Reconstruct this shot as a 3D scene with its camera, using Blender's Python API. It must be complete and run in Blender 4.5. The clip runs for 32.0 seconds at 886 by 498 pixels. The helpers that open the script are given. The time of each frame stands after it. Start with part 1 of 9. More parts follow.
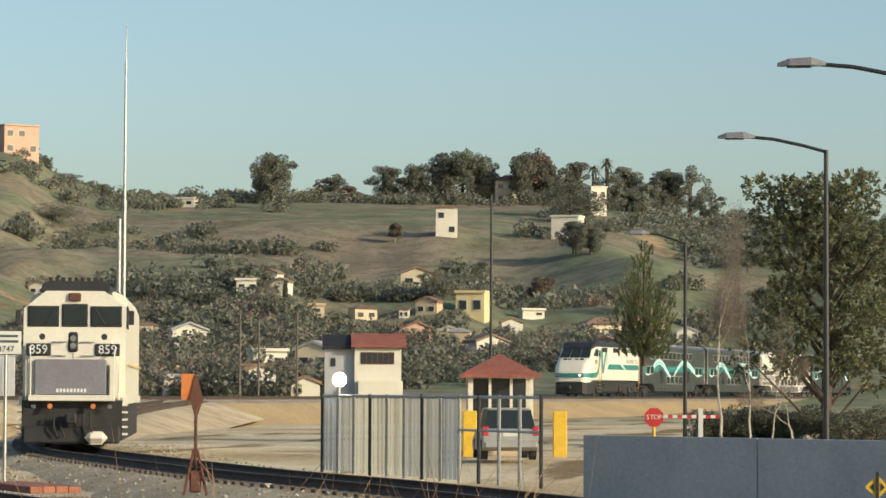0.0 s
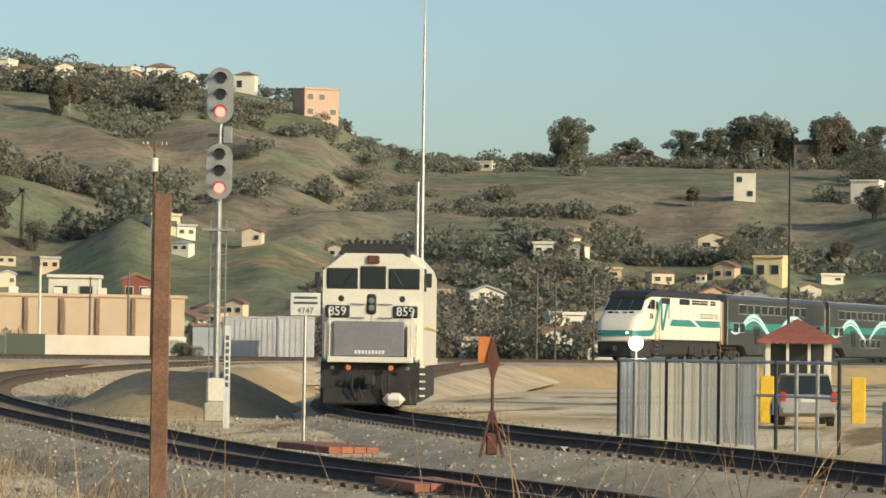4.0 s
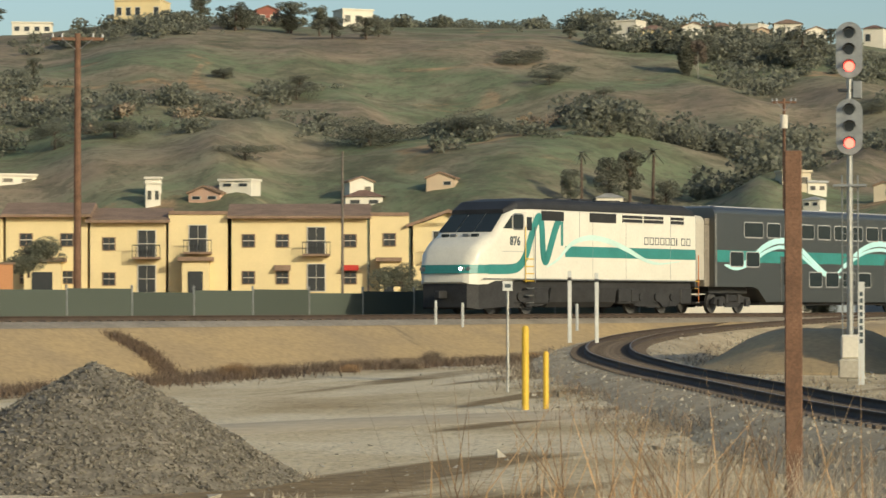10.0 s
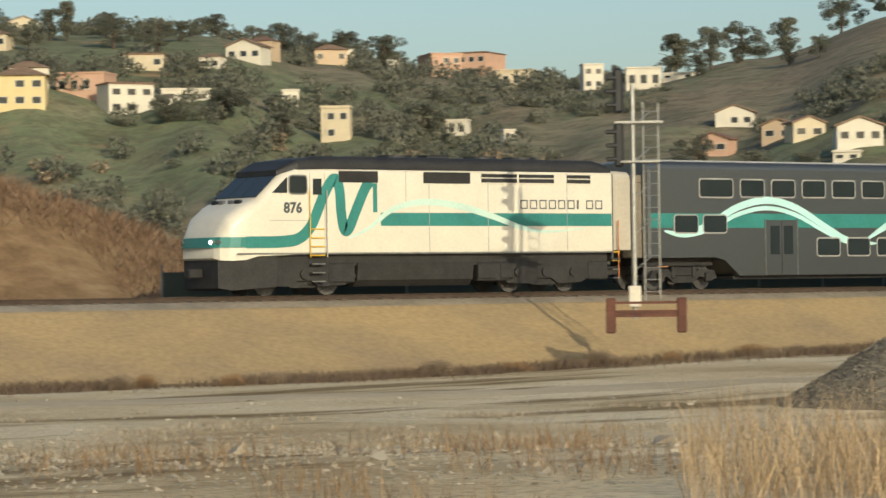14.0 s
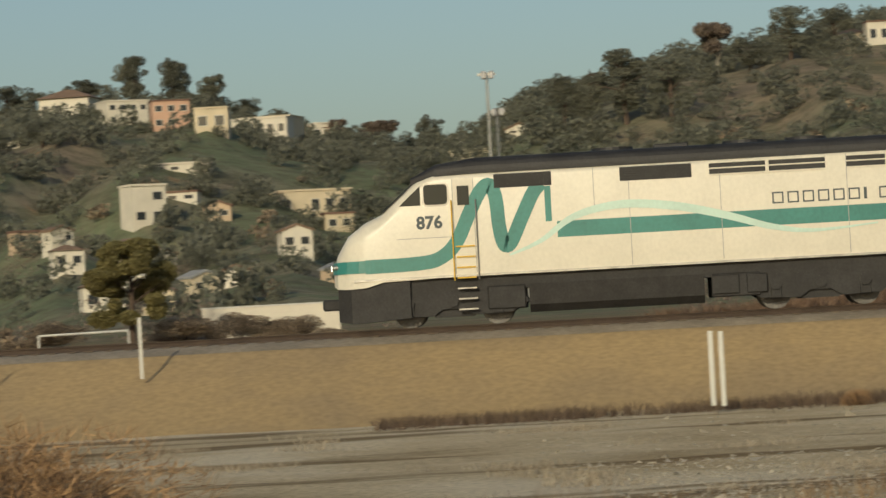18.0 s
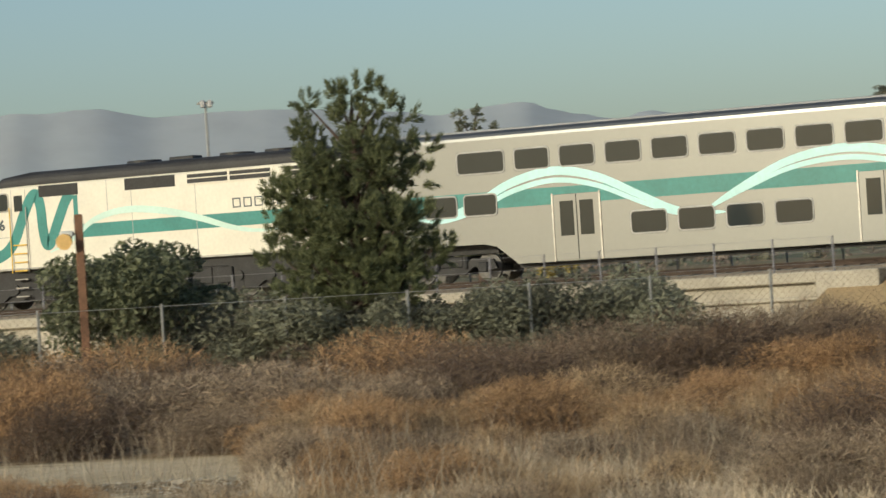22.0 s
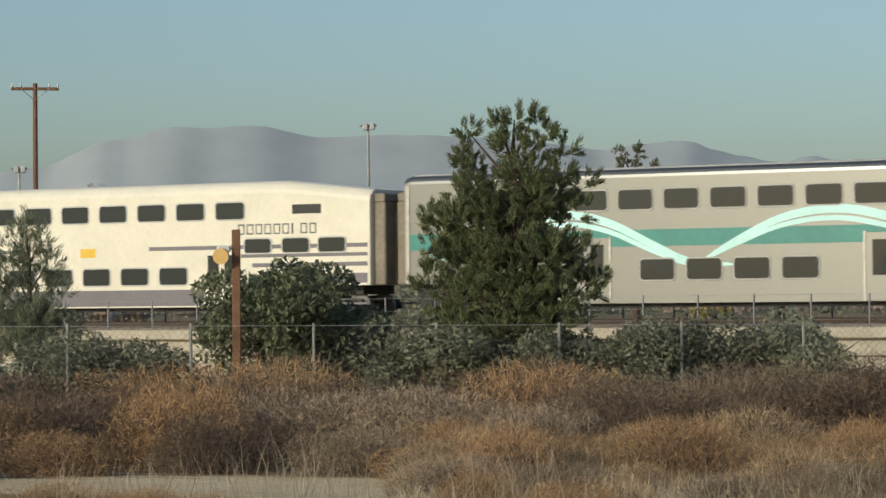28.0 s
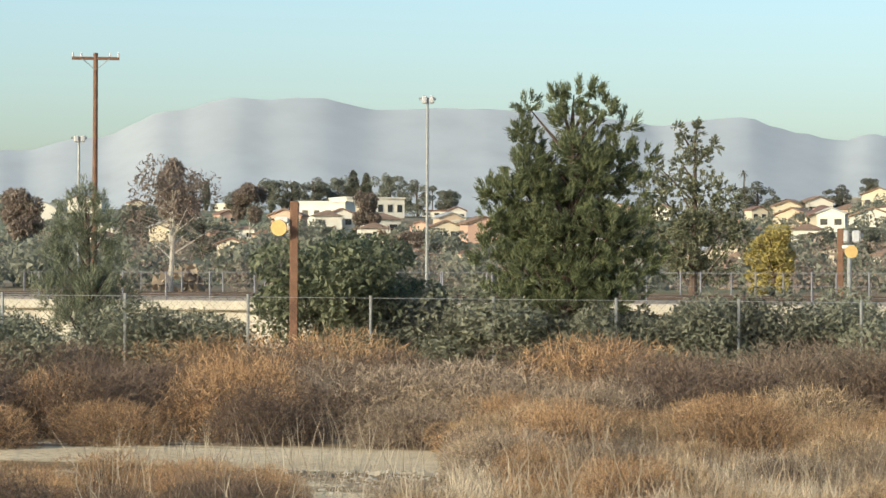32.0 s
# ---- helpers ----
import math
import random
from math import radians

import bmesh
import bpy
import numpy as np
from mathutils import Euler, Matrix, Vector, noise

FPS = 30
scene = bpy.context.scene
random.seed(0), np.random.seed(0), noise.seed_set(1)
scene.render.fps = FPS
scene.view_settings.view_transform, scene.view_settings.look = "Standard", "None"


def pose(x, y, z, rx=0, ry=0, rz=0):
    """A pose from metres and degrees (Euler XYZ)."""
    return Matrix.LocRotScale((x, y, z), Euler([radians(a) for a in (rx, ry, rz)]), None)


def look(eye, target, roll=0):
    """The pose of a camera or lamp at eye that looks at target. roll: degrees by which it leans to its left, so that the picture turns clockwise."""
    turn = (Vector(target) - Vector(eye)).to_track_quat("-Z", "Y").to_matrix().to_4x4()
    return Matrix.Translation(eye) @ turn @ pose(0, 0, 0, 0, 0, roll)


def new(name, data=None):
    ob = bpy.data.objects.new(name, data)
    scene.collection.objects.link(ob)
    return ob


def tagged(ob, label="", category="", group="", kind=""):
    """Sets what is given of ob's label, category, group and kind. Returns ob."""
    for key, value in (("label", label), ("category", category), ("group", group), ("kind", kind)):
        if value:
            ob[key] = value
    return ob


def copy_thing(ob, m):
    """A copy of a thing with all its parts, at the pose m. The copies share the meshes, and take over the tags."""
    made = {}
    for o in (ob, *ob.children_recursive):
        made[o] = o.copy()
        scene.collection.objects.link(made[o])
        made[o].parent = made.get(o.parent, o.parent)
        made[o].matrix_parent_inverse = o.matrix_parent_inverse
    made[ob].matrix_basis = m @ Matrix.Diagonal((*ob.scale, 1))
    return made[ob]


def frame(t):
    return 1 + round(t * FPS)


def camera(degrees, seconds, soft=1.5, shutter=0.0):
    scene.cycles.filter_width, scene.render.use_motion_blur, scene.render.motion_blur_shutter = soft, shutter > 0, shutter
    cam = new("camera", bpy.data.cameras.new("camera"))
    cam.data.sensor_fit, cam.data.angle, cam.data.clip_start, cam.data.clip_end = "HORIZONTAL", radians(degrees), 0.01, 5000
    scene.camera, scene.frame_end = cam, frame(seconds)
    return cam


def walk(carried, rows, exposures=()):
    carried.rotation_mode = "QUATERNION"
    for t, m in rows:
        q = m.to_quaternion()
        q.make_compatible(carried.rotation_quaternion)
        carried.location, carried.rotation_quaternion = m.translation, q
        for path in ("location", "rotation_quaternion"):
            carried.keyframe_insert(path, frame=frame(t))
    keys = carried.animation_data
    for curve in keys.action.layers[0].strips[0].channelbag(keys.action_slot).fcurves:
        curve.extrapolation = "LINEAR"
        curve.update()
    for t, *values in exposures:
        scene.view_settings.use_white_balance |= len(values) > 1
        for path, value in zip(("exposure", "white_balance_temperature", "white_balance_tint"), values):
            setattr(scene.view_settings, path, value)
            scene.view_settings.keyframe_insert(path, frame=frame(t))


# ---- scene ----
# the eye: place, turn to the left from straight ahead, tilt up, lean
def view(x, y, yaw, tilt, lean):
    return pose(x, y, 0.3, 90 + tilt, 0, yaw) @ pose(0, 0, 0, 0, 0, lean)


cam = camera(16.86, 32.0, soft=1.5, shutter=0.2)
walk(cam, [
    (0.0, view(15.32, 12.86, -80.101, 2.747, 0.284)),
    (0.5, view(15.32, 12.86, -79.476, 2.594, 0.331)),
    (1.0, view(15.32, 12.86, -78.865, 2.475, 0.413)),
    (1.5, view(15.32, 12.86, -78.398, 2.265, 0.517)),
    (2.0, view(15.32, 12.86, -77.910, 2.203, 0.466)),
    (2.5, view(15.32, 12.86, -77.154, 2.005, 0.602)),
    (3.0, view(15.32, 12.86, -76.541, 1.998, 0.796)),
    (3.5, view(15.32, 12.86, -75.416, 1.986, 0.817)),
    (5.5, view(15.32, 12.86, -72.145, 1.759, 0.711)),
    (6.0, view(15.32, 12.86, -71.095, 1.438, 0.655)),
    (6.5, view(15.32, 12.86, -69.748, 1.191, 0.763)),
    (7.0, view(15.32, 12.86, -68.771, 1.036, 0.712)),
    (7.5, view(15.32, 12.86, -68.031, 1.145, 0.483)),
    (8.0, view(15.32, 12.86, -66.885, 1.047, 0.394)),
    (8.5, view(15.32, 12.86, -65.436, 0.772, 0.350)),
    (9.0, view(15.32, 12.86, -64.632, 0.732, 0.204)),
    (9.5, view(15.32, 12.86, -63.835, 1.093, 0.207)),
    (10.0, view(15.32, 12.86, -62.354, 1.109, -0.067)),
    (10.5, view(15.32, 12.86, -59.880, 1.205, -0.238)),
    (11.0, view(15.32, 12.86, -57.534, 1.101, -0.111)),
    (11.5, view(15.32, 12.86, -56.006, 1.119, -0.141)),
    (12.0, view(13.79, 11.57, -55.998, 0.910, -0.150)),
    (12.5, view(7.66, 6.43, -54.261, 0.823, -0.200)),
    (13.0, view(0.46, 0.39, -50.831, 0.757, -0.254)),
    (13.5, view(0.00, 0.00, -48.408, 0.872, -0.435)),
    (14.0, view(0.00, 0.00, -44.913, 0.685, -0.768)),
    (14.5, view(0.00, 0.00, -40.770, 0.599, -1.512)),
    (15.0, view(0.00, 0.00, -37.264, 0.483, -1.968)),
    (15.5, view(0.00, 0.00, -33.829, 0.964, -1.561)),
    (17.5, view(0.00, 0.00, -12.744, 1.350, -2.600)),
    (18.0, view(0.00, 0.00, -6.144, 1.288, -3.100)),
    (18.5, view(0.00, 0.00, -2.745, 1.001, -3.048)),
    (19.0, view(0.00, 0.00, 0.591, 0.827, -2.607)),
    (19.5, view(0.00, 0.00, 5.112, 1.101, -3.129)),
    (20.0, view(0.00, 0.00, 10.249, 0.605, -3.868)),
    (20.5, view(0.00, 0.00, 13.926, 0.332, -3.668)),
    (21.0, view(0.00, 0.00, 14.778, 0.660, -3.255)),
    (21.5, view(0.00, 0.00, 15.956, 0.768, -3.268)),
    (22.0, view(0.00, 0.00, 19.157, 0.497, -3.607)),
    (22.5, view(0.00, 0.00, 21.299, 0.347, -3.648)),
    (23.0, view(0.00, 0.00, 21.563, 0.336, -3.508)),
    (23.5, view(0.00, 0.00, 21.481, 0.443, -2.995)),
    (24.0, view(0.00, 0.00, 21.480, 0.409, -1.705)),
    (24.5, view(0.00, 0.00, 20.712, 0.473, -1.141)),
    (25.0, view(0.00, 0.00, 20.533, 0.825, -0.959)),
    (25.5, view(0.00, 0.00, 20.637, 1.168, -0.799)),
    (27.5, view(0.00, 0.00, 21.914, 1.242, -0.522)),
    (28.0, view(0.00, 0.00, 22.106, 1.188, -0.455)),
    (28.5, view(0.00, 0.00, 22.435, 1.189, -0.381)),
    (29.0, view(0.00, 0.00, 22.681, 1.018, -0.313)),
    (29.5, view(0.00, 0.00, 22.892, 0.935, -0.149)),
    (30.0, view(0.00, 0.00, 23.013, 0.932, -0.056)),
    (30.5, view(0.00, 0.00, 22.960, 0.926, 0.029)),
    (31.0, view(0.00, 0.00, 23.057, 0.967, 0.097)),
    (31.5, view(0.00, 0.00, 23.178, 0.709, 0.180)),
    (32.0, view(0.00, 0.00, 23.214, 0.687, 0.265)),
], exposures=[(0, 0.3, 6350, 5), (3, 0.25, 6350, 5), (6, 0.2, 6400, 3), (9, 0.05, 6350, 3), (12, -0.08, 6300, 3), (14, -0.1, 6350, 4), (15.5, -0.15, 6450, 5), (18, -0.65, 6550, 4), (19, -0.7, 6550, 4), (20, -0.82, 6400, 4), (21, -0.65, 6300, 4), (22, -0.2, 6100, 4), (23, 0.12, 5950, 3), (25, 0.18, 5950, 3), (27, 0.0, 5900, 4), (28, -0.25, 5900, 4), (29, 0.12, 5880, 5), (30, 0.35, 5880, 5), (31, 0.5, 5900, 5), (32, 0.6, 5960, 5)])

# ---- light ----
SUN_AZ, SUN_EL = 158.0, 19.0      # degrees to the left of straight ahead, and above the horizon
world = bpy.data.worlds.new("sky")
scene.world = world
world.use_nodes = True
wn = world.node_tree.nodes
sky = wn.new("ShaderNodeTexSky")
sky.sky_type, sky.sun_disc = "NISHITA", False
sky.sun_elevation, sky.sun_rotation = radians(SUN_EL), radians(-SUN_AZ)
sky.air_density, sky.dust_density, sky.ozone_density, sky.altitude = 1.0, 2.2, 1.6, 100
world.node_tree.links.new(sky.outputs[0], wn["Background"].inputs[0])
wn["Background"].inputs[1].default_value = 0.13
sun = new("sun", bpy.data.lights.new("sun", "SUN"))
sun.data.energy, sun.data.angle, sun.data.color = 3.4, radians(0.6), (1.0, 0.84, 0.6)
sd = Vector((-math.sin(radians(SUN_AZ)) * math.cos(radians(SUN_EL)), math.cos(radians(SUN_AZ)) * math.cos(radians(SUN_EL)), math.sin(radians(SUN_EL))))
sun.matrix_world = look(sd * 100, (0, 0, 0))
scene.view_settings.exposure = 0.0

# ---- materials ----
MATS = {}


def mat(name, base, rough=0.6, metal=0.0, vary=0.25, scale=3.0, fine=40.0, bump=0.15, second=None, emit=0.0, spread=0.5):
    """A surface with two scales of variation: base colour, an optional second colour in patches, fine grain and relief."""
    if name in MATS:
        return MATS[name]
    m = bpy.data.materials.new(name)
    m.use_nodes = True
    nt = m.node_tree
    b = nt.nodes["Principled BSDF"]
    link = nt.links.new
    tc = nt.nodes.new("ShaderNodeTexCoord")
    n1 = nt.nodes.new("ShaderNodeTexNoise")
    n1.inputs["Scale"].default_value, n1.inputs["Detail"].default_value, n1.inputs["Roughness"].default_value = scale, 6, 0.6
    n2 = nt.nodes.new("ShaderNodeTexNoise")
    n2.inputs["Scale"].default_value, n2.inputs["Detail"].default_value = fine, 3
    link(tc.outputs["Object"], n1.inputs["Vector"])
    link(tc.outputs["Object"], n2.inputs["Vector"])
    ramp = nt.nodes.new("ShaderNodeValToRGB")
    c2 = second or tuple(c * (1 - vary) for c in base)
    ramp.color_ramp.elements[0].position, ramp.color_ramp.elements[1].position = spread - 0.14, spread + 0.14
    ramp.color_ramp.elements[0].color, ramp.color_ramp.elements[1].color = (*c2, 1), (*base, 1)
    link(n1.outputs["Fac"], ramp.inputs[0])
    mul = nt.nodes.new("ShaderNodeMix")
    mul.data_type, mul.blend_type = "RGBA", "MULTIPLY"
    mul.inputs[0].default_value = min(1.0, vary * 1.6)
    g = nt.nodes.new("ShaderNodeValToRGB")
    g.color_ramp.elements[0].position, g.color_ramp.elements[1].position = 0.3, 0.65
    g.color_ramp.elements[0].color = (0.45, 0.45, 0.45, 1)
    link(n2.outputs["Fac"], g.inputs[0])
    link(ramp.outputs[0], mul.inputs[6])
    link(g.outputs[0], mul.inputs[7])
    link(mul.outputs[2], b.inputs["Base Color"])
    b.inputs["Roughness"].default_value, b.inputs["Metallic"].default_value = rough, metal
    if bump:
        bp = nt.nodes.new("ShaderNodeBump")
        bp.inputs["Strength"].default_value, bp.inputs["Distance"].default_value = bump, 0.02
        link(n2.outputs["Fac"], bp.inputs["Height"])
        link(bp.outputs[0], b.inputs["Normal"])
    if emit:
        b.inputs["Emission Color"].default_value = (*base, 1)
        b.inputs["Emission Strength"].default_value = emit
    MATS[name] = m
    return m


def leafmat(name, dark, light, thin=0.3):
    """Foliage: each clump takes its own shade between two greens."""
    if name in MATS:
        return MATS[name]
    m = bpy.data.materials.new(name)
    m.use_nodes = True
    nt = m.node_tree
    b = nt.nodes["Principled BSDF"]
    geo = nt.nodes.new("ShaderNodeNewGeometry")
    ramp = nt.nodes.new("ShaderNodeValToRGB")
    ramp.color_ramp.elements[0].color, ramp.color_ramp.elements[1].color = (*dark, 1), (*light, 1)
    info = nt.nodes.new("ShaderNodeObjectInfo")
    hsv = nt.nodes.new("ShaderNodeHueSaturation")
    mp = nt.nodes.new("ShaderNodeMapRange")
    mp.inputs[3].default_value, mp.inputs[4].default_value = 0.75, 1.2
    nt.links.new(geo.outputs["Random Per Island"], ramp.inputs[0])
    nt.links.new(info.outputs["Random"], mp.inputs[0])
    nt.links.new(mp.outputs[0], hsv.inputs["Value"])
    nt.links.new(ramp.outputs[0], hsv.inputs["Color"])
    nt.links.new(hsv.outputs[0], b.inputs["Base Color"])
    b.inputs["Roughness"].default_value = 0.65
    # thin leaves let some light through
    tl = nt.nodes.new("ShaderNodeBsdfTranslucent")
    mx = nt.nodes.new("ShaderNodeMixShader")
    mx.inputs[0].default_value = thin
    nt.links.new(hsv.outputs[0], tl.inputs["Color"])
    nt.links.new(b.outputs[0], mx.inputs[1])
    nt.links.new(tl.outputs[0], mx.inputs[2])
    nt.links.new(mx.outputs[0], nt.nodes["Material Output"].inputs["Surface"])
    MATS[name] = m
    return m


M_WHITE = mat("train_white_paint", (0.70, 0.665, 0.565), 0.35, vary=0.08, scale=0.8, fine=9, bump=0.02)
M_TEAL = mat("teal_paint", (0.045, 0.24, 0.22), 0.35, vary=0.15, scale=1.0, fine=9, bump=0.02)
M_AQUA = mat("aqua_paint", (0.50, 0.80, 0.80), 0.35, vary=0.1, scale=1.0, fine=9, bump=0.02)
M_MINT = mat("pale_mint_paint", (0.56, 0.75, 0.68), 0.35, vary=0.1, scale=1.0, fine=9, bump=0.02)
M_BLACKROOF = mat("sooty_black_roof", (0.03, 0.03, 0.032), 0.6, vary=0.4, scale=1.2, fine=12)
M_COACH = mat("silver_grey_metallic_paint", (0.195, 0.20, 0.195), 0.35, 0.88, vary=0.035, scale=0.5, fine=6, bump=0.02)
M_COACHROOF = mat("coach_roof_grey", (0.40, 0.40, 0.39), 0.65, vary=0.2, scale=0.8, fine=9)
M_UNDER = mat("grimy_underframe", (0.035, 0.034, 0.034), 0.7, vary=0.4, scale=2.0, fine=14)
M_STEEL = mat("worn_steel", (0.45, 0.44, 0.42), 0.35, 0.9, vary=0.3, scale=3, fine=30)
M_GLASS = mat("dark_tinted_glass", (0.026, 0.034, 0.038), 0.06, vary=0.05, scale=1, fine=2, bump=0)
M_GLASS.node_tree.nodes["Principled BSDF"].inputs["Specular IOR Level"].default_value = 0.22
M_WHEEL = mat("dull_wheel_steel", (0.16, 0.155, 0.15), 0.5, 0.5, vary=0.35, scale=3, fine=20)
M_RUBBER = mat("black_rubber", (0.03, 0.03, 0.03), 0.8, vary=0.2)
M_STRIPE = mat("faded_navy_paint", (0.16, 0.15, 0.17), 0.45, vary=0.12, scale=1, fine=8, bump=0.02)
M_YELLOWP = mat("yellow_paint", (0.75, 0.48, 0.04), 0.5, vary=0.15, scale=4, fine=20)
M_REDLENS = mat("lit_red_lens", (1.0, 0.06, 0.04), 0.3, vary=0.0, emit=9.0, bump=0)
M_GLOW = mat("lit_headlight", (1.0, 0.97, 0.85), 0.3, vary=0.0, emit=14.0, bump=0)
# emissive stand-in for a bright spot behind the yard fence
M_BRIGHTSPOT = mat("bright_spot_glow", (1.0, 0.98, 0.92), 0.3, vary=0.0, emit=45.0, bump=0)
M_LETTER = mat("dark_lettering", (0.06, 0.08, 0.09), 0.5, vary=0.1)
M_WLETTER = mat("pale_lettering", (0.7, 0.7, 0.68), 0.5, vary=0.1)
M_RAIL = mat("rusty_rail", (0.075, 0.052, 0.038), 0.85, 0.0, vary=0.3, scale=2, fine=20)
M_RAILTOP = mat("worn_rail_head", (0.22, 0.18, 0.15), 0.5, 0.4, vary=0.2, scale=2, fine=20)
M_TIE = mat("weathered_tie_wood", (0.17, 0.13, 0.095), 0.85, vary=0.4, scale=3, fine=25)
M_BED = mat("oily_dirt_and_ballast", (0.60, 0.48, 0.31), 0.95, vary=0.3, scale=0.5, fine=9, bump=0.8, second=(0.40, 0.31, 0.19))
M_BALLAST = mat("ballast_stone", (0.40, 0.335, 0.25), 0.9, vary=0.3, scale=0.6, fine=7, bump=0.8)
M_WOOD = mat("weathered_wood_post", (0.215, 0.115, 0.068), 0.85, vary=0.35, scale=3, fine=35, bump=0.4)
M_GALV = mat("galvanised_steel", (0.42, 0.42, 0.40), 0.4, 0.7, vary=0.2, scale=4, fine=30)
M_GREYMETAL = mat("grey_painted_metal", (0.50, 0.50, 0.50), 0.5, 0.1, vary=0.15, scale=1, fine=10)
M_BLACKMETAL = mat("black_painted_metal", (0.03, 0.032, 0.035), 0.5, 0.1, vary=0.2)
M_CONC = mat("pale_concrete", (0.46, 0.42, 0.34), 0.85, vary=0.22, scale=0.7, fine=12, bump=0.2)
M_BLOCK = mat("grey_block_wall", (0.37, 0.41, 0.43), 0.85, vary=0.15, scale=0.6, fine=14)
M_SCREEN1 = leafmat("beige_screen_cloth", (0.50, 0.48, 0.40), (0.66, 0.63, 0.53), 0.6)
M_SCREEN2 = leafmat("grey_screen_cloth", (0.34, 0.35, 0.34), (0.50, 0.50, 0.47), 0.6)
M_SCREEN3 = leafmat("bluish_screen_cloth", (0.22, 0.25, 0.28), (0.42, 0.46, 0.48), 0.6)
M_LOCOGREY = mat("slate_grey_panel", (0.20, 0.20, 0.225), 0.6, vary=0.15, scale=2, fine=14)
M_STUCCO = mat("cream_stucco", (0.74, 0.60, 0.33), 0.9, vary=0.1, scale=0.4, fine=12, bump=0.1)
M_TAN = mat("tan_stucco", (0.60, 0.46, 0.32), 0.9, vary=0.12, scale=0.3, fine=12)
M_WSTUCCO = mat("white_stucco", (0.74, 0.69, 0.58), 0.9, vary=0.12, scale=0.3, fine=12)
M_PEACH = mat("peach_stucco", (0.62, 0.40, 0.29), 0.9, vary=0.12, scale=0.3, fine=12)
M_ORANGE = mat("orange_stucco_wall", (0.50, 0.24, 0.11), 0.9, vary=0.12, scale=0.3, fine=12)
M_ROOFT = mat("brown_tile_roof", (0.30, 0.20, 0.135), 0.85, vary=0.3, scale=0.8, fine=8, bump=0.4)
M_REDROOF = mat("red_tile_roof", (0.31, 0.105, 0.075), 0.8, vary=0.25, scale=0.8, fine=8, bump=0.4)
M_CLAYROOF = mat("faded_clay_roof", (0.25, 0.15, 0.11), 0.85, vary=0.3, scale=0.8, fine=8, bump=0.4)
M_DARKWIN = mat("dark_window_glass", (0.04, 0.045, 0.05), 0.12, vary=0.1, bump=0)
M_FRAME = mat("pale_window_frame", (0.6, 0.56, 0.48), 0.6, vary=0.1)
M_SCREEN = leafmat("grey_green_windscreen", (0.065, 0.08, 0.065), (0.11, 0.13, 0.105), 0.3)
M_SIGN = mat("white_sign_face", (0.62, 0.62, 0.58), 0.5, vary=0.1)
M_REDPAINT = mat("red_paint", (0.5, 0.03, 0.03), 0.45, vary=0.15)
M_FADEDORANGE = mat("faded_orange_timber", (0.46, 0.18, 0.11), 0.85, vary=0.4, scale=2.0, fine=20)
M_ORANGEP = mat("orange_paint", (0.62, 0.2, 0.05), 0.6, vary=0.2)
M_RUST = mat("rusty_brown_steel", (0.15, 0.06, 0.04), 0.8, vary=0.4, scale=2, fine=14)
M_BARK = mat("brown_bark", (0.14, 0.10, 0.075), 0.9, vary=0.4, scale=4, fine=25, bump=0.5)
M_PALEBARK = mat("pale_sycamore_bark", (0.55, 0.50, 0.42), 0.85, vary=0.35, scale=3, fine=12, bump=0.3)
L_PINE = leafmat("pine_needles", (0.105, 0.125, 0.06), (0.26, 0.285, 0.13), 0.35)
L_OAK = leafmat("dark_oak_leaves", (0.115, 0.122, 0.085), (0.19, 0.195, 0.13))
# far olive foliage: distance haze is painted in by lightening the leaf colours
L_HAZED = leafmat("hazed_olive_leaves", (0.15, 0.155, 0.12), (0.26, 0.26, 0.19), 0.45)
L_FIG = leafmat("glossy_green_leaves", (0.075, 0.09, 0.05), (0.20, 0.215, 0.12))
L_YELLOW = leafmat("autumn_yellow_leaves", (0.20, 0.165, 0.05), (0.44, 0.37, 0.12))
L_BARE = leafmat("dry_reddish_twigs", (0.15, 0.12, 0.095), (0.28, 0.22, 0.17))
L_STRAW = leafmat("dry_straw", (0.33, 0.27, 0.19), (0.64, 0.54, 0.395))
L_RUSTY = leafmat("rusty_dry_brush", (0.17, 0.10, 0.05), (0.62, 0.40, 0.205))
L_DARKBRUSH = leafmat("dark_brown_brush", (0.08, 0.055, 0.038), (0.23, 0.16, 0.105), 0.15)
L_DUNBRUSH = leafmat("dun_brush", (0.13, 0.10, 0.07), (0.47, 0.365, 0.25))


# ---- mesh tools ----
def put(name, bm, material, parent=None, label="", smooth=False):
    me = bpy.data.meshes.new(name)
    if smooth:
        for f in bm.faces:
            f.smooth = True
    bm.to_mesh(me)
    bm.free()
    for m in (material if isinstance(material, (list, tuple)) else [material]):
        me.materials.append(m)
    ob = new(name, me)
    if parent:
        ob.parent = parent
    if label:
        ob["label"] = label
    return ob


def part(name, bm, material, parent, label="", smooth=False):
    return put(name, bm, material, parent, label, smooth)


def box(bm, x0, x1, y0, y1, z0, z1, bevel=0.0, m=None, mi=0):
    vs = [bm.verts.new((x, y, z)) for x in (x0, x1) for y in (y0, y1) for z in (z0, z1)]
    fs = [(0, 1, 3, 2), (4, 6, 7, 5), (0, 4, 5, 1), (2, 3, 7, 6), (0, 2, 6, 4), (1, 5, 7, 3)]
    made = [bm.faces.new([vs[i] for i in f]) for f in fs]
    for f in made:
        f.material_index = mi
    if bevel:
        es = list({e for f in made for e in f.edges})
        res = bmesh.ops.bevel(bm, geom=es, offset=bevel, segments=1, affect="EDGES")
        vs = list({v for f in res["faces"] for v in f.verts} | {v for v in vs if v.is_valid})
    if m is not None:
        bmesh.ops.transform(bm, matrix=m, verts=[v for v in vs if v.is_valid])
    return vs


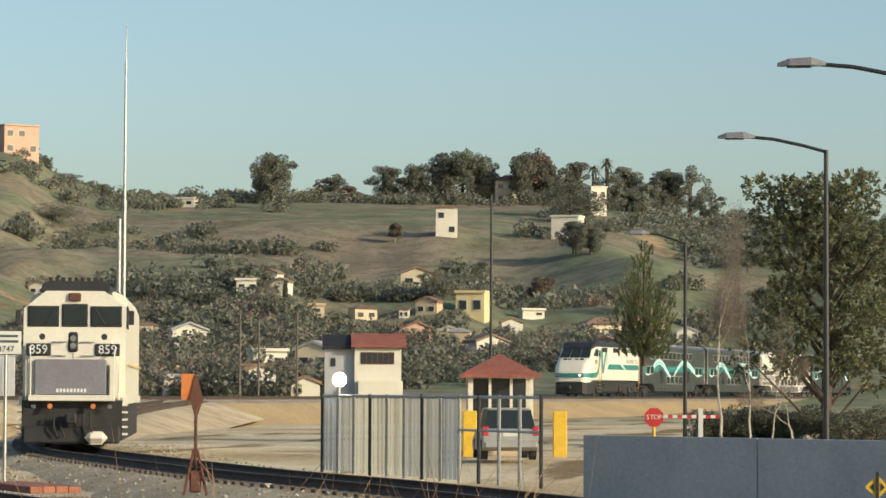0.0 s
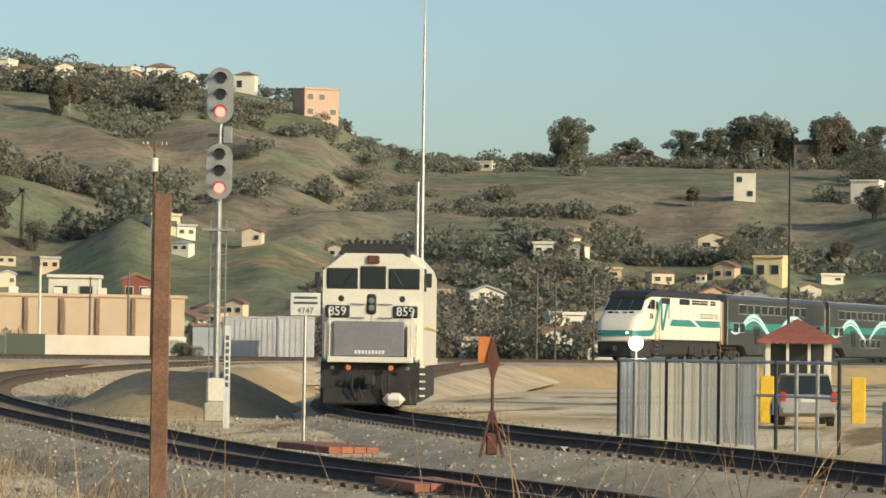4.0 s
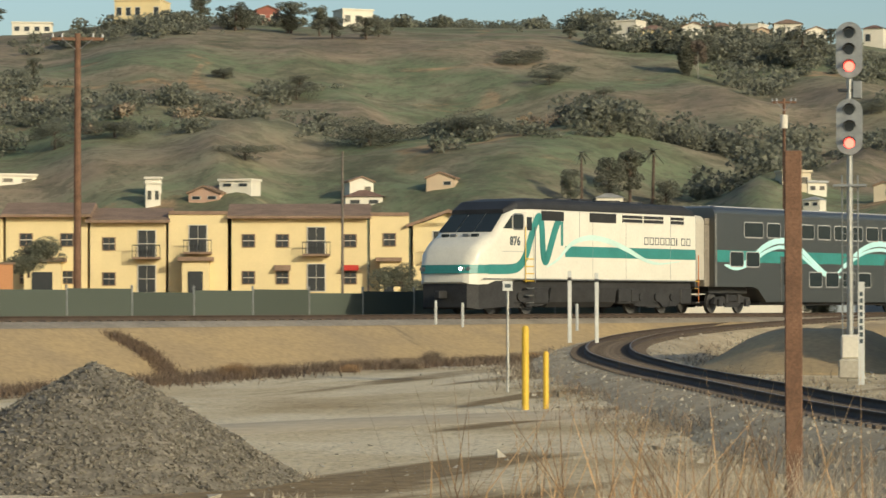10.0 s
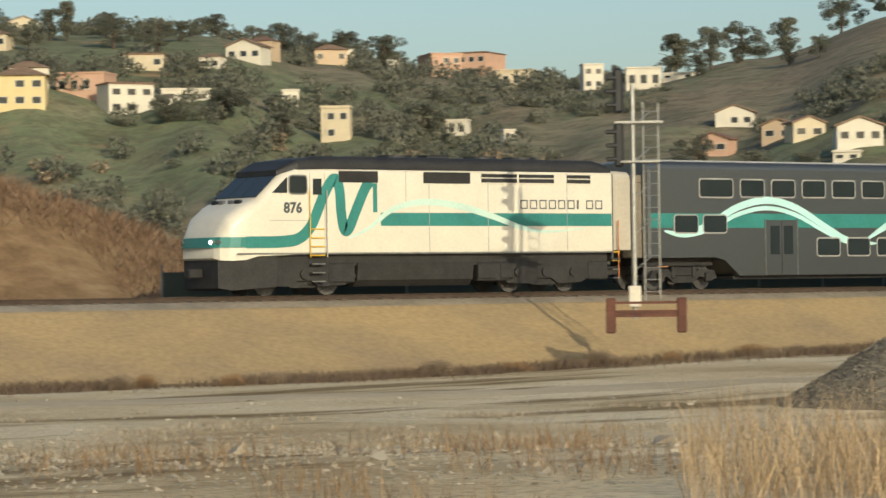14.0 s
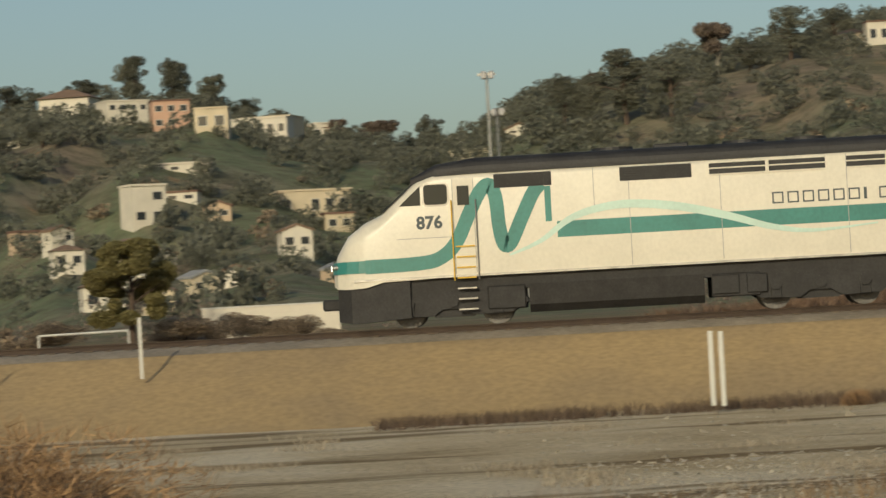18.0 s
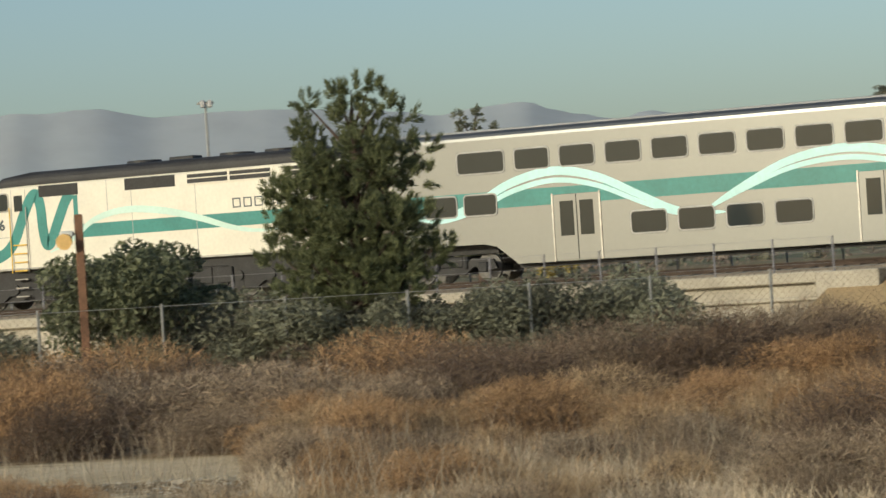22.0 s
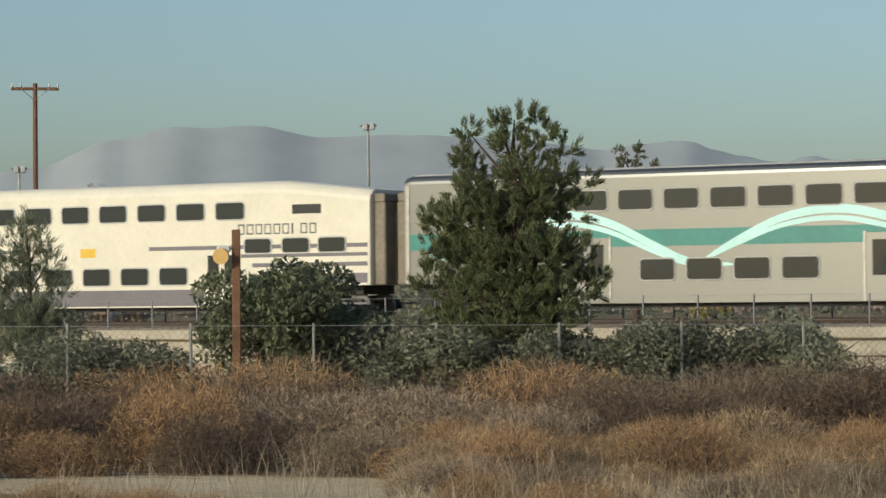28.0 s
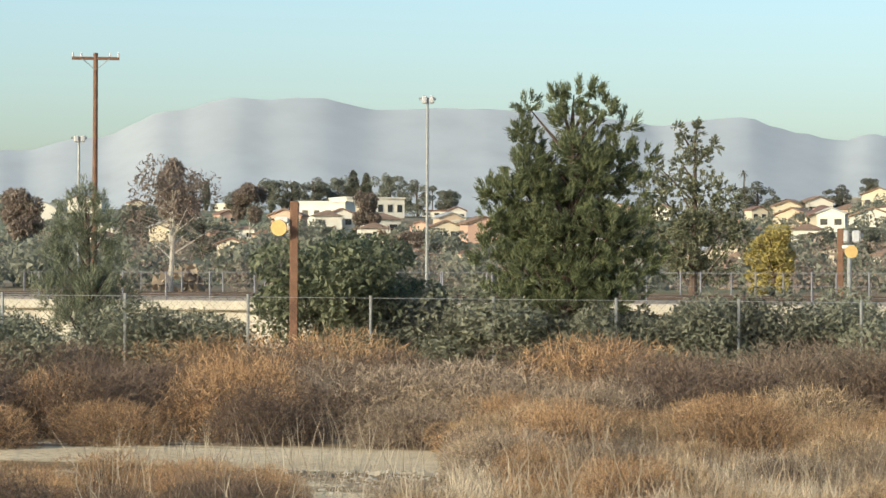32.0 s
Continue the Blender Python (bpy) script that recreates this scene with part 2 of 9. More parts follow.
def bx(*a, **k):
    bm = bmesh.new()
    box(bm, *a, **k)
    return bm


def tube(bm, a, b, r0, r1=None, n=8, caps=True):
    """A tapered rod from a to b."""
    a, b = Vector(a), Vector(b)
    r1 = r0 if r1 is None else r1
    q = (b - a).to_track_quat("Z", "Y")
    rings = []
    for c, r in ((a, r0), (b, r1)):
        rings.append([bm.verts.new(c + q @ Vector((r * math.cos(2 * math.pi * i / n), r * math.sin(2 * math.pi * i / n), 0))) for i in range(n)])
    for i in range(n):
        bm.faces.new((rings[0][i], rings[0][(i + 1) % n], rings[1][(i + 1) % n], rings[1][i]))
    if caps:
        bm.faces.new(rings[0][::-1])
        bm.faces.new(rings[1])


def rod(*a, **k):
    bm = bmesh.new()
    tube(bm, *a, **k)
    return bm


def loft(bm, sections, close=True, mi=0):
    """Skin a row of equal-sized closed polygons."""
    rings = [[bm.verts.new(p) for p in s] for s in sections]
    n = len(rings[0])
    for r0, r1 in zip(rings[:-1], rings[1:]):
        for i in range(n):
            f = bm.faces.new((r0[i], r0[(i + 1) % n], r1[(i + 1) % n], r1[i]))
            f.material_index = mi
    if close:
        bm.faces.new(rings[0][::-1]).material_index = mi
        bm.faces.new(rings[-1]).material_index = mi
    bmesh.ops.recalc_face_normals(bm, faces=bm.faces)


def band(bm, pts, width, y, thick=0.006):
    """A flat painted band with its own thickness on a side wall y, along points (x, z); width a number or one per point."""
    ws = width if isinstance(width, (list, tuple)) else [width] * len(pts)
    rows_ = []
    s = 1 if y > 0 else -1
    for i, (x, z) in enumerate(pts):
        x0, z0 = pts[max(i - 1, 0)]
        x1, z1 = pts[min(i + 1, len(pts) - 1)]
        d = Vector((x1 - x0, z1 - z0)).normalized()
        nx, nz = -d.y * ws[i] / 2, d.x * ws[i] / 2
        rows_.append([bm.verts.new((x + nx, y, z + nz)), bm.verts.new((x - nx, y, z - nz)),
                      bm.verts.new((x - nx, y + s * thick, z - nz)), bm.verts.new((x + nx, y + s * thick, z + nz))])
    for a, b in zip(rows_[:-1], rows_[1:]):
        for i in range(4):
            bm.faces.new((a[i], a[(i + 1) % 4], b[(i + 1) % 4], b[i]))
    bm.faces.new(rows_[0])
    bm.faces.new(rows_[-1][::-1])
    bmesh.ops.recalc_face_normals(bm, faces=bm.faces)
    return bm


def smoothline(pts, n=6):
    """Catmull-Rom points through pts."""
    out = []
    for i in range(len(pts) - 1):
        p = [Vector(pts[max(i - 1, 0)]), Vector(pts[i]), Vector(pts[i + 1]), Vector(pts[min(i + 2, len(pts) - 1)])]
        for k in range(n):
            t = k / n
            out.append(tuple(0.5 * ((2 * p[1]) + (p[2] - p[0]) * t + (2 * p[0] - 5 * p[1] + 4 * p[2] - p[3]) * t * t + (3 * p[1] - p[0] - 3 * p[2] + p[3]) * t ** 3)))
    out.append(tuple(pts[-1]))
    return out


def letters(text, size, material, parent, m, name="lettering", label="", extrude=0.006, bold=0.0):
    """Writing with the built-in font, turned into a mesh, standing in the plane of the pose m."""
    cu = bpy.data.curves.new(name, "FONT")
    cu.body, cu.size, cu.extrude, cu.align_x, cu.align_y = text, size, extrude, "CENTER", "CENTER"
    cu.resolution_u = 2
    cu.offset = size * bold
    tmp = bpy.data.objects.new("tmp", cu)
    scene.collection.objects.link(tmp)
    me = bpy.data.meshes.new_from_object(tmp.evaluated_get(bpy.context.evaluated_depsgraph_get()))
    bpy.data.objects.remove(tmp)
    bpy.data.curves.remove(cu)
    me.transform(m)
    me.materials.clear()
    me.materials.append(material)
    ob = new(name, me)
    ob.parent = parent
    if label:
        ob["label"] = label
    return ob


def thing(name, x, y, z, rz=0, label="", category="", group="", kind=""):
    ob = new(name)
    ob.matrix_basis = pose(x, y, z, 0, 0, rz)
    return tagged(ob, label, category, group, kind)


# ---- lie of the land ----
LEAN = math.atan(0.155)
TRACK_Z = 0.0


def on_line(s, off=0.0):
    """A point of the main line, s metres to the right of its middle and off metres towards the viewer."""
    return Vector((s * math.cos(LEAN) - off * math.sin(LEAN), 88 - s * math.sin(LEAN) - off * math.cos(LEAN), 0))


def along(x, y):
    """The reverse: (s, off) of a place."""
    dx, dy = x, y - 88
    return dx * math.cos(LEAN) - dy * math.sin(LEAN), -dx * math.sin(LEAN) - dy * math.cos(LEAN)


RIDGE = ((-180, 0.4), (-125, 1.0), (-100, 3.0), (-88, 3.1), (-81, 3.5), (-75, 3.5), (-73.9, 3.6), (-72.9, 3.9), (-71.8, 4.6), (-70, 4.85), (-67, 4.95), (-64.6, 5.15), (-60, 5.2),
         (-57, 5.3), (-54, 5.0), (-51, 4.2), (-48.5, 3.8), (-46.7, 3.7), (-44.5, 4.0), (-42.4, 4.3), (-40, 4.8), (-36.8, 4.8), (-31.4, 5.0), (-27, 5.4), (-20, 5.3), (-14, 5.0),
         (-10.8, 4.6), (-7.5, 4.0), (-5.3, 3.2), (-3, 3.4), (-0.3, 4.2), (1.9, 4.3), (3.5, 4.0), (5.1, 3.5), (8.9, 3.1), (11.2, 2.6), (14.8, 1.55), (18.7, 1.3), (23, 1.3), (32, 1.4), (45, 1.2), (90, 0.4), (180, 0.4))


def ridge(a):
    for (a0, e0), (a1, e1) in zip(RIDGE[:-1], RIDGE[1:]):
        if a0 <= a <= a1:
            k = (a - a0) / (a1 - a0)
            k = k * k * (3 - 2 * k)
            return e0 + (e1 - e0) * k
    return 0.4


def step(a, b, x):
    k = min(1.0, max(0.0, (x - a) / (b - a)))
    return k * k * (3 - 2 * k)


EYE = Vector((15.32, 12.86))
CREST = 900.0


def land(x, y):
    """Height of the open ground."""
    s, off = along(x, y)
    d_eye = min(math.hypot(x, y), math.hypot(x - 15.3, y - 12.9), math.hypot(x - 7.6, y - 6.4))
    lot = -2.45 + 0.78 * step(60, 105, x + 0.35 * (40 - y)) - 0.15 * step(40, 55, s) * step(75, 60, s)
    z = lot + (-1.5 - lot) * (1 - step(9, 34, d_eye))
    z += 0.07 * noise.noise((x * 0.11, y * 0.11, 0)) + 0.03 * noise.noise((x * 0.5, y * 0.5, 3))
    back = step(-2, -14, off)
    z = z + (-0.45 - z) * back
    r = math.hypot(x - EYE.x, y - EYE.y)
    z += 5.8 * step(-11, -27, off) * step(92, 68, s) * step(18, 42, s) * step(-75, -45, off)
    if r > 170:
        a = math.degrees(math.atan2(-(x - EYE.x), y - EYE.y))
        h = math.tan(radians(ridge(a))) * CREST
        rise = step(230, CREST, r) ** 1.25 * (1 - 0.5 * step(CREST, 2200, r))
        gul = noise.fractal((x * 0.006, y * 0.006, 1.7), 0.9, 2.1, 5) * 14 * step(260, 600, r) * (1 - 0.94 * step(CREST - 420, CREST - 120, r))
        rib = 1 - abs(noise.noise((a * 0.3 + 0.9 * noise.noise((x * 0.008, y * 0.008, 5)), r * 0.0016, 9.0))) * 2.2
        gul += (rib - 0.5) * 4.5 * step(300, 480, r) * (1 - 0.96 * step(CREST - 330, CREST - 90, r))
        z += (h * rise + gul * min(1, h / 60)) * step(170, 240, r)
        z -= step(2200, 4400, r) * 60
    return z


def groundmat():
    m = bpy.data.materials.new("dirt_grass_and_hillside")
    m.use_nodes = True
    nt = m.node_tree
    L = nt.links.new
    b = nt.nodes["Principled BSDF"]
    geo = nt.nodes.new("ShaderNodeNewGeometry")

    def nz(scale, detail=6, rough=0.6, dist=0.0):
        n = nt.nodes.new("ShaderNodeTexNoise")
        n.inputs["Scale"].default_value, n.inputs["Detail"].default_value = scale, detail
        n.inputs["Roughness"].default_value, n.inputs["Distortion"].default_value = rough, dist
        L(geo.outputs["Position"], n.inputs["Vector"])
        return n.outputs["Fac"]

    def ramp(f, stops):
        r = nt.nodes.new("ShaderNodeValToRGB")
        while len(r.color_ramp.elements) < len(stops):
            r.color_ramp.elements.new(0.5)
        for e, (p, c) in zip(r.color_ramp.elements, stops):
            e.position, e.color = p, (*c, 1)
        L(f, r.inputs[0])
        return r.outputs[0]

    def mix(f, a, c, mode="MIX"):
        x = nt.nodes.new("ShaderNodeMix")
        x.data_type, x.blend_type = "RGBA", mode
        if isinstance(f, float):
            x.inputs[0].default_value = f
        else:
            L(f, x.inputs[0])
        L(a, x.inputs[6])
        L(c, x.inputs[7])
        return x.outputs[2]

    # lot: pale trodden dirt, gravel specks, dry weeds in drifts
    dirt = ramp(nz(0.12, 8), [(0.35, (0.47, 0.36, 0.21)), (0.5, (0.65, 0.53, 0.34)), (0.62, (0.75, 0.64, 0.45))])
    specks = ramp(nz(7.0, 4, 0.75), [(0.34, (0.42, 0.42, 0.42)), (0.52, (1, 1, 1))])
    dirt = mix(0.75, dirt, specks, "MULTIPLY")
    # stretched streaks of dry weeds along the line
    mp = nt.nodes.new("ShaderNodeMapping")
    mp.inputs["Rotation"].default_value, mp.inputs["Scale"].default_value = (0, 0, LEAN), (0.05, 0.3, 0.1)
    L(geo.outputs["Position"], mp.inputs["Vector"])
    ns = nt.nodes.new("ShaderNodeTexNoise")
    ns.inputs["Scale"].default_value, ns.inputs["Detail"].default_value = 1.0, 5
    L(mp.outputs[0], ns.inputs["Vector"])
    weeds = ramp(nz(2.5, 4), [(0.3, (0.13, 0.085, 0.04)), (0.7, (0.28, 0.19, 0.095))])
    wf = ramp(ns.outputs["Fac"], [(0.535, (0, 0, 0)), (0.60, (0.85, 0.85, 0.85))])
    near = mix(wf, dirt, weeds)
    # behind the line: brown earth under dry grass
    sepa = nt.nodes.new("ShaderNodeVectorMath")
    sepa.operation = "DOT_PRODUCT"
    sepa.inputs[1].default_value = (math.sin(LEAN), math.cos(LEAN), 0)
    L(geo.outputs["Position"], sepa.inputs[0])
    behind = nt.nodes.new("ShaderNodeMapRange")
    behind.inputs[1].default_value, behind.inputs[2].default_value = 88 * math.cos(LEAN) + 7, 88 * math.cos(LEAN) + 12
    L(sepa.outputs["Value"], behind.inputs[0])
    near = mix(behind.outputs[0], near, ramp(nz(0.4, 7, 0.7), [(0.32, (0.14, 0.09, 0.05)), (0.5, (0.25, 0.165, 0.09)), (0.68, (0.36, 0.26, 0.15))]))
    # hills: green winter grass, brown chaparral, bare cuts; blue lifted to paint haze
    hill = ramp(nz(0.0085, 9, 0.66, 1.0), [(0.30, (0.20, 0.165, 0.125)), (0.39, (0.31, 0.25, 0.175)), (0.46, (0.26, 0.24, 0.16)), (0.52, (0.19, 0.225, 0.13)), (0.58, (0.22, 0.235, 0.145)), (0.64, (0.29, 0.26, 0.175)), (0.72, (0.43, 0.335, 0.23))])
    cut = ramp(nz(0.02, 6, 0.62, 1.4), [(0.61, (0, 0, 0)), (0.66, (1, 1, 1))])
    tan = ramp(nz(0.2, 4), [(0.3, (0.30, 0.20, 0.11)), (0.7, (0.44, 0.32, 0.20))])
    hill = mix(cut, hill, tan)
    low_scrub = ramp(nz(0.035, 7, 0.7, 0.4), [(0.53, (0, 0, 0)), (0.60, (0.75, 0.75, 0.75))])
    hill = mix(low_scrub, hill, ramp(nz(0.5, 4), [(0.3, (0.105, 0.112, 0.07)), (0.7, (0.185, 0.18, 0.11))]))
    tufts = ramp(nz(0.22, 6, 0.78, 0.3), [(0.50, (0, 0, 0)), (0.56, (0.6, 0.6, 0.6))])
    hill = mix(tufts, hill, ramp(nz(0.9, 3), [(0.3, (0.10, 0.10, 0.07)), (0.7, (0.20, 0.18, 0.12))]))
    hill = mix(0.6, hill, ramp(nz(0.12, 5, 0.75), [(0.3, (0.4, 0.4, 0.4)), (0.6, (1, 1, 1))]), "MULTIPLY")
    dist = nt.nodes.new("ShaderNodeVectorMath")
    dist.operation = "LENGTH"
    L(geo.outputs["Position"], dist.inputs[0])
    mr = nt.nodes.new("ShaderNodeMapRange")
    mr.inputs[1].default_value, mr.inputs[2].default_value = 190, 330
    L(dist.outputs["Value"], mr.inputs[0])
    L(mix(mr.outputs[0], near, hill), b.inputs["Base Color"])
    b.inputs["Roughness"].default_value = 0.95
    b.inputs["Specular IOR Level"].default_value = 0.1
    bp = nt.nodes.new("ShaderNodeBump")
    bp.inputs["Strength"].default_value, bp.inputs["Distance"].default_value = 0.8, 0.11
    L(nz(3.5, 5), bp.inputs["Height"])
    L(bp.outputs[0], b.inputs["Normal"])
    return m


M_GROUND = groundmat()


def build_ground():
    az, a = [], -180.0
    while a < 180:
        az.append(a)
        a += 0.4 if -92 <= a < 42 else 4.0
    rs, r = [0.0], 3.0
    while r < 4400:
        rs.append(r)
        r += max(1.2, r * 0.022) if r < 1200 else r * 0.12
    rs.append(4600.0)
    ca, sa = [math.cos(radians(v)) for v in az], [math.sin(radians(v)) for v in az]
    verts, n = [], len(az)
    for r in rs[1:]:
        for i in range(n):
            x, y = EYE.x - r * sa[i], EYE.y + r * ca[i]
            verts.append((x, y, land(x, y)))
    faces = [(k * n + i, k * n + (i + 1) % n, (k + 1) * n + (i + 1) % n, (k + 1) * n + i) for k in range(len(rs) - 2) for i in range(n)]
    faces.append(tuple(range(n))[::-1])
    me = bpy.data.meshes.new("ground")
    me.from_pydata(verts, [], faces)
    me.polygons.foreach_set("use_smooth", [True] * len(me.polygons))
    me.materials.append(M_GROUND)
    me.update()
    bm = bmesh.new()
    bm.from_mesh(me)
    bmesh.ops.recalc_face_normals(bm, faces=bm.faces)
    if sum(f.normal.z for f in bm.faces) < 0:
        bmesh.ops.reverse_faces(bm, faces=bm.faces)
    bm.to_mesh(me)
    bm.free()
    tagged(new("ground", me), "pale dirt lot with dry weeds rising to green and brown hills", "ground", kind="structure")


build_ground()


def sweep(name, pts, profile, material, label, category, kind="structure", parent=None):
    """A profile of (off, z) pairs carried along pts (each x, y, z); off to the left of the way."""
    bm = bmesh.new()
    rings = []
    for i, p in enumerate(pts):
        d = (Vector(pts[min(i + 1, len(pts) - 1)]) - Vector(pts[max(i - 1, 0)]))
        d.z = 0
        d.normalize()
        n = Vector((-d.y, d.x, 0))
        rings.append([bm.verts.new(Vector(p) + n * o + Vector((0, 0, z))) for o, z in profile(i) if True])
    for a, b in zip(rings[:-1], rings[1:]):
        for k in range(len(a) - 1):
            bm.faces.new((a[k], a[k + 1], b[k + 1], b[k]))
    bmesh.ops.recalc_face_normals(bm, faces=bm.faces)
    if sum(f.normal.z for f in bm.faces) < 0:
        bmesh.ops.reverse_faces(bm, faces=bm.faces)
    ob = put(name, bm, material, parent, smooth=True)
    if not parent:
        tagged(ob, label, category, kind=kind)
    return ob


def bankmat():
    """Embankment: pale straw-coloured dry grass on dirt."""
    return mat("straw_coloured_bank", (0.46, 0.33, 0.165), 0.95, vary=0.26, scale=0.25, fine=5.0, bump=0.5, second=(0.36, 0.265, 0.15), spread=0.45)


def rail_pair(pts, name, label, ties, first, count):
    """Two rails with head and foot, and wooden ties, along pts."""
    tr = new(name)
    tagged(tr, label, "railway track", kind="structure")
    for side in (-1, 1):
        for nm, prof, m in (("rail", [(-0.07, -0.17), (-0.07, -0.14), (-0.012, -0.12), (-0.012, -0.04), (-0.036, -0.03), (-0.036, 0.0), (0.036, 0.0), (0.036, -0.03), (0.012, -0.04), (0.012, -0.12), (0.07, -0.14), (0.07, -0.17)], M_RAIL),
                            ("rail_head", [(-0.03, 0.003), (0.03, 0.003)], M_RAILTOP)):
            sweep(nm, pts, lambda i, p=prof, s=side: [(o + s * 0.7525, z) for o, z in p], m, "", "", parent=tr)
    # ties
    me = bpy.data.meshes.new("tie")
    bm = bx(-0.115, 0.115, -1.3, 1.3, -0.33, -0.155, bevel=0.015)
    bm.to_mesh(me)
    bm.free()
    me.materials.append(M_TIE)
    acc, made = 0.0, 0
    rest = bmesh.new()
    for a, b in zip(pts[:-1], pts[1:]):
        a, b = Vector(a), Vector(b)
        seg = (b - a).length
        while acc < seg:
            p = a.lerp(b, acc / seg)
            ang = math.atan2(b.y - a.y, b.x - a.x) + random.uniform(-0.02, 0.02)
            m = Matrix.Translation(p) @ Matrix.Rotation(ang, 4, "Z")
            if first <= made < first + count:
                t = new("tie", me)
                t.parent = tr
                t.matrix_basis = m
            else:
                box(rest, -0.115, 0.115, -1.3, 1.3, -0.33, -0.155, m=m)
            made += 1
            acc += ties
        acc -= seg
    if rest.verts:
        tagged(part("far_ties", rest, M_TIE, tr), kind="stuff")
    else:
        rest.free()
    return tr


# main line on its embankment; the bridge opening lies to the left
BR0, BR1 = -62.0, -18.0
STATIONS = sorted([x * 6.0 for x in range(-60, 76)] + [BR0 - 0.05, BR0 + 0.05, BR1 - 0.05])
MAIN = [tuple(on_line(s)) for s in STATIONS]


def main_profile(i):
    s = STATIONS[i]
    foot = 0.0 if (BR0 < s < BR1) else 1.0
    n = 0.25 * noise.noise((s * 0.08, 0, 0))
    slope = 8.5 + n * 3
    if foot:
        return [(-9.0, -1.3), (-4.6, -0.75), (-2.6, -0.42), (-1.75, -0.24), (1.75, -0.24), (2.6, -0.42), (3.4, -0.75 + 0.1 * n), (5.4, -1.35 + n * 0.3), (slope, -2.6 + n * 0.2), (slope + 3.5, -3.2)]
    return [(-2.6, -1.0), (-2.4, -0.8), (-2.3, -0.42), (-1.75, -0.24), (1.75, -0.24), (2.3, -0.42), (2.35, -0.6), (2.4, -0.8), (2.45, -0.9), (2.5, -1.0)]


# the way runs to the right, so its left is the far side: mirror the profile
sweep("embankment", MAIN, lambda i: [(-o, z) for o, z in main_profile(i)], bankmat(), "straw-coloured railway embankment of dirt and dry grass", "embankment")
sweep("ballast_bed", MAIN, lambda i: [(-2.55, -0.40), (-1.8, -0.215), (-0.9, -0.18), (0.9, -0.18), (1.8, -0.215), (2.75, -0.44), (3.0, -0.62)], M_BALLAST, "grey-brown crushed stone ballast of the main line", "ballast")
rail_pair(MAIN, "main_track", "main line railway track on grey ballast", 0.55, 370, 300)


# ---- vehicles: x forward from the leading end, y to the left side, z up from the rail head ----
def disc(bm, c, r, w, n=20):
    tube(bm, (c[0], c[1] - w / 2, c[2]), (c[0], c[1] + w / 2, c[2]), r, n=n)


def bogie(parent, x, axles, name="bogie"):
    """A truck: side frames, bolster and spring boxes; its wheels as sub-parts."""
    bm = bmesh.new()
    half = (axles - 1) * 1.27
    for s in (-1, 1):
        prof = [(-half - 0.5, 0.42), (-half - 0.35, 0.72), (-half + 0.45, 0.78), (-0.5, 0.50), (0.5, 0.50), (half - 0.45, 0.78), (half + 0.35, 0.72), (half + 0.5, 0.42),
                (half + 0.2, 0.36), (half - 0.4, 0.5), (0.5, 0.26), (-0.5, 0.26), (-half + 0.4, 0.5), (-half - 0.2, 0.36)]
        loft(bm, [[(x + px, s * 1.08, pz) for px, pz in prof], [(x + px, s * 1.22, pz) for px, pz in prof]])
        for k in range(axles):
            ax = x - half + k * 2 * half / (axles - 1)
            box(bm, ax - 0.17, ax + 0.17, s * 1.27 - 0.09, s * 1.27 + 0.09, 0.30, 0.64, bevel=0.03)
        for px in (-0.55, 0.55):
            tube(bm, (x + px, s * 1.2, 0.45), (x + px, s * 1.2, 0.85), 0.12, n=10)
    box(bm, x - 0.5, x + 0.5, -1.2, 1.2, 0.5, 0.85, bevel=0.04)
    fr = part(name, bm, M_UNDER, parent, "grimy black truck frame")
    for k in range(axles):
        ax = x - half + k * 2 * half / (axles - 1)
        bm = bmesh.new()
        for s in (-1, 1):
            disc(bm, (ax, s * 0.76, 0.47), 0.47, 0.13)
            disc(bm, (ax, s * 0.845, 0.47), 0.2, 0.05, 12)
        tube(bm, (ax, -0.8, 0.47), (ax, 0.8, 0.47), 0.09)
        part("wheelset", bm, M_WHEEL, fr, "steel wheels on an axle")


def section(x, hw, zl, zt, crown=0.35, n=5):
    """Half-rounded body section: flat sides from zl up, corners rounded into the top zt."""
    pts = [(x, -hw, zl)]
    for i in range(n + 1):
        a = math.pi / 2 * i / n
        pts.append((x, -hw + crown * (1 - math.cos(a)), zt - crown + crown * math.sin(a)))
    for i in range(n + 1):
        a = math.pi / 2 * (1 - i / n)
        pts.append((x, hw - crown * (1 - math.cos(a)), zt - crown + crown * math.sin(a)))
    pts.append((x, hw, zl))
    return pts


def round_plate(x0, x1, z0, z1, y0, y1, r):
    """A plate with rounded corners standing on a side wall."""
    bm = bmesh.new()
    ring = []
    for cx, cz, a0 in ((x1 - r, z1 - r, 0), (x0 + r, z1 - r, 90), (x0 + r, z0 + r, 180), (x1 - r, z0 + r, 270)):
        for k in range(4):
            a = radians(a0 + 30 * k)
            ring.append((cx + r * math.cos(a), cz + r * math.sin(a)))
    loft(bm, [[(a, y0, b) for a, b in ring], [(a, y1, b) for a, b in ring]])
    return bm


def glass(parent, x0, x1, z0, z1, y, name="window", frame_m=None):
    """A tinted pane with rounded corners in a slim raised frame on the side wall y."""
    s = 1 if y > 0 else -1
    t = 0.05
    w = part(name, round_plate(x0 - t, x1 + t, z0 - t, z1 + t, y - s * 0.01, y + s * 0.02, 0.15), frame_m or M_COACHROOF, parent)
    part("pane", round_plate(x0, x1, z0, z1, y + s * 0.018, y + s * 0.028, 0.11), M_GLASS, w, "dark tinted glass")
    return w


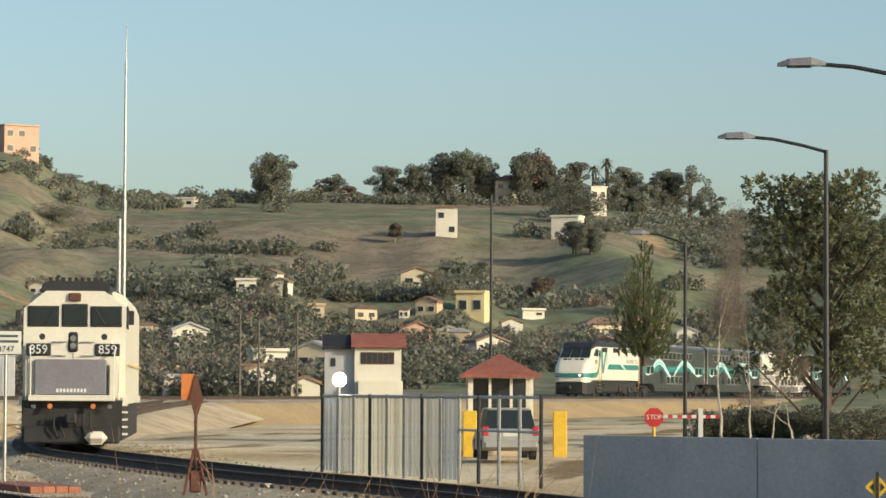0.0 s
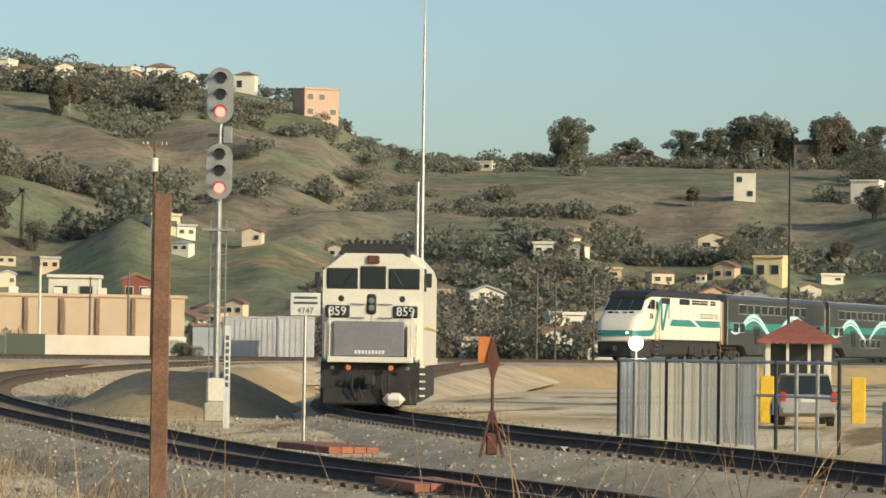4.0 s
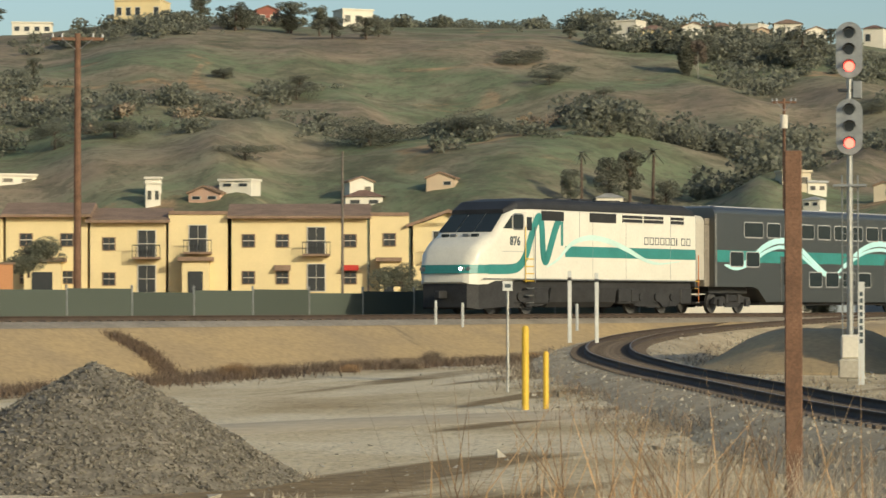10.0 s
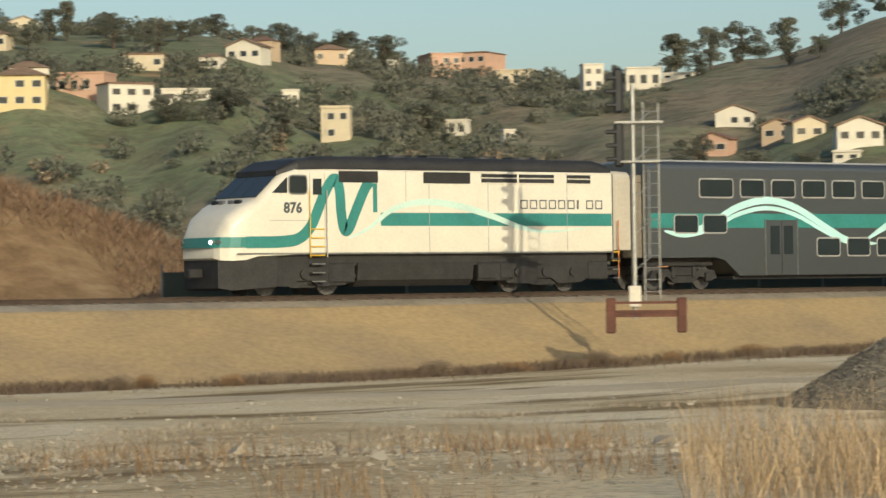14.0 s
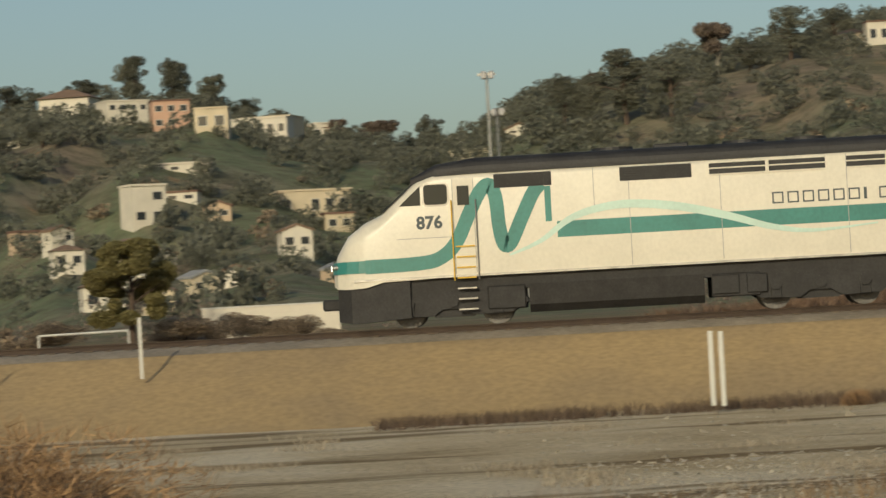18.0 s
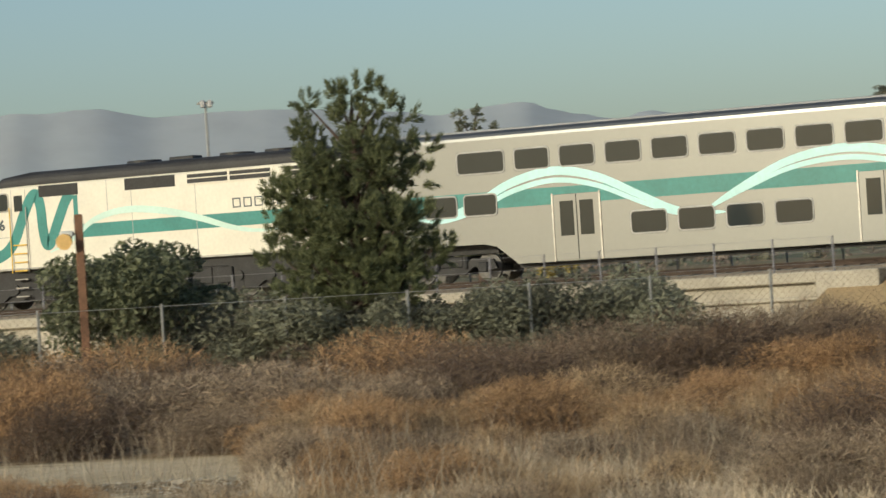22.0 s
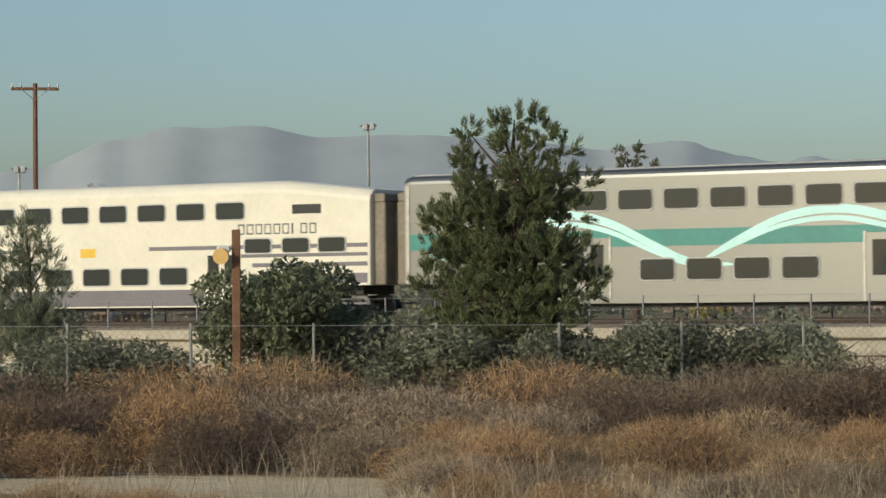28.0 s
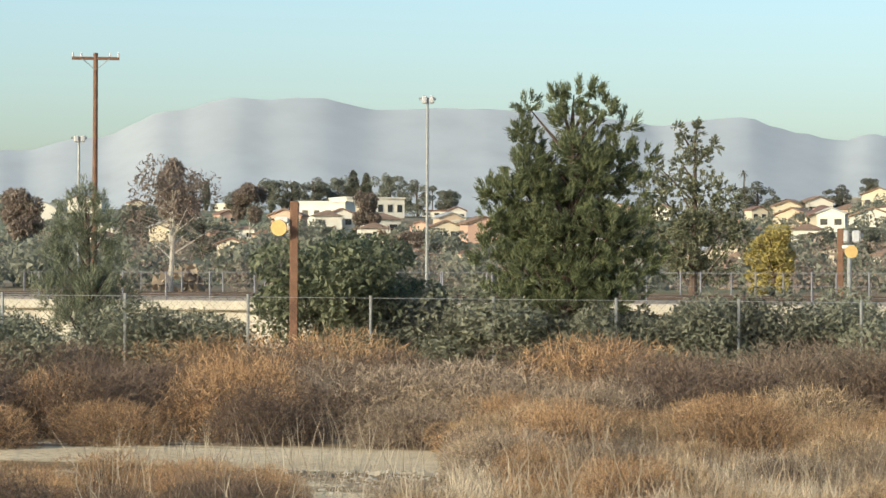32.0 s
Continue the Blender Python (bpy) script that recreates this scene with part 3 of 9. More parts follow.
def brand_bars(parent, m, length, height):
    """The operator's name as a row of plain dark frames."""
    n = 9
    w, t = length / n, height * 0.13
    for k in range(n):
        x, wide = -length / 2 + k * w, w * (0.2 if k == 6 else 0.74)
        bm = bmesh.new()
        for x0, x1, z0, z1 in ((x, x + t, -height / 2, height / 2), (x + wide - t, x + wide, -height / 2, height / 2), (x + t, x + wide - t, height / 2 - t, height / 2), (x + t, x + wide - t, -height / 2, -height / 2 + t)):
            if x1 - x0 > 0.001:
                box(bm, x0, x1, z0, z1, 0, 0.005)
        bm.transform(m)
        part("lettering_bar", bm, M_LETTER, parent)


def sharpen(bm, deg):
    """Keep creases steeper than deg crisp under smooth shading."""
    bm.normal_update()
    for e in bm.edges:
        if len(e.link_faces) == 2 and e.calc_face_angle(0) > radians(deg):
            e.smooth = False


def passenger_locomotive():
    """Streamlined cab unit in white with teal ribbons; 16.9 m of body."""
    t = thing("passenger_locomotive", 0, 0, 0, 0, "white streamlined diesel locomotive with teal ribbon stripes and black roof", "locomotive")
    bm = bmesh.new()
    rule = [(0.0, 0.95, 1.3, 1.8, 0.3), (-0.12, 1.2, 1.22, 2.2, 0.4), (-0.45, 1.42, 1.2, 2.72, 0.48), (-0.95, 1.53, 1.22, 3.08, 0.5), (-1.45, 1.55, 1.36, 3.3, 0.45), (-2.5, 1.55, 1.38, 4.2, 0.38), (-3.0, 1.55, 1.40, 4.36, 0.2)]
    secs = []
    for p_, q_ in zip(rule[:-1], rule[1:]):
        for k in range(3):
            secs.append(section(*[u + (v - u) * k / 3 for u, v in zip(p_, q_)]))
    loft(bm, secs + [section(*rule[-1]), section(-16.9, 1.55, 1.42, 4.36, 0.12)])
    sharpen(bm, 24)
    part("body", bm, M_WHITE, t, smooth=True)
    bm = bmesh.new()
    loft(bm, [section(-2.35, 1.3, 4.1, 4.3, 0.1), section(-3.1, 1.5, 4.3, 4.66, 0.25), section(-4.2, 1.5, 4.34, 4.8, 0.35), section(-16.2, 1.5, 4.34, 4.8, 0.35), section(-16.9, 1.5, 4.34, 4.62, 0.3)])
    roof = part("roof", bm, M_BLACKROOF, t, "sooty black roof")
    for x in (-8.2, -12.0, -13.8):
        bm = bmesh.new()
        tube(bm, (x, 0, 4.75), (x, 0, 4.92), 0.62, 0.6, n=20)
        part("fan", bm, M_BLACKROOF, roof)
    part("exhaust", bx(-10.4, -9.4, -0.3, 0.3, 4.75, 4.95, bevel=0.03), M_BLACKROOF, roof)
    # pilot, plough and skirt under the nose
    bm = bmesh.new()
    loft(bm, [section(-0.1, 1.1, 0.28, 1.3, 0.1), section(-0.5, 1.4, 0.2, 1.35, 0.1), section(-2.2, 1.5, 0.3, 1.42, 0.1)])
    part("pilot", bm, M_UNDER, t, "black pilot")
    bm = bmesh.new()
    box(bm, -16.8, -1.5, -1.35, 1.35, 1.0, 1.42)
    part("underframe", bm, M_UNDER, t)
    bm = bmesh.new()
    loft(bm, [[(x, y, z) for y, z in ((-1.35, 0.5), (-1.1, 0.28), (1.1, 0.28), (1.35, 0.5), (1.45, 1.1), (-1.45, 1.1))] for x in (-5.6, -10.6)])
    part("fuel_tank", bm, M_UNDER, t, "black fuel tank")
    for x0, x1 in ((-10.8, -11.6), (-11.8, -12.4)):
        part("equipment_box", bx(x1, x0, 0.9, 1.45, 0.5, 1.05, bevel=0.03), M_UNDER, t)
    for x0, x1 in ((-16.9, -0.6),):
        bm = bmesh.new()
        box(bm, x0, x1, 1.545, 1.56, 1.40, 1.46)
        part("sill", bm, M_STEEL, t)
    bogie(t, -3.4, 2, "leading_truck")
    bogie(t, -13.9, 2, "trailing_truck")
    for xc in (-3.4, -13.9):
        for s in (-1, 1):
            bm = bmesh.new()
            loft(bm, [[(xc + px, yy, pz) for px, pz in ((-2.2, 0.62), (-1.9, 1.08), (1.9, 1.08), (2.2, 0.62), (1.7, 0.34), (0.6, 0.3), (0.3, 0.5), (-0.3, 0.5), (-0.6, 0.3), (-1.7, 0.34))] for yy in (s * 1.2, s * 1.34)])
            part("truck_side", bm, M_UNDER, t, "heavy black truck side casting")
            for px in (-1.27, 0, 1.27):
                bm = bmesh.new()
                tube(bm, (xc + px, s * 1.34, 0.72), (xc + px, s * 1.42, 0.72), 0.17, n=12)
                part("journal_cap", bm, M_UNDER, t)
    for x0, x1 in ((-5.5, -4.4), (-12.2, -10.8), (-16.8, -15.9)):
        part("side_box", bx(x0 if x0 < x1 else x1, x1 if x0 < x1 else x0, -1.4, 1.4, 0.42, 1.1, bevel=0.04), M_UNDER, t)
    # windscreen in three dark panes on the raked front
    for y0, y1 in ((-1.34, -0.48), (-0.42, 0.42), (0.48, 1.34)):
        bm = bmesh.new()
        a = [(-1.5, 3.36), (-2.44, 4.16)]
        n = Vector((0.65, 0, 0.76)) * 0.03
        q = [(a[0][0], y0, a[0][1]), (a[0][0], y1, a[0][1]), (a[1][0], y1 * 0.93, a[1][1]), (a[1][0], y0 * 0.93, a[1][1])]
        loft(bm, [q, [tuple(Vector(p) + n) for p in q]])
        part("windscreen", bm, M_GLASS, t, "dark raked windscreen pane")
    # the teal band wraps round the nose
    bm = bmesh.new()
    plan = [(-1.1, -1.56), (-0.75, -1.52), (-0.4, -1.42), (-0.1, -1.22), (0.02, -0.95), (0.05, -0.5), (0.06, 0.0), (0.05, 0.5), (0.02, 0.95), (-0.1, 1.22), (-0.4, 1.42), (-0.75, 1.52), (-1.1, 1.56)]
    lo = [bm.verts.new((px + 0.012, py * 1.004, 1.65)) for px, py in plan]
    up = [bm.verts.new((px - 0.03, py * 1.004, 2.0)) for px, py in plan]
    inn = [bm.verts.new((px - 0.2, py * 0.9, 1.83)) for px, py in plan]
    for i in range(len(plan) - 1):
        bm.faces.new((lo[i], lo[i + 1], up[i + 1], up[i]))
        bm.faces.new((up[i], up[i + 1], inn[i + 1], inn[i]))
        bm.faces.new((inn[i], inn[i + 1], lo[i + 1], lo[i]))
    bmesh.ops.recalc_face_normals(bm, faces=bm.faces)
    part("nose_band", bm, M_TEAL, t, "teal band round the nose")
    # headlights
    for y in (-0.32, 0.32, -0.75, 0.75):
        part("number_light", bx(-1.22, -1.1, y - 0.17, y + 0.17, 3.12, 3.28, bevel=0.02), M_GLASS if abs(y) > 0.5 else M_STEEL, t)
    for s in (-1, 1):
        bm = bmesh.new()
        for k in (0, 1):
            tube(bm, (-0.28, s * (0.95 + 0.2 * k), 1.84), (0.06 - 0.12 * k, s * (0.98 + 0.2 * k), 1.84), 0.085, n=12)
        part("headlight", bm, M_STEEL, t, "round sealed-beam headlights")
    bm = bmesh.new()
    tube(bm, (0.05, 0.9, 1.84), (0.075, 0.9, 1.84), 0.07, n=12)
    part("headlight_lens", bm, M_GLOW, t, "lit headlight lens")
    part("coupler", bx(-0.1, 0.45, -0.15, 0.15, 0.62, 0.95, bevel=0.05), M_UNDER, t)
    brand_bars(t, pose(-0.5, 0, 2.55, 0, 0, 90) @ pose(0, 0, 0, 52, 0, 0), 1.5, 0.2)
    # side: both flanks alike
    for s in (1, -1):
        y = s * 1.55
        bm = bmesh.new()
        band(bm, smoothline([(-0.95, 1.82), (-2.4, 1.84), (-3.1, 1.96), (-3.6, 2.4), (-4.0, 3.2), (-4.35, 3.82), (-4.62, 3.98), (-4.78, 3.6), (-4.84, 2.8), (-4.95, 2.28), (-5.15, 2.3), (-5.5, 3.0), (-5.85, 3.68), (-6.1, 3.95)]), 0.4, y + s * 0.004)
        box(bm, -6.36, -6.18, min(y, y + s * 0.006), max(y, y + s * 0.006), 2.85, 3.86)
        part("teal_ribbon", bm, M_TEAL, t, "teal painted ribbon forming a wave")
        bm = bmesh.new()
        box(bm, -16.88, -6.5, min(y, y + s * 0.005), max(y, y + s * 0.005), 2.38, 2.84)
        part("teal_stripe", bm, M_TEAL, t, "long teal stripe")
        bm = bmesh.new()
        band(bm, smoothline([(-5.1, 1.95), (-6.0, 2.3), (-7.0, 2.95), (-8.3, 3.22), (-9.8, 3.1), (-11.3, 2.75), (-12.6, 2.35), (-13.8, 2.18), (-15.6, 2.3)]), [0.05 + 0.19 * math.sin(math.pi * min(1, i / 46)) for i in range(49)], y + s * 0.006)
        part("aqua_swoosh", bm, M_MINT, t, "pale mint swoosh")
        letters("876", 0.5, M_LETTER, t, pose(-2.85, y + s * 0.004, 2.98, 90, 0, 180 if s > 0 else 0), "road_number", bold=0.035)
        part("panel_seam", bx(-3.5, -1.9, min(y, y + s * 0.005), max(y, y + s * 0.005), 2.55, 2.57), M_COACHROOF, t)
        brand_bars(t, pose(-14.6, y + s * 0.004, 3.16, 90, 0, 180 if s > 0 else 0), 3.9, 0.33)
        # cab side window with a slanted front pane
        bm = bmesh.new()
        yy = [y, y + s * 0.015]
        q = [(-2.0, 3.5), (-2.62, 3.5), (-2.62, 4.05)]
        loft(bm, [[(a, yy[0], b) for a, b in q], [(a, yy[1], b) for a, b in q]])
        part("quarter_window", bm, M_GLASS, t)
        glass(t, -3.4, -2.72, 3.5, 4.08, y, "cab_window", M_STEEL)
        dr = part("cab_door", bx(-4.15, -3.55, min(y, y + s * 0.004), max(y, y + s * 0.004), 1.5, 4.2), M_WHITE, t)
        for xx in (-4.16, -3.56):
            part("door_seam", bx(xx, xx + 0.02, min(y, y + s * 0.0055), max(y, y + s * 0.0055), 1.5, 4.2), M_COACHROOF, dr)
        part("pane", bx(-4.02, -3.68, min(y, y + s * 0.028), max(y, y + s * 0.028), 3.45, 4.0), M_GLASS, dr, "rounded door window")
        for x in (-3.5, -4.2):
            part("grab_rail", rod((x, y + s * 0.08, 1.3), (x, y + s * 0.08, 3.6), 0.02), M_YELLOWP if x > -4 else M_STEEL, t)
        for k in range(7):
            part("step", bx(-4.12, -3.58, min(y - s * 0.1, y + s * 0.06), max(y - s * 0.1, y + s * 0.06), 0.45 + k * 0.3, 0.49 + k * 0.3), M_YELLOWP if k > 2 else M_STEEL, t)
        # louvres and grilles in the upper side
        for x0, x1, m in ((-4.75, -6.4, M_BLACKROOF), (-8.35, -10.4, M_BLACKROOF)):
            g = part("grille", bx(x1, x0, min(y, y + s * 0.012), max(y, y + s * 0.012), 3.88, 4.28), m, t, "dark air intake grille")
            for k in range(5):
                part("slat", bx(x1 + 0.03, x0 - 0.03, min(y, y + s * 0.03), max(y, y + s * 0.03), 3.92 + k * 0.07, 3.945 + k * 0.07), M_UNDER, g)
        for x0, x1 in ((-10.9, -12.5), (-12.6, -14.2), (-14.8, -15.9)):
            g = part("louvre_panel", bx(x1, x0, min(y, y + s * 0.01), max(y, y + s * 0.01), 3.9, 4.26), M_BLACKROOF, t, "black louvre with white rails")
            for z in (3.9, 4.08, 4.24):
                part("slat", bx(x1, x0, min(y, y + s * 0.03), max(y, y + s * 0.03), z, z + 0.035), M_WHITE, g)
        for x in (-7.6, -8.6, -11.2, -14.8):
            part("panel_seam", bx(x, x + 0.02, min(y, y + s * 0.006), max(y, y + s * 0.006), 3.2 if x > -8 else 1.5, 4.3), M_COACHROOF, t)
        for k in range(4):
            part("rear_step", bx(-17.3, -16.95, min(s * 1.2, s * 1.5), max(s * 1.2, s * 1.5), 0.45 + k * 0.32, 0.49 + k * 0.32), M_YELLOWP if k > 1 else M_STEEL, t)
        part("rear_rail", rod((-17.25, s * 1.48, 0.45), (-17.25, s * 1.48, 2.6), 0.022), M_ORANGEP, t)
    bm = bmesh.new()
    loft(bm, [section(-17.06, 1.34, 1.5, 4.45, 0.3), section(-17.95, 1.34, 1.5, 4.4, 0.3)])
    part("rear_housing", bm, mat("beige_grey_paint", (0.50, 0.46, 0.38), 0.5, vary=0.12, scale=1, fine=9), t, "beige-grey rear housing")
    part("rear_wall", bx(-17.0, -16.9, -1.5, 1.5, 1.2, 4.3), M_COACH, t)
    part("rear_door", bx(-17.04, -17.0, -0.4, 0.4, 1.5, 3.6), M_COACHROOF, t)
    part("rear_platform", bx(-17.3, -16.9, -1.5, 1.5, 1.1, 1.2), M_UNDER, t)
    part("coupling", bx(-18.3, -17.0, -0.12, 0.12, 0.6, 0.9), M_UNDER, t)
    return t


M_BELLOWS = mat("worn_beige_bellows", (0.27, 0.235, 0.185), 0.8, vary=0.3, scale=2, fine=14)


def coach_shell(t, length, white=False, cab=False):
    """Bilevel shell: dropped floor between the trucks; the roof of the older white one slopes at its ends."""
    body_m = M_WHITE if white else M_COACH
    hw = 1.5
    xs = [(0.0, 1.2, 4.45 if white else 4.78), (-0.25, 1.2, 4.5 if white else 4.85), (-3.6, 1.2, 4.85), (-4.1, 1.1, 4.85), (-4.9, 0.5, 4.85), (-length + 4.9, 0.5, 4.85), (-length + 4.1, 1.1, 4.85), (-length + 3.6, 1.2, 4.85)]
    if cab:
        xs += [(-length + 2.4, 1.15, 4.85)]
        tail = [(1.5, 0.9, 4.72, 1.5), (0.75, 0.75, 4.3, 1.42), (0.3, 0.7, 3.6, 1.3), (0.05, 0.7, 2.7, 1.15), (0.0, 0.8, 1.9, 1.0)]
    else:
        xs += [(-length + 0.25, 1.2, 4.5 if white else 4.85), (-length, 1.2, 4.45 if white else 4.78)]
        tail = []
    bm = bmesh.new()
    secs = [section(x, hw, zl, zt, 0.42 if white else 0.3) for x, zl, zt in xs] + [section(-length + d, w, zl, zt, 0.3) for d, zl, zt, w in tail]
    loft(bm, secs)
    part("body", bm, body_m, t)
    if not white:
        bm = bmesh.new()
        loft(bm, [section(x, 1.34, 4.70, 4.88, 0.12) for x in (-0.3, -length + (2.6 if cab else 0.3))])
        rf = part("roof", bm, M_COACHROOF, t, "ribbed grey roof")
        for y in (-0.9, -0.45, 0.0, 0.45, 0.9):
            part("roof_rib", bx(-length + 2.6, -0.4, y - 0.03, y + 0.03, 4.86, 4.90), M_COACHROOF, rf)
    for x in (-2.15, -length + 2.15):
        bogie(t, x, 2)
    part("underframe", bx(-length + 4.8, -4.8, -1.2, 1.2, 0.36, 0.5), M_UNDER, t)
    part("end_gear", bx(-3.9, -0.3, -1.0, 1.0, 0.9, 1.2), M_UNDER, t)
    part("end_gear", bx(-length + 0.6, -length + 3.9, -1.0, 1.0, 0.9, 1.2), M_UNDER, t)
    ends = (0.0,) if cab else (0.0, -length)
    for x in ends:
        s = 1 if x == 0 else -1
        for y in (-1.25, 0.6):
            part("gangway_post", bx(min(x, x + s * 0.46), max(x, x + s * 0.46), y, y + 0.65, 1.2, 4.0, bevel=0.04), M_BELLOWS, t, "worn beige gangway bellows")
        part("gangway_top", bx(min(x, x + s * 0.44), max(x, x + s * 0.44), -1.25, 1.25, 4.0, 4.3, bevel=0.04), M_BELLOWS, t, "worn beige gangway top")
    return body_m


def coach(name, label, cab=False):
    L = 25.4
    t = thing(name, 0, 0, 0, 0, label, "passenger coach", "coaches of the train")
    coach_shell(t, L, False, cab)
    for s in (1, -1):
        y = s * 1.5
        lo, hi = min(y, y + s * 0.005), max(y, y + s * 0.005)
        part("teal_band", bx(-L + (2.4 if cab else 0.05), -0.05, lo, hi, 2.32, 2.86), M_TEAL if s else M_TEAL, t, "teal painted band")
        for pts in ([(-0.9, 2.2), (-2.0, 2.12), (-3.4, 2.5), (-4.8, 3.1), (-6.4, 3.38), (-8.0, 3.1), (-9.6, 2.4), (-11.0, 1.85), (-12.6, 1.7)],
                    [(-12.0, 1.85), (-13.2, 2.45), (-15.0, 3.15), (-17.0, 3.38), (-19.0, 3.05), (-20.8, 2.5), (-22.4, 2.1), (-24.4, 2.15)]):
            if cab and pts[0][0] < -10:
                pts = [(x * 0.96, z) for x, z in pts]
            for d, w in ((0.0, 0.24), (-0.3, 0.13)):
                p = smoothline(pts, 5)
                bm = bmesh.new()
                k = len(p) - 1
                band(bm, [(x, z + d * math.sin(math.pi * i / k)) for i, (x, z) in enumerate(p)], [0.04 + w * math.sin(math.pi * i / k) ** 0.6 for i in range(k + 1)], y + s * (0.006 if d else 0.009))
                part("aqua_swoosh", bm, M_AQUA, t, "pale aqua swoosh")
        ya = y
        glass(t, -4.55, -2.8, 3.5, 4.15, ya, "end_window")
        for k in range(9):
            x = -5.0 - k * 1.7
            if cab and k == 8:
                continue
            glass(t, x - 1.25, x, 3.52, 4.14, ya, "upper_window")
        for x in (-1.45, -2.98):
            glass(t, x - 1.2, x, 2.15, 2.78, y + s * 0.01, "landing_window")
            if not (cab and x == -1.45):
                glass(t, -L - x, -L - x + 1.2, 2.15, 2.78, y + s * 0.01, "landing_window")
        for k in range(4):
            x = -9.2 - k * 1.72
            glass(t, x - 1.25, x, 1.25, 1.9, ya, "lower_window")
        for x in (-7.2, -18.1):
            d = part("side_door", bx(x - 0.85, x + 0.85, min(y, y + s * 0.02), max(y, y + s * 0.02), 0.52, 2.62, bevel=0.006), M_COACH, t, "double leaf sliding door")
            for a in (-0.62, 0.12):
                part("pane", bx(x + a, x + a + 0.5, min(y, y + s * 0.03), max(y, y + s * 0.03), 1.3, 2.4), M_GLASS, d, "tall door glass")
            part("door_seam", bx(x - 0.015, x + 0.015, min(y, y + s * 0.028), max(y, y + s * 0.028), 0.55, 2.6), M_RUBBER, d)
            for a in (-0.9, 0.86):
                part("door_post", bx(x + a, x + a + 0.06, min(y, y + s * 0.035), max(y, y + s * 0.035), 0.5, 2.66), M_STEEL, d)
        for xx in (-0.22, -L + 0.06) if not cab else (-0.22,):
            part("corner_post", bx(xx, xx + 0.16, min(y, y + s * 0.03), max(y, y + s * 0.03), 1.22, 4.5, bevel=0.01), M_STEEL, t, "bright steel corner post")
        part("lettering_bar", bx(-22.0, -21.3, min(y, y + s * 0.004), max(y, y + s * 0.004), 2.0, 2.1), M_WLETTER, t)
    if cab:
        # dark wrap-round mask and lights of the driving end
        bm = bmesh.new()
        loft(bm, [section(-L + d, w + 0.02, zl, zt + 0.02, 0.3) for d, zl, zt, w in ((2.0, 3.75, 4.83, 1.5), (1.35, 3.25, 4.66, 1.49), (1.1, 3.0, 4.53, 1.47), (0.72, 2.7, 4.27, 1.42), (0.28, 2.1, 3.58, 1.3), (0.06, 2.07, 2.8, 1.17), (-0.02, 2.07, 2.2, 1.03))])
        part("cab_mask", bm, M_GLASS, t, "black wrap-round cab windscreen mask")
        for s in (-1, 1):
            part("tail_light", bx(-L - 0.04, -L + 0.1, s * 0.75 - 0.12, s * 0.75 + 0.12, 1.45, 1.62, bevel=0.02), M_RUBBER, t, "small dark tail light")
        bm = bmesh.new()
        loft(bm, [section(-L + 0.6, 1.3, 0.25, 0.85, 0.1), section(-L - 0.05, 1.05, 0.3, 0.9, 0.1)])
        part("pilot", bm, M_UNDER, t)
        for nm, m, zl, zt, o in (("nose_skirt", M_TEAL, 1.0, 1.92, 0.012), ("nose_line", M_AQUA, 1.92, 2.06, 0.016)):
            bm = bmesh.new()
            loft(bm, [section(-L + d, w + o, zl, zt, 0.02) for d, w in ((1.15, 1.465), (0.75, 1.42), (0.3, 1.3), (0.05, 1.15))] + [section(-L - 0.03, 1.02, zl + 0.02, zt - 0.01, 0.02)])
            part(nm, bm, m, t, "teal lower nose" if m is M_TEAL else "pale line across the nose")
        # ribbons that follow the rounded end below the mask
        wide = ((2.4, 1.5), (1.5, 1.5), (0.75, 1.42), (0.3, 1.3), (0.05, 1.15))

        def flank(d):
            for (d0, w0), (d1, w1) in zip(wide[:-1], wide[1:]):
                if d1 <= d <= d0:
                    return w1 + (w0 - w1) * (d - d1) / (d0 - d1)
            return 1.5 if d > 2.4 else 1.15
        for s in (-1, 1):
            for nm, m, drop, thick in (("aqua_curve", M_AQUA, 0.0, 0.16), ("teal_curve", M_TEAL, 0.17, 0.2)):
                bm = bmesh.new()
                pts = smoothline([(2.9, 3.55), (2.0, 3.45), (1.35, 3.0), (0.9, 2.45), (0.45, 2.05), (0.08, 1.95)], 5)
                rows_ = [[bm.verts.new((-L + d, s * (flank(d) + 0.014), z - drop)), bm.verts.new((-L + d, s * (flank(d) + 0.014), z - drop - thick))] for d, z in pts]
                for p_, q_ in zip(rows_[:-1], rows_[1:]):
                    bm.faces.new((p_[0], p_[1], q_[1], q_[0]))
                part(nm, bm, m, t)
    return t


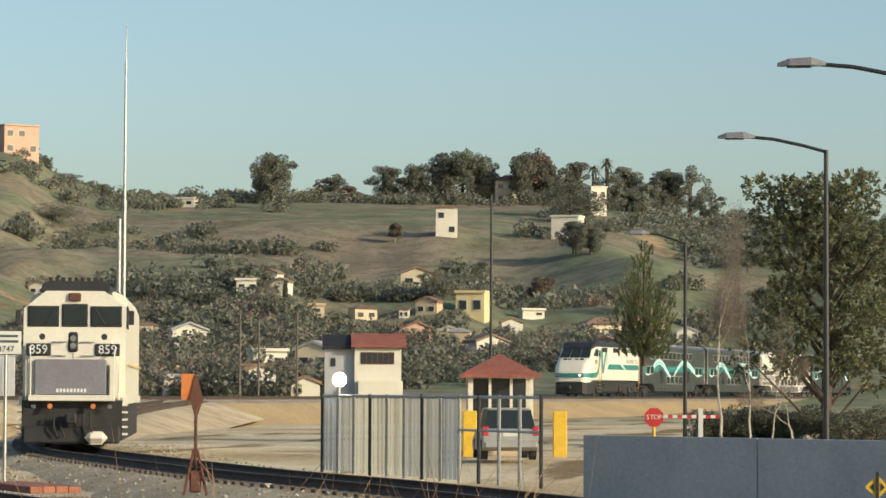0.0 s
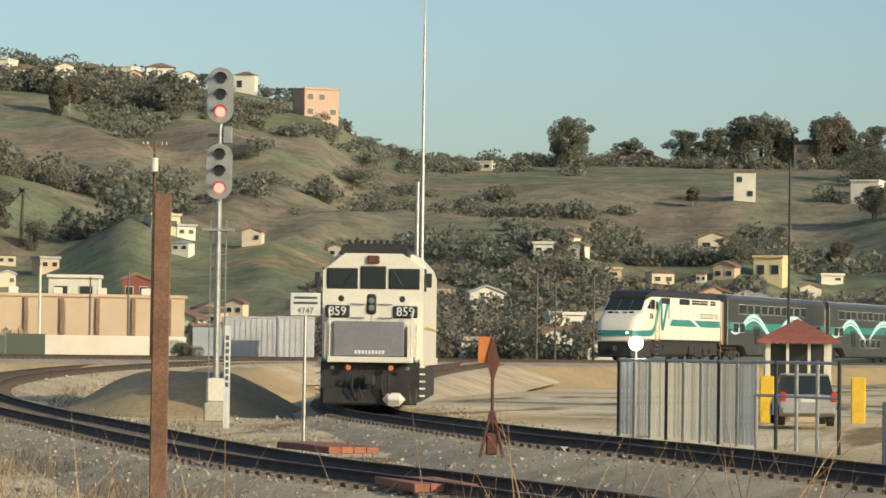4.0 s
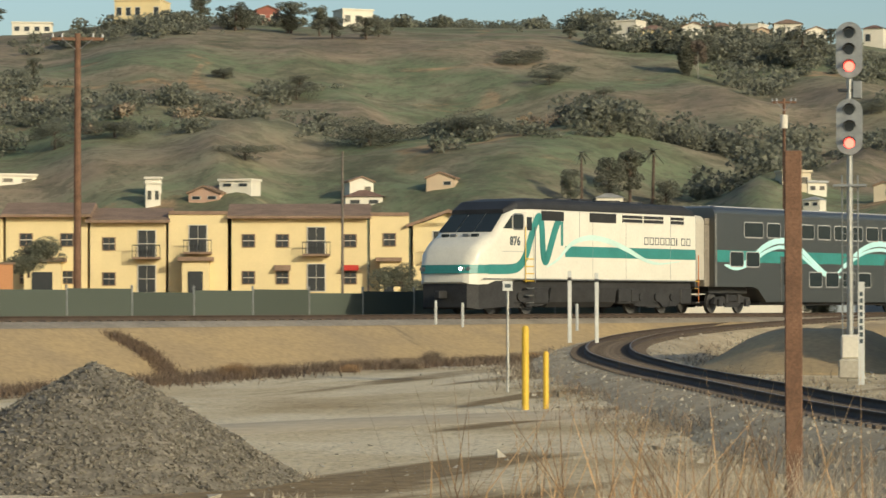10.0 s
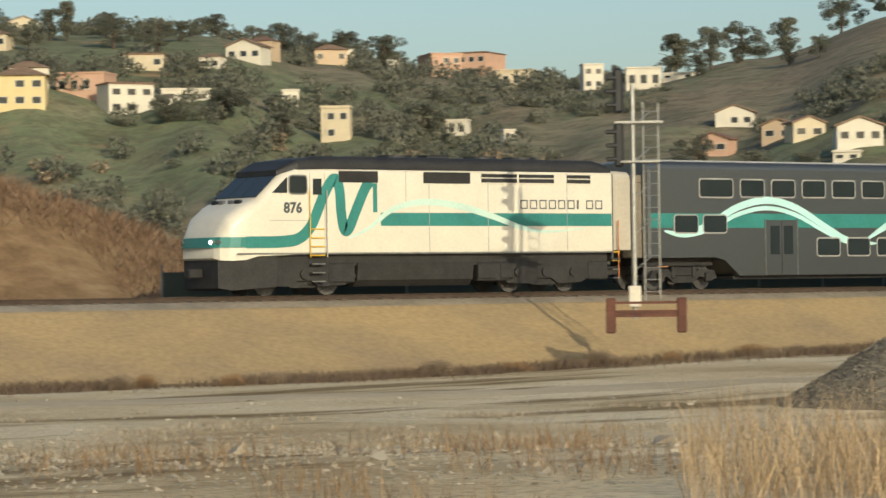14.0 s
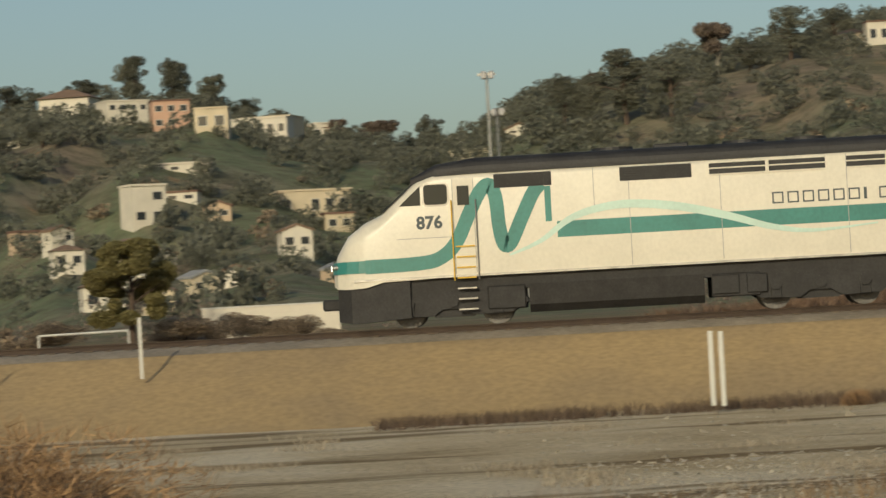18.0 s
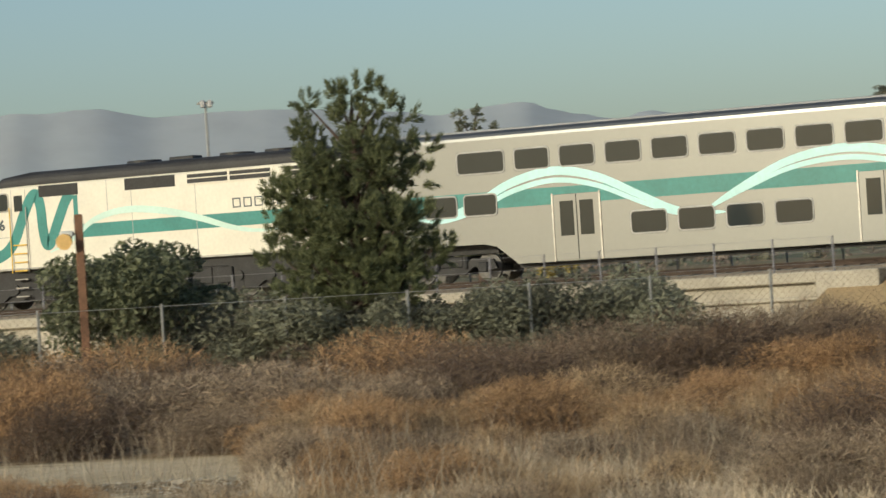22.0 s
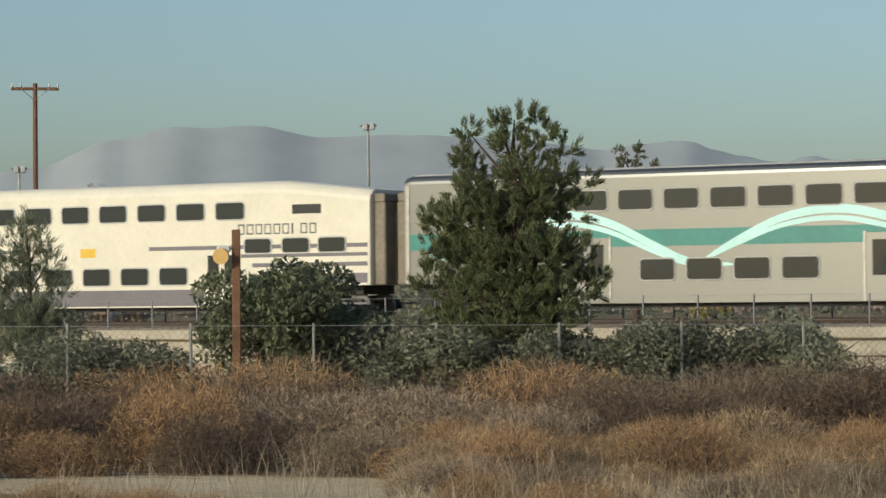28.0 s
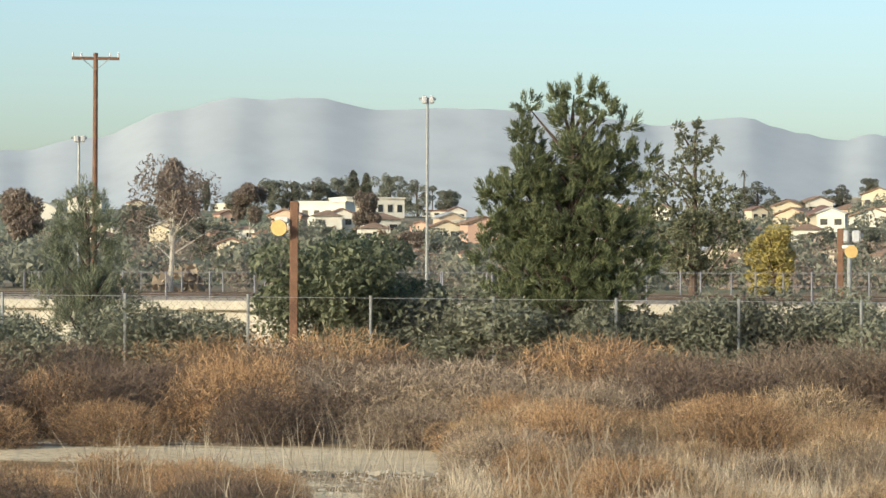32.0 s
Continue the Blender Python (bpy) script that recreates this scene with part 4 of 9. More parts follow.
def white_coach():
    L = 25.4
    t = thing("passenger_coach", 0, 0, 0, 0, "older white bilevel passenger coach with faded navy stripes", "passenger coach", "coaches of the train")
    coach_shell(t, L, True)
    for s in (1, -1):
        y = s * 1.5
        for x0, x1, z0, z1 in ((-25.35, -0.05, 0.55, 0.62), (-20.6, -4.8, 0.62, 1.12), (-25.3, -20.5, 1.28, 1.62), (-4.9, -0.1, 1.28, 1.6), (-6.0, -0.1, 1.86, 2.02), (-7.5, -2.2, 2.12, 2.2),
                               (-10.2, -0.1, 2.5, 2.62), (-4.0, -0.1, 2.36, 2.5), (-25.3, -19.0, 2.2, 2.32), (-25.3, -16.0, 2.5, 2.64), (-25.3, -20.5, 1.86, 2.0)):
            part("navy_stripe", bx(x0, x1, min(y, y + s * 0.005), max(y, y + s * 0.005), z0, z1), M_STRIPE, t, "faded navy stripe")
        for k in range(9):
            x = -5.2 - k * 1.72
            glass(t, x - 1.2, x, 3.55, 4.12, y, "upper_window", M_GREYMETAL)
        for x in (-0.9, -2.3, -4.0, -20.2, -21.8, -23.3):
            glass(t, x - 1.1 if x != -4.0 else x - 0.75, x, 2.36, 2.84, y + s * 0.012, "landing_window", M_GREYMETAL)
        for k in range(6):
            x = -9.6 - k * 1.72
            if k == 5:
                continue
            glass(t, x - 1.2, x, 1.3, 1.88, y, "lower_window", M_GREYMETAL)
        for x in (-7.6, -19.2):
            d = part("side_door", bx(x - 0.8, x + 0.8, min(y, y + s * 0.02), max(y, y + s * 0.02), 0.52, 2.5, bevel=0.006), M_WHITE, t)
            for a in (-0.6, 0.12):
                part("pane", bx(x + a, x + a + 0.48, min(y, y + s * 0.03), max(y, y + s * 0.03), 1.3, 2.3), M_GLASS, d)
        part("yellow_notice", bx(-13.6, -12.9, min(y, y + s * 0.004), max(y, y + s * 0.004), 2.3, 2.62), M_YELLOWP, t)
        part("vent", bx(-23.4, -22.2, min(y, y + s * 0.012), max(y, y + s * 0.012), 3.68, 4.0), M_BLACKROOF, t)
        brand_bars(t, pose(-21.6, y + s * 0.004, 3.18, 90, 0, 180 if s > 0 else 0), 3.4, 0.36)
    return t


LOCO = passenger_locomotive()
COACH_A = coach("passenger_coach", "grey bilevel passenger coach with teal band and aqua swoosh")
COACH_B = copy_thing(COACH_A, Matrix())
COACH_C = white_coach()
CABCAR = coach("cab_coach", "grey bilevel cab coach with black streamlined end, teal band", cab=True)
TRAIN = ((LOCO, 0.0), (COACH_A, 18.6), (COACH_B, 43.5), (COACH_C, 68.5), (CABCAR, 94.9))
for car_, k_ in ((COACH_A, 0.94), (COACH_B, 0.94), (COACH_C, 0.985), (CABCAR, 0.965)):
    car_.scale = (k_, 1, 1)
# distance of the leading end along the line, right of its middle
RUN = ((0, 273), (1.5, 250.3), (3, 227.5), (4.5, 206), (6, 184.5), (7.5, 162.4), (9, 139.4), (10, 124.0), (11, 109.2), (12, 95.6), (13, 80.9), (14, 66.6), (15, 51.5), (16, 36.8), (17, 21.7), (18, 6.3), (19, -8.8),
       (20, -23.7), (21, -38.4), (22, -52.4), (23, -66.1), (24, -79.8), (25, -93.3), (26, -107.0), (27.5, -127.5), (28, -134.1), (29, -146.7), (30, -159.3), (30.5, -165.4), (31, -171.4), (31.5, -177.2), (32, -183.0))


def motions():
    for car, back in TRAIN:
        walk(car, [(t, Matrix.Translation(on_line(s + back)) @ pose(0, 0, 0, 0, 0, 180 - math.degrees(LEAN))) for t, s in RUN])


# ---- growing things ----
def quads(centres, size, rng, stretch=1.0, up=0.0, thin=1.0):
    """Many small leaf faces round the given centres."""
    n = len(centres)
    c = np.asarray(centres, float)
    a = rng.normal(size=(n, 3))
    a[:, 2] += up
    a /= np.linalg.norm(a, axis=1)[:, None] + 1e-9
    b = np.cross(a, rng.normal(size=(n, 3)))
    b /= np.linalg.norm(b, axis=1)[:, None] + 1e-9
    s = size * rng.uniform(0.6, 1.35, n)[:, None]
    a, b = a * s * stretch * 0.62, b * s * 0.62 * thin
    v = np.stack([c - a - b, c - a * 0.6 + b, c + a], 1).reshape(-1, 3)
    return v, np.arange(n * 3).reshape(-1, 3)


def mesh_of(name, v, f, material):
    me = bpy.data.meshes.new(name)
    me.from_pydata(np.asarray(v).tolist(), [], np.asarray(f).tolist())
    me.materials.append(material)
    return me


def blob_points(blobs, n, rng, shell=0.55):
    """Points in a set of ellipsoids, denser near their skins."""
    vol = np.array([b[3] * b[4] * b[5] for b in blobs]) ** 0.75
    pick = rng.choice(len(blobs), n, p=vol / vol.sum())
    d = rng.normal(size=(n, 3))
    d /= np.linalg.norm(d, axis=1)[:, None]
    r = rng.uniform(0, 1, n) ** (1 / 3 * (1 - shell) + 0.08)
    B = np.array(blobs)[pick]
    return B[:, :3] + d * r[:, None] * B[:, 3:6]


def limbs(bm, h, r, spread, n, rng, start=0.35):
    tube(bm, (0, 0, -0.4), (0.03 * h, 0, h * 0.5), r, r * 0.7, n=7)
    tube(bm, (0.03 * h, 0, h * 0.5), (0.0, 0.02 * h, h * 0.92), r * 0.7, r * 0.15, n=6)
    for i in range(n):
        a, z = rng.uniform(0, 6.28), h * (start + (0.85 - start) * i / n)
        L = spread * rng.uniform(0.6, 1.0) * (1.1 - 0.6 * i / n)
        tube(bm, (0.02 * h, 0, z), (math.cos(a) * L, math.sin(a) * L, z + L * rng.uniform(0.3, 0.9)), r * 0.38, r * 0.06, n=5)


def tree_kind(kind, seed, h, leaf, count, leafing=None):
    """Meshes (trunk, crown) of one tree h metres high."""
    rng = np.random.default_rng(seed)
    bm = bmesh.new()
    lm, bark, stretch = leafing or L_OAK, M_BARK, 1.2
    if kind in ("pine", "spire_pine"):
        lm = L_PINE
        spires = [(-0.18, 0.05, 0.95), (0.02, 0.0, 1.0), (0.11, -0.06, 0.97), (0.22, 0.03, 0.86), (0.31, -0.02, 0.70), (-0.29, -0.04, 0.64), (-0.37, 0.03, 0.52), (-0.05, 0.22, 0.85), (0.12, 0.24, 0.74), (-0.2, 0.26, 0.6),
                  (0.0, -0.2, 0.72), (-0.16, -0.24, 0.62), (0.17, -0.24, 0.58), (0.27, 0.2, 0.5), (-0.3, 0.18, 0.45), (0.02, -0.32, 0.42), (0.34, -0.16, 0.4), (-0.31, -0.2, 0.4)]
        if kind == "spire_pine":
            spires = [(0.0, 0.0, 1.0), (0.17, 0.03, 0.9), (-0.14, 0.05, 0.72), (0.26, -0.08, 0.6), (-0.22, -0.08, 0.5), (0.05, -0.2, 0.62), (0.03, 0.2, 0.55), (-0.1, -0.16, 0.4), (0.2, 0.16, 0.42)]
        V = []
        plumes = []
        for sx, sy, top in spires:
            tube(bm, (sx * 0.15 * h, sy * 0.15 * h, h * 0.12), (sx * h, sy * h, top * h * 0.86), h * 0.012, h * 0.004, n=5, caps=False)
            z = 0.05
            while z < top - 0.03:
                u = z / top
                rad = 0.17 * (1 - u) ** 0.28
                for _ in range(6 if u < 0.7 else 4):
                    a, q = rng.uniform(0, 6.283), rng.uniform(0.3, 1.0)
                    k = min(1.0, 0.35 + u * 1.1)
                    plumes.append((h * (sx * k + math.cos(a) * rad * q), h * (sy * k + math.sin(a) * rad * q), h * (z + rng.uniform(-0.015, 0.015)), a, rng.uniform(0.04, 0.07)))
                z += 0.05
            plumes.append((h * sx, h * sy, h * (top - 0.07), 0.0, 0.07))
        tube(bm, (0, 0, -0.4), (0.01 * h, 0, h * 0.5), h * 0.026, h * 0.016, n=8)
        tube(bm, (0.01 * h, 0, h * 0.5), (0.02 * h, 0, h * 0.95), h * 0.016, h * 0.003, n=6)
        m = max(6, count // len(plumes))
        for x, y, z, a, L in plumes:
            tilt = rng.uniform(0.15, 0.7)
            way = np.array([math.cos(a) * tilt, math.sin(a) * tilt, 1.0])
            way /= np.linalg.norm(way)
            u = rng.uniform(0, 1, m)[:, None]
            c = np.array([x, y, z]) + way * u * L * h
            d = rng.normal(size=(m, 3)) * 0.75 * (1.25 - u) + way * 0.95
            d /= np.linalg.norm(d, axis=1)[:, None]
            s = np.cross(d, rng.normal(size=(m, 3)))
            s = s / (np.linalg.norm(s, axis=1)[:, None] + 1e-9) * leaf * 0.13
            V.append(np.stack([c - s, c + s, c + d * leaf * rng.uniform(0.7, 1.3, m)[:, None]], 1).reshape(-1, 3))
        v = np.concatenate(V)
        f = np.arange(len(v)).reshape(-1, 3)
    elif kind == "palm":
        tube(bm, (0, 0, -0.4), (0.02 * h, 0, h * 0.93), h * 0.022, h * 0.016, n=7)
        pts, fr = [], 26
        V, F = [], []
        for k in range(fr):
            a, e = rng.uniform(0, 6.28), rng.uniform(-0.7, 1.2)
            L, w = h * 0.17 * rng.uniform(0.8, 1.1), h * 0.016
            prev = None
            for j in range(5):
                u = j / 4
                p = np.array([math.cos(a) * L * u * math.cos(e * (1 - 0.2 * u)), math.sin(a) * L * u * math.cos(e * (1 - 0.2 * u)), h * 0.93 + L * (u * math.sin(e) - 0.55 * u * u)])
                s = np.array([-math.sin(a), math.cos(a), 0]) * w * (1.2 - u)
                V += [p - s, p + s]
                if j:
                    i = len(V)
                    F.append((i - 4, i - 3, i - 1, i - 2))
        v, f = np.array(V), np.array(F)
    elif kind == "bare":
        lm, bark = L_BARE, M_PALEBARK
        limbs(bm, h, h * 0.022, h * 0.3, 16, rng, 0.25)
        blobs = [(rng.uniform(-.2, .2) * h, rng.uniform(-.2, .2) * h, h * rng.uniform(.45, .92), h * .16, h * .16, h * .15) for _ in range(9)]
        v, f = quads(blob_points(blobs, count, rng, 0.2), leaf, rng, 3.0, 0.6)
    elif kind == "column":
        limbs(bm, h, h * 0.02, h * 0.06, 6, rng)
        blobs = [(0, 0, h * (0.14 + 0.1 * k), h * .085 * math.sin(0.5 + 0.3 * k), h * .085 * math.sin(0.5 + 0.3 * k), h * .13) for k in range(8)]
        v, f = quads(blob_points(blobs, count, rng), leaf, rng, 1.6, 1.0)
    elif kind == "bush":
        limbs(bm, h * 0.7, h * 0.03, h * 0.4, 8, rng)
        blobs = [(rng.uniform(-.5, .5) * h, rng.uniform(-.5, .5) * h, h * rng.uniform(.2, .72), h * rng.uniform(.16, .36), h * rng.uniform(.16, .36), h * rng.uniform(.12, .28)) for _ in range(14)]
        v, f = quads(blob_points(blobs, count, rng), leaf, rng, 1.7, 0.0, 0.8)
    else:
        limbs(bm, h, h * 0.03, h * 0.34, 12, rng)
        nb = 30 if kind == "oak" else 24
        wide = 0.33 if kind == "oak" else 0.2
        lobe = 1.45 if count < 5000 else 1.0
        blobs = []
        for _ in range(nb):
            z = rng.uniform(0.2, 0.92)
            q = wide * (1.1 - abs(z - 0.55) * 1.1)
            blobs.append((rng.uniform(-q, q) * h, rng.uniform(-q, q) * h, h * z, h * lobe * rng.uniform(.06, .15), h * lobe * rng.uniform(.06, .15), h * lobe * rng.uniform(.06, .13)))
        v, f = quads(blob_points(blobs, count, rng), leaf, rng, 1.3)
    tm = bpy.data.meshes.new("trunk")
    bm.to_mesh(tm)
    bm.free()
    tm.materials.append(bark)
    return tm, mesh_of("crown", v, f, lm)


KINDS = {k: [tree_kind(k, 11 * i + 3, 10.0, 0.21 if k not in ("palm", "bare") else 0.2, 5200, L_HAZED) for i in range(3)] for k in ("oak", "gum", "pine", "column", "palm", "bare", "bush")}
TREE_LABELS = {"oak": "dark green broad-crowned tree on the hillside", "gum": "tall dark eucalyptus tree with an open crown", "pine": "dark green pine tree", "column": "slim dark cypress tree",
               "palm": "tall slim fan palm", "bare": "nearly leafless pale-limbed tree with reddish twigs", "bush": "low dark green shrub"}


def tree(kind, x, y, z, h, which=0, width=1.0, group="trees on the hills", leaf=None, label=""):
    tm, cm = KINDS[kind][which % 3]
    t = thing("tree" if kind != "bush" else "shrub", x, y, z, (which * 77) % 360, label or TREE_LABELS[kind], "tree" if kind != "bush" else "shrub", group)
    s = h / 10.0
    for nm, me in (("trunk", tm), ("crown", cm)):
        o = new(nm, me)
        o.parent = t
        o.matrix_basis = Matrix.Diagonal((s * width, s * width, s, 1))
        if nm == "crown" and leaf:
            o.data = me if not leaf else LEAFED.setdefault((me.name, leaf.name), relaid(me, leaf))
    return t


LEAFED = {}


def relaid(me, leaf):
    m2 = me.copy()
    m2.materials.clear()
    m2.materials.append(leaf)
    return m2


def spot(ox, oy, az, el):
    """Where the way from (ox, oy) at that bearing and slope first meets the land beyond the line; else the crest."""
    dx, dy, k = -math.sin(radians(az)), math.cos(radians(az)), math.tan(radians(el))
    r, best, top = 215.0, 300.0, -9.0
    while r < CREST + 10:
        x, y = ox + dx * r, oy + dy * r
        if land(x, y) >= 0.3 + k * r:
            return x, y, land(x, y), r
        if (land(x, y) - 0.3) / r > top:
            top, best = (land(x, y) - 0.3) / r, r
        r += 6.0
    best -= 4.0
    return ox + dx * best, oy + dy * best, land(ox + dx * best, oy + dy * best), best


PXM = 5290.0


def house(p, az, wide, tall, wall, roof="flat", rm=None, name="house", label="", depth=0.8, turn=0.0, rows_=None, cols=None):
    """A building of wide x tall metres, its front turned to the lot, with roof, windows and door."""
    x, y, z = p[0], p[1], p[2]
    t = thing(name, x, y, z, az + turn, label or "small stuccoed hillside house with dark windows", "house", "houses on the hills")
    d = wide * depth
    part("wall", bx(-wide / 2, wide / 2, 0, d, -3.0, tall), wall, t)
    if roof == "gable":
        bm = bmesh.new()
        e = wide * 0.06
        rise = wide * 0.2
        loft(bm, [[(-wide / 2 - e, yy, tall - 0.05), (0, yy, tall + rise), (wide / 2 + e, yy, tall - 0.05), (wide / 2 + e, yy, tall + 0.25), (0, yy, tall + rise + 0.3), (-wide / 2 - e, yy, tall + 0.25)] for yy in (-e, d + e)])
        part("roof", bm, rm or M_ROOFT, t)
        bm = bmesh.new()
        loft(bm, [[(-wide / 2, yy, tall - 0.02), (wide / 2, yy, tall - 0.02), (0, yy, tall + rise)] for yy in (0.0, d)])
        part("gable_wall", bm, wall, t)
    elif roof == "hip":
        bm = bmesh.new()
        e = wide * 0.07
        rise = min(wide, d) * 0.24
        a = [bm.verts.new(q) for q in ((-wide / 2 - e, -e, tall), (wide / 2 + e, -e, tall), (wide / 2 + e, d + e, tall), (-wide / 2 - e, d + e, tall))]
        b = [bm.verts.new((s * max(0.05, wide - d) / 2, d / 2, tall + rise)) for s in (-1, 1)]
        for q in ((a[0], a[1], b[1], b[0]), (a[1], a[2], b[1]), (a[2], a[3], b[0], b[1]), (a[3], a[0], b[0]), (a[3], a[2], a[1], a[0])):
            bm.faces.new(q)
        part("roof", bm, rm or M_ROOFT, t)
    else:
        part("roof", bx(-wide / 2 - 0.2, wide / 2 + 0.2, -0.3, d + 0.2, tall, tall + 0.35), rm or wall, t)
    nr = rows_ or max(1, int(tall / 2.9))
    nc = cols or max(2, int(wide / 2.6))
    for r in range(nr):
        for c in range(nc):
            if (r * 7 + c * 3 + int(wide * 10)) % 5 == 4:
                continue
            cx = -wide / 2 + wide * (c + 0.5) / nc
            zc = tall * (r + 0.5) / nr
            w = part("window", bx(cx - wide / nc * 0.3, cx + wide / nc * 0.3, -0.07, 0.0, zc - tall / nr * 0.24, zc + tall / nr * 0.22), M_FRAME, t)
            part("pane", bx(cx - wide / nc * 0.25, cx + wide / nc * 0.25, -0.1, -0.07, zc - tall / nr * 0.2, zc + tall / nr * 0.18), M_DARKWIN, w)
    return t


def hill_house(ox, oy, az, el, wpx, hpx, wall, roof="flat", **k):
    """A house whose foot is seen at that bearing and slope, as wide and high as those angles ask."""
    x, y, z, r = spot(ox, oy, az, el)
    return house((x, y, z), az, wpx * r / PXM, hpx * r / PXM, wall, roof, **k)


def hill_tree(ox, oy, az, el, hpx, kind, which=0, width=1.0, **k):
    x, y, z, r = spot(ox, oy, az, el)
    return tree(kind, x, y, z - 0.3, hpx * r / PXM, which, width, **k)


COUNT = [0, 0]


def hh(ox, oy, az, el, wp, hp, wall, roof):
    i = COUNT[0] = COUNT[0] + 1
    hill_house(ox, oy, az, el, wp, hp, wall, roof, turn=(i * 37 % 50) - 25, rm=M_CLAYROOF if i % 6 == 2 else None)


def tt(ox, oy, az, el, hp, kind, wd):
    i = COUNT[1] = COUNT[1] + 1
    hill_tree(ox, oy, az, el, hp, kind, i, wd)


W, C, P, T = M_WSTUCCO, mat("pale_cream_stucco", (0.68, 0.585, 0.42), 0.9, vary=0.14, scale=0.3, fine=12), M_PEACH, M_TAN
hh(15.3, 12.9, -81.41, 3.61, 58, 42, C, "hip")
hh(15.3, 12.9, -80.17, 2.87, 38, 50, W, "flat")
hh(15.3, 12.9, -82.44, 2.93, 50, 38, W, "flat")
hh(15.3, 12.9, -83.09, 3.40, 30, 48, W, "flat")
hh(15.3, 12.9, -77.83, 3.70, 50, 18, P, "gable")
hh(15.3, 12.9, -79.61, 2.02, 58, 22, C, "gable")
hh(15.3, 12.9, -80.63, 1.35, 52, 42, M_STUCCO, "flat")
hh(15.3, 12.9, -78.64, 1.36, 42, 20, C, "hip")
hh(15.3, 12.9, -76.56, 1.35, 44, 24, W, "hip")
hh(15.3, 12.9, -76.84, 1.14, 28, 16, C, "gable")
hh(15.3, 12.9, -74.75, 3.51, 112, 14, W, "flat")
hh(15.3, 12.9, -83.20, 1.02, 70, 26, C, "hip")
hh(15.3, 12.9, -77.52, 1.44, 60, 16, T, "flat")
hh(15.3, 12.9, -79.36, 1.29, 18, 16, W, "flat")
hh(15.3, 12.9, -79.79, 1.29, 40, 22, T, "gable")
hh(15.3, 12.9, -81.85, 1.36, 40, 12, W, "flat")
hh(15.3, 12.9, -81.15, 1.90, 36, 12, W, "gable")
hh(15.3, 12.9, -78.21, 3.67, 60, 14, T, "gable")
hh(15.3, 12.9, -65.76, 5.07, 60, 34, W, "flat")
hh(15.3, 12.9, -66.46, 4.93, 56, 32, M_STUCCO, "hip")
hh(15.3, 12.9, -67.16, 5.16, 40, 22, W, "gable")
hh(15.3, 12.9, -67.65, 5.10, 44, 24, W, "hip")
hh(15.3, 12.9, -68.14, 5.11, 52, 28, W, "flat")
hh(15.3, 12.9, -68.46, 4.98, 34, 22, T, "gable")
hh(15.3, 12.9, -68.95, 5.01, 48, 34, W, "hip")
hh(15.3, 12.9, -70.56, 4.99, 36, 32, W, "hip")
hh(15.3, 12.9, -72.05, 4.44, 66, 52, P, "flat")
hh(15.3, 12.9, -69.49, 5.05, 36, 22, W, "gable")
hh(15.3, 12.9, -54.52, 5.78, 70, 20, W, "flat")
hh(15.3, 12.9, -56.52, 5.52, 84, 36, M_STUCCO, "flat")
hh(15.3, 12.9, -60.73, 5.48, 58, 30, W, "flat")
hh(15.3, 12.9, -59.00, 5.75, 40, 26, M_REDROOF, "gable")
hh(15.3, 12.9, -50.54, 2.89, 70, 26, W, "gable")
hh(15.3, 12.9, -51.39, 2.75, 62, 26, T, "gable")
hh(15.3, 12.9, -52.01, 2.69, 62, 28, C, "gable")
hh(15.3, 12.9, -53.01, 2.50, 84, 32, W, "gable")
hh(15.3, 12.9, -52.74, 2.30, 50, 16, W, "flat")
hh(15.3, 12.9, -50.11, 2.51, 60, 26, P, "gable")
hh(15.3, 12.9, -54.25, 2.25, 70, 16, W, "flat")
hh(15.3, 12.9, -56.82, 1.82, 26, 40, W, "flat")
hh(15.3, 12.9, -56.81, 1.94, 26, 30, W, "flat")
hh(15.3, 12.9, -58.38, 2.17, 60, 14, W, "flat")
hh(15.3, 12.9, -60.80, 2.11, 44, 22, W, "gable")
hh(15.3, 12.9, -60.85, 1.81, 66, 18, W, "hip")
hh(15.3, 12.9, -62.31, 2.14, 50, 16, T, "gable")
hh(15.3, 12.9, -57.79, 1.84, 60, 14, P, "gable")
hh(0.5, 0.4, -47.84, 3.68, 36, 44, W, "flat")
hh(0.5, 0.4, -48.80, 3.67, 62, 38, W, "flat")
hh(0.5, 0.4, -46.26, 3.86, 80, 30, C, "flat")
hh(0.5, 0.4, -45.24, 4.00, 108, 44, P, "flat")
hh(0.5, 0.4, -42.99, 4.25, 48, 24, W, "flat")
hh(0.5, 0.4, -42.88, 2.70, 52, 58, C, "flat")
hh(0.5, 0.4, -45.20, 2.81, 36, 28, W, "flat")
hh(0.5, 0.4, -46.21, 2.67, 20, 18, W, "flat")
hh(0.5, 0.4, -44.01, 4.04, 20, 24, W, "flat")
hh(0.5, 0.4, -47.34, 3.89, 30, 8, W, "flat")
hh(0.5, 0.4, -49.45, 3.86, 56, 10, W, "flat")
hh(0.5, 0.4, -44.00, 1.98, 150, 16, W, "flat")
hh(0.0, 0.0, -35.83, 3.68, 88, 52, C, "flat")
hh(0.0, 0.0, -36.89, 3.41, 88, 58, M_STUCCO, "hip")
hh(0.0, 0.0, -38.03, 3.61, 88, 38, P, "flat")
hh(0.0, 0.0, -39.00, 3.29, 84, 54, W, "flat")
hh(0.0, 0.0, -40.03, 3.53, 86, 22, W, "flat")
hh(0.0, 0.0, -42.92, 2.72, 44, 58, C, "flat")
hh(0.0, 0.0, -41.14, 4.27, 66, 24, W, "gable")
hh(0.0, 0.0, -45.31, 4.01, 110, 44, P, "flat")
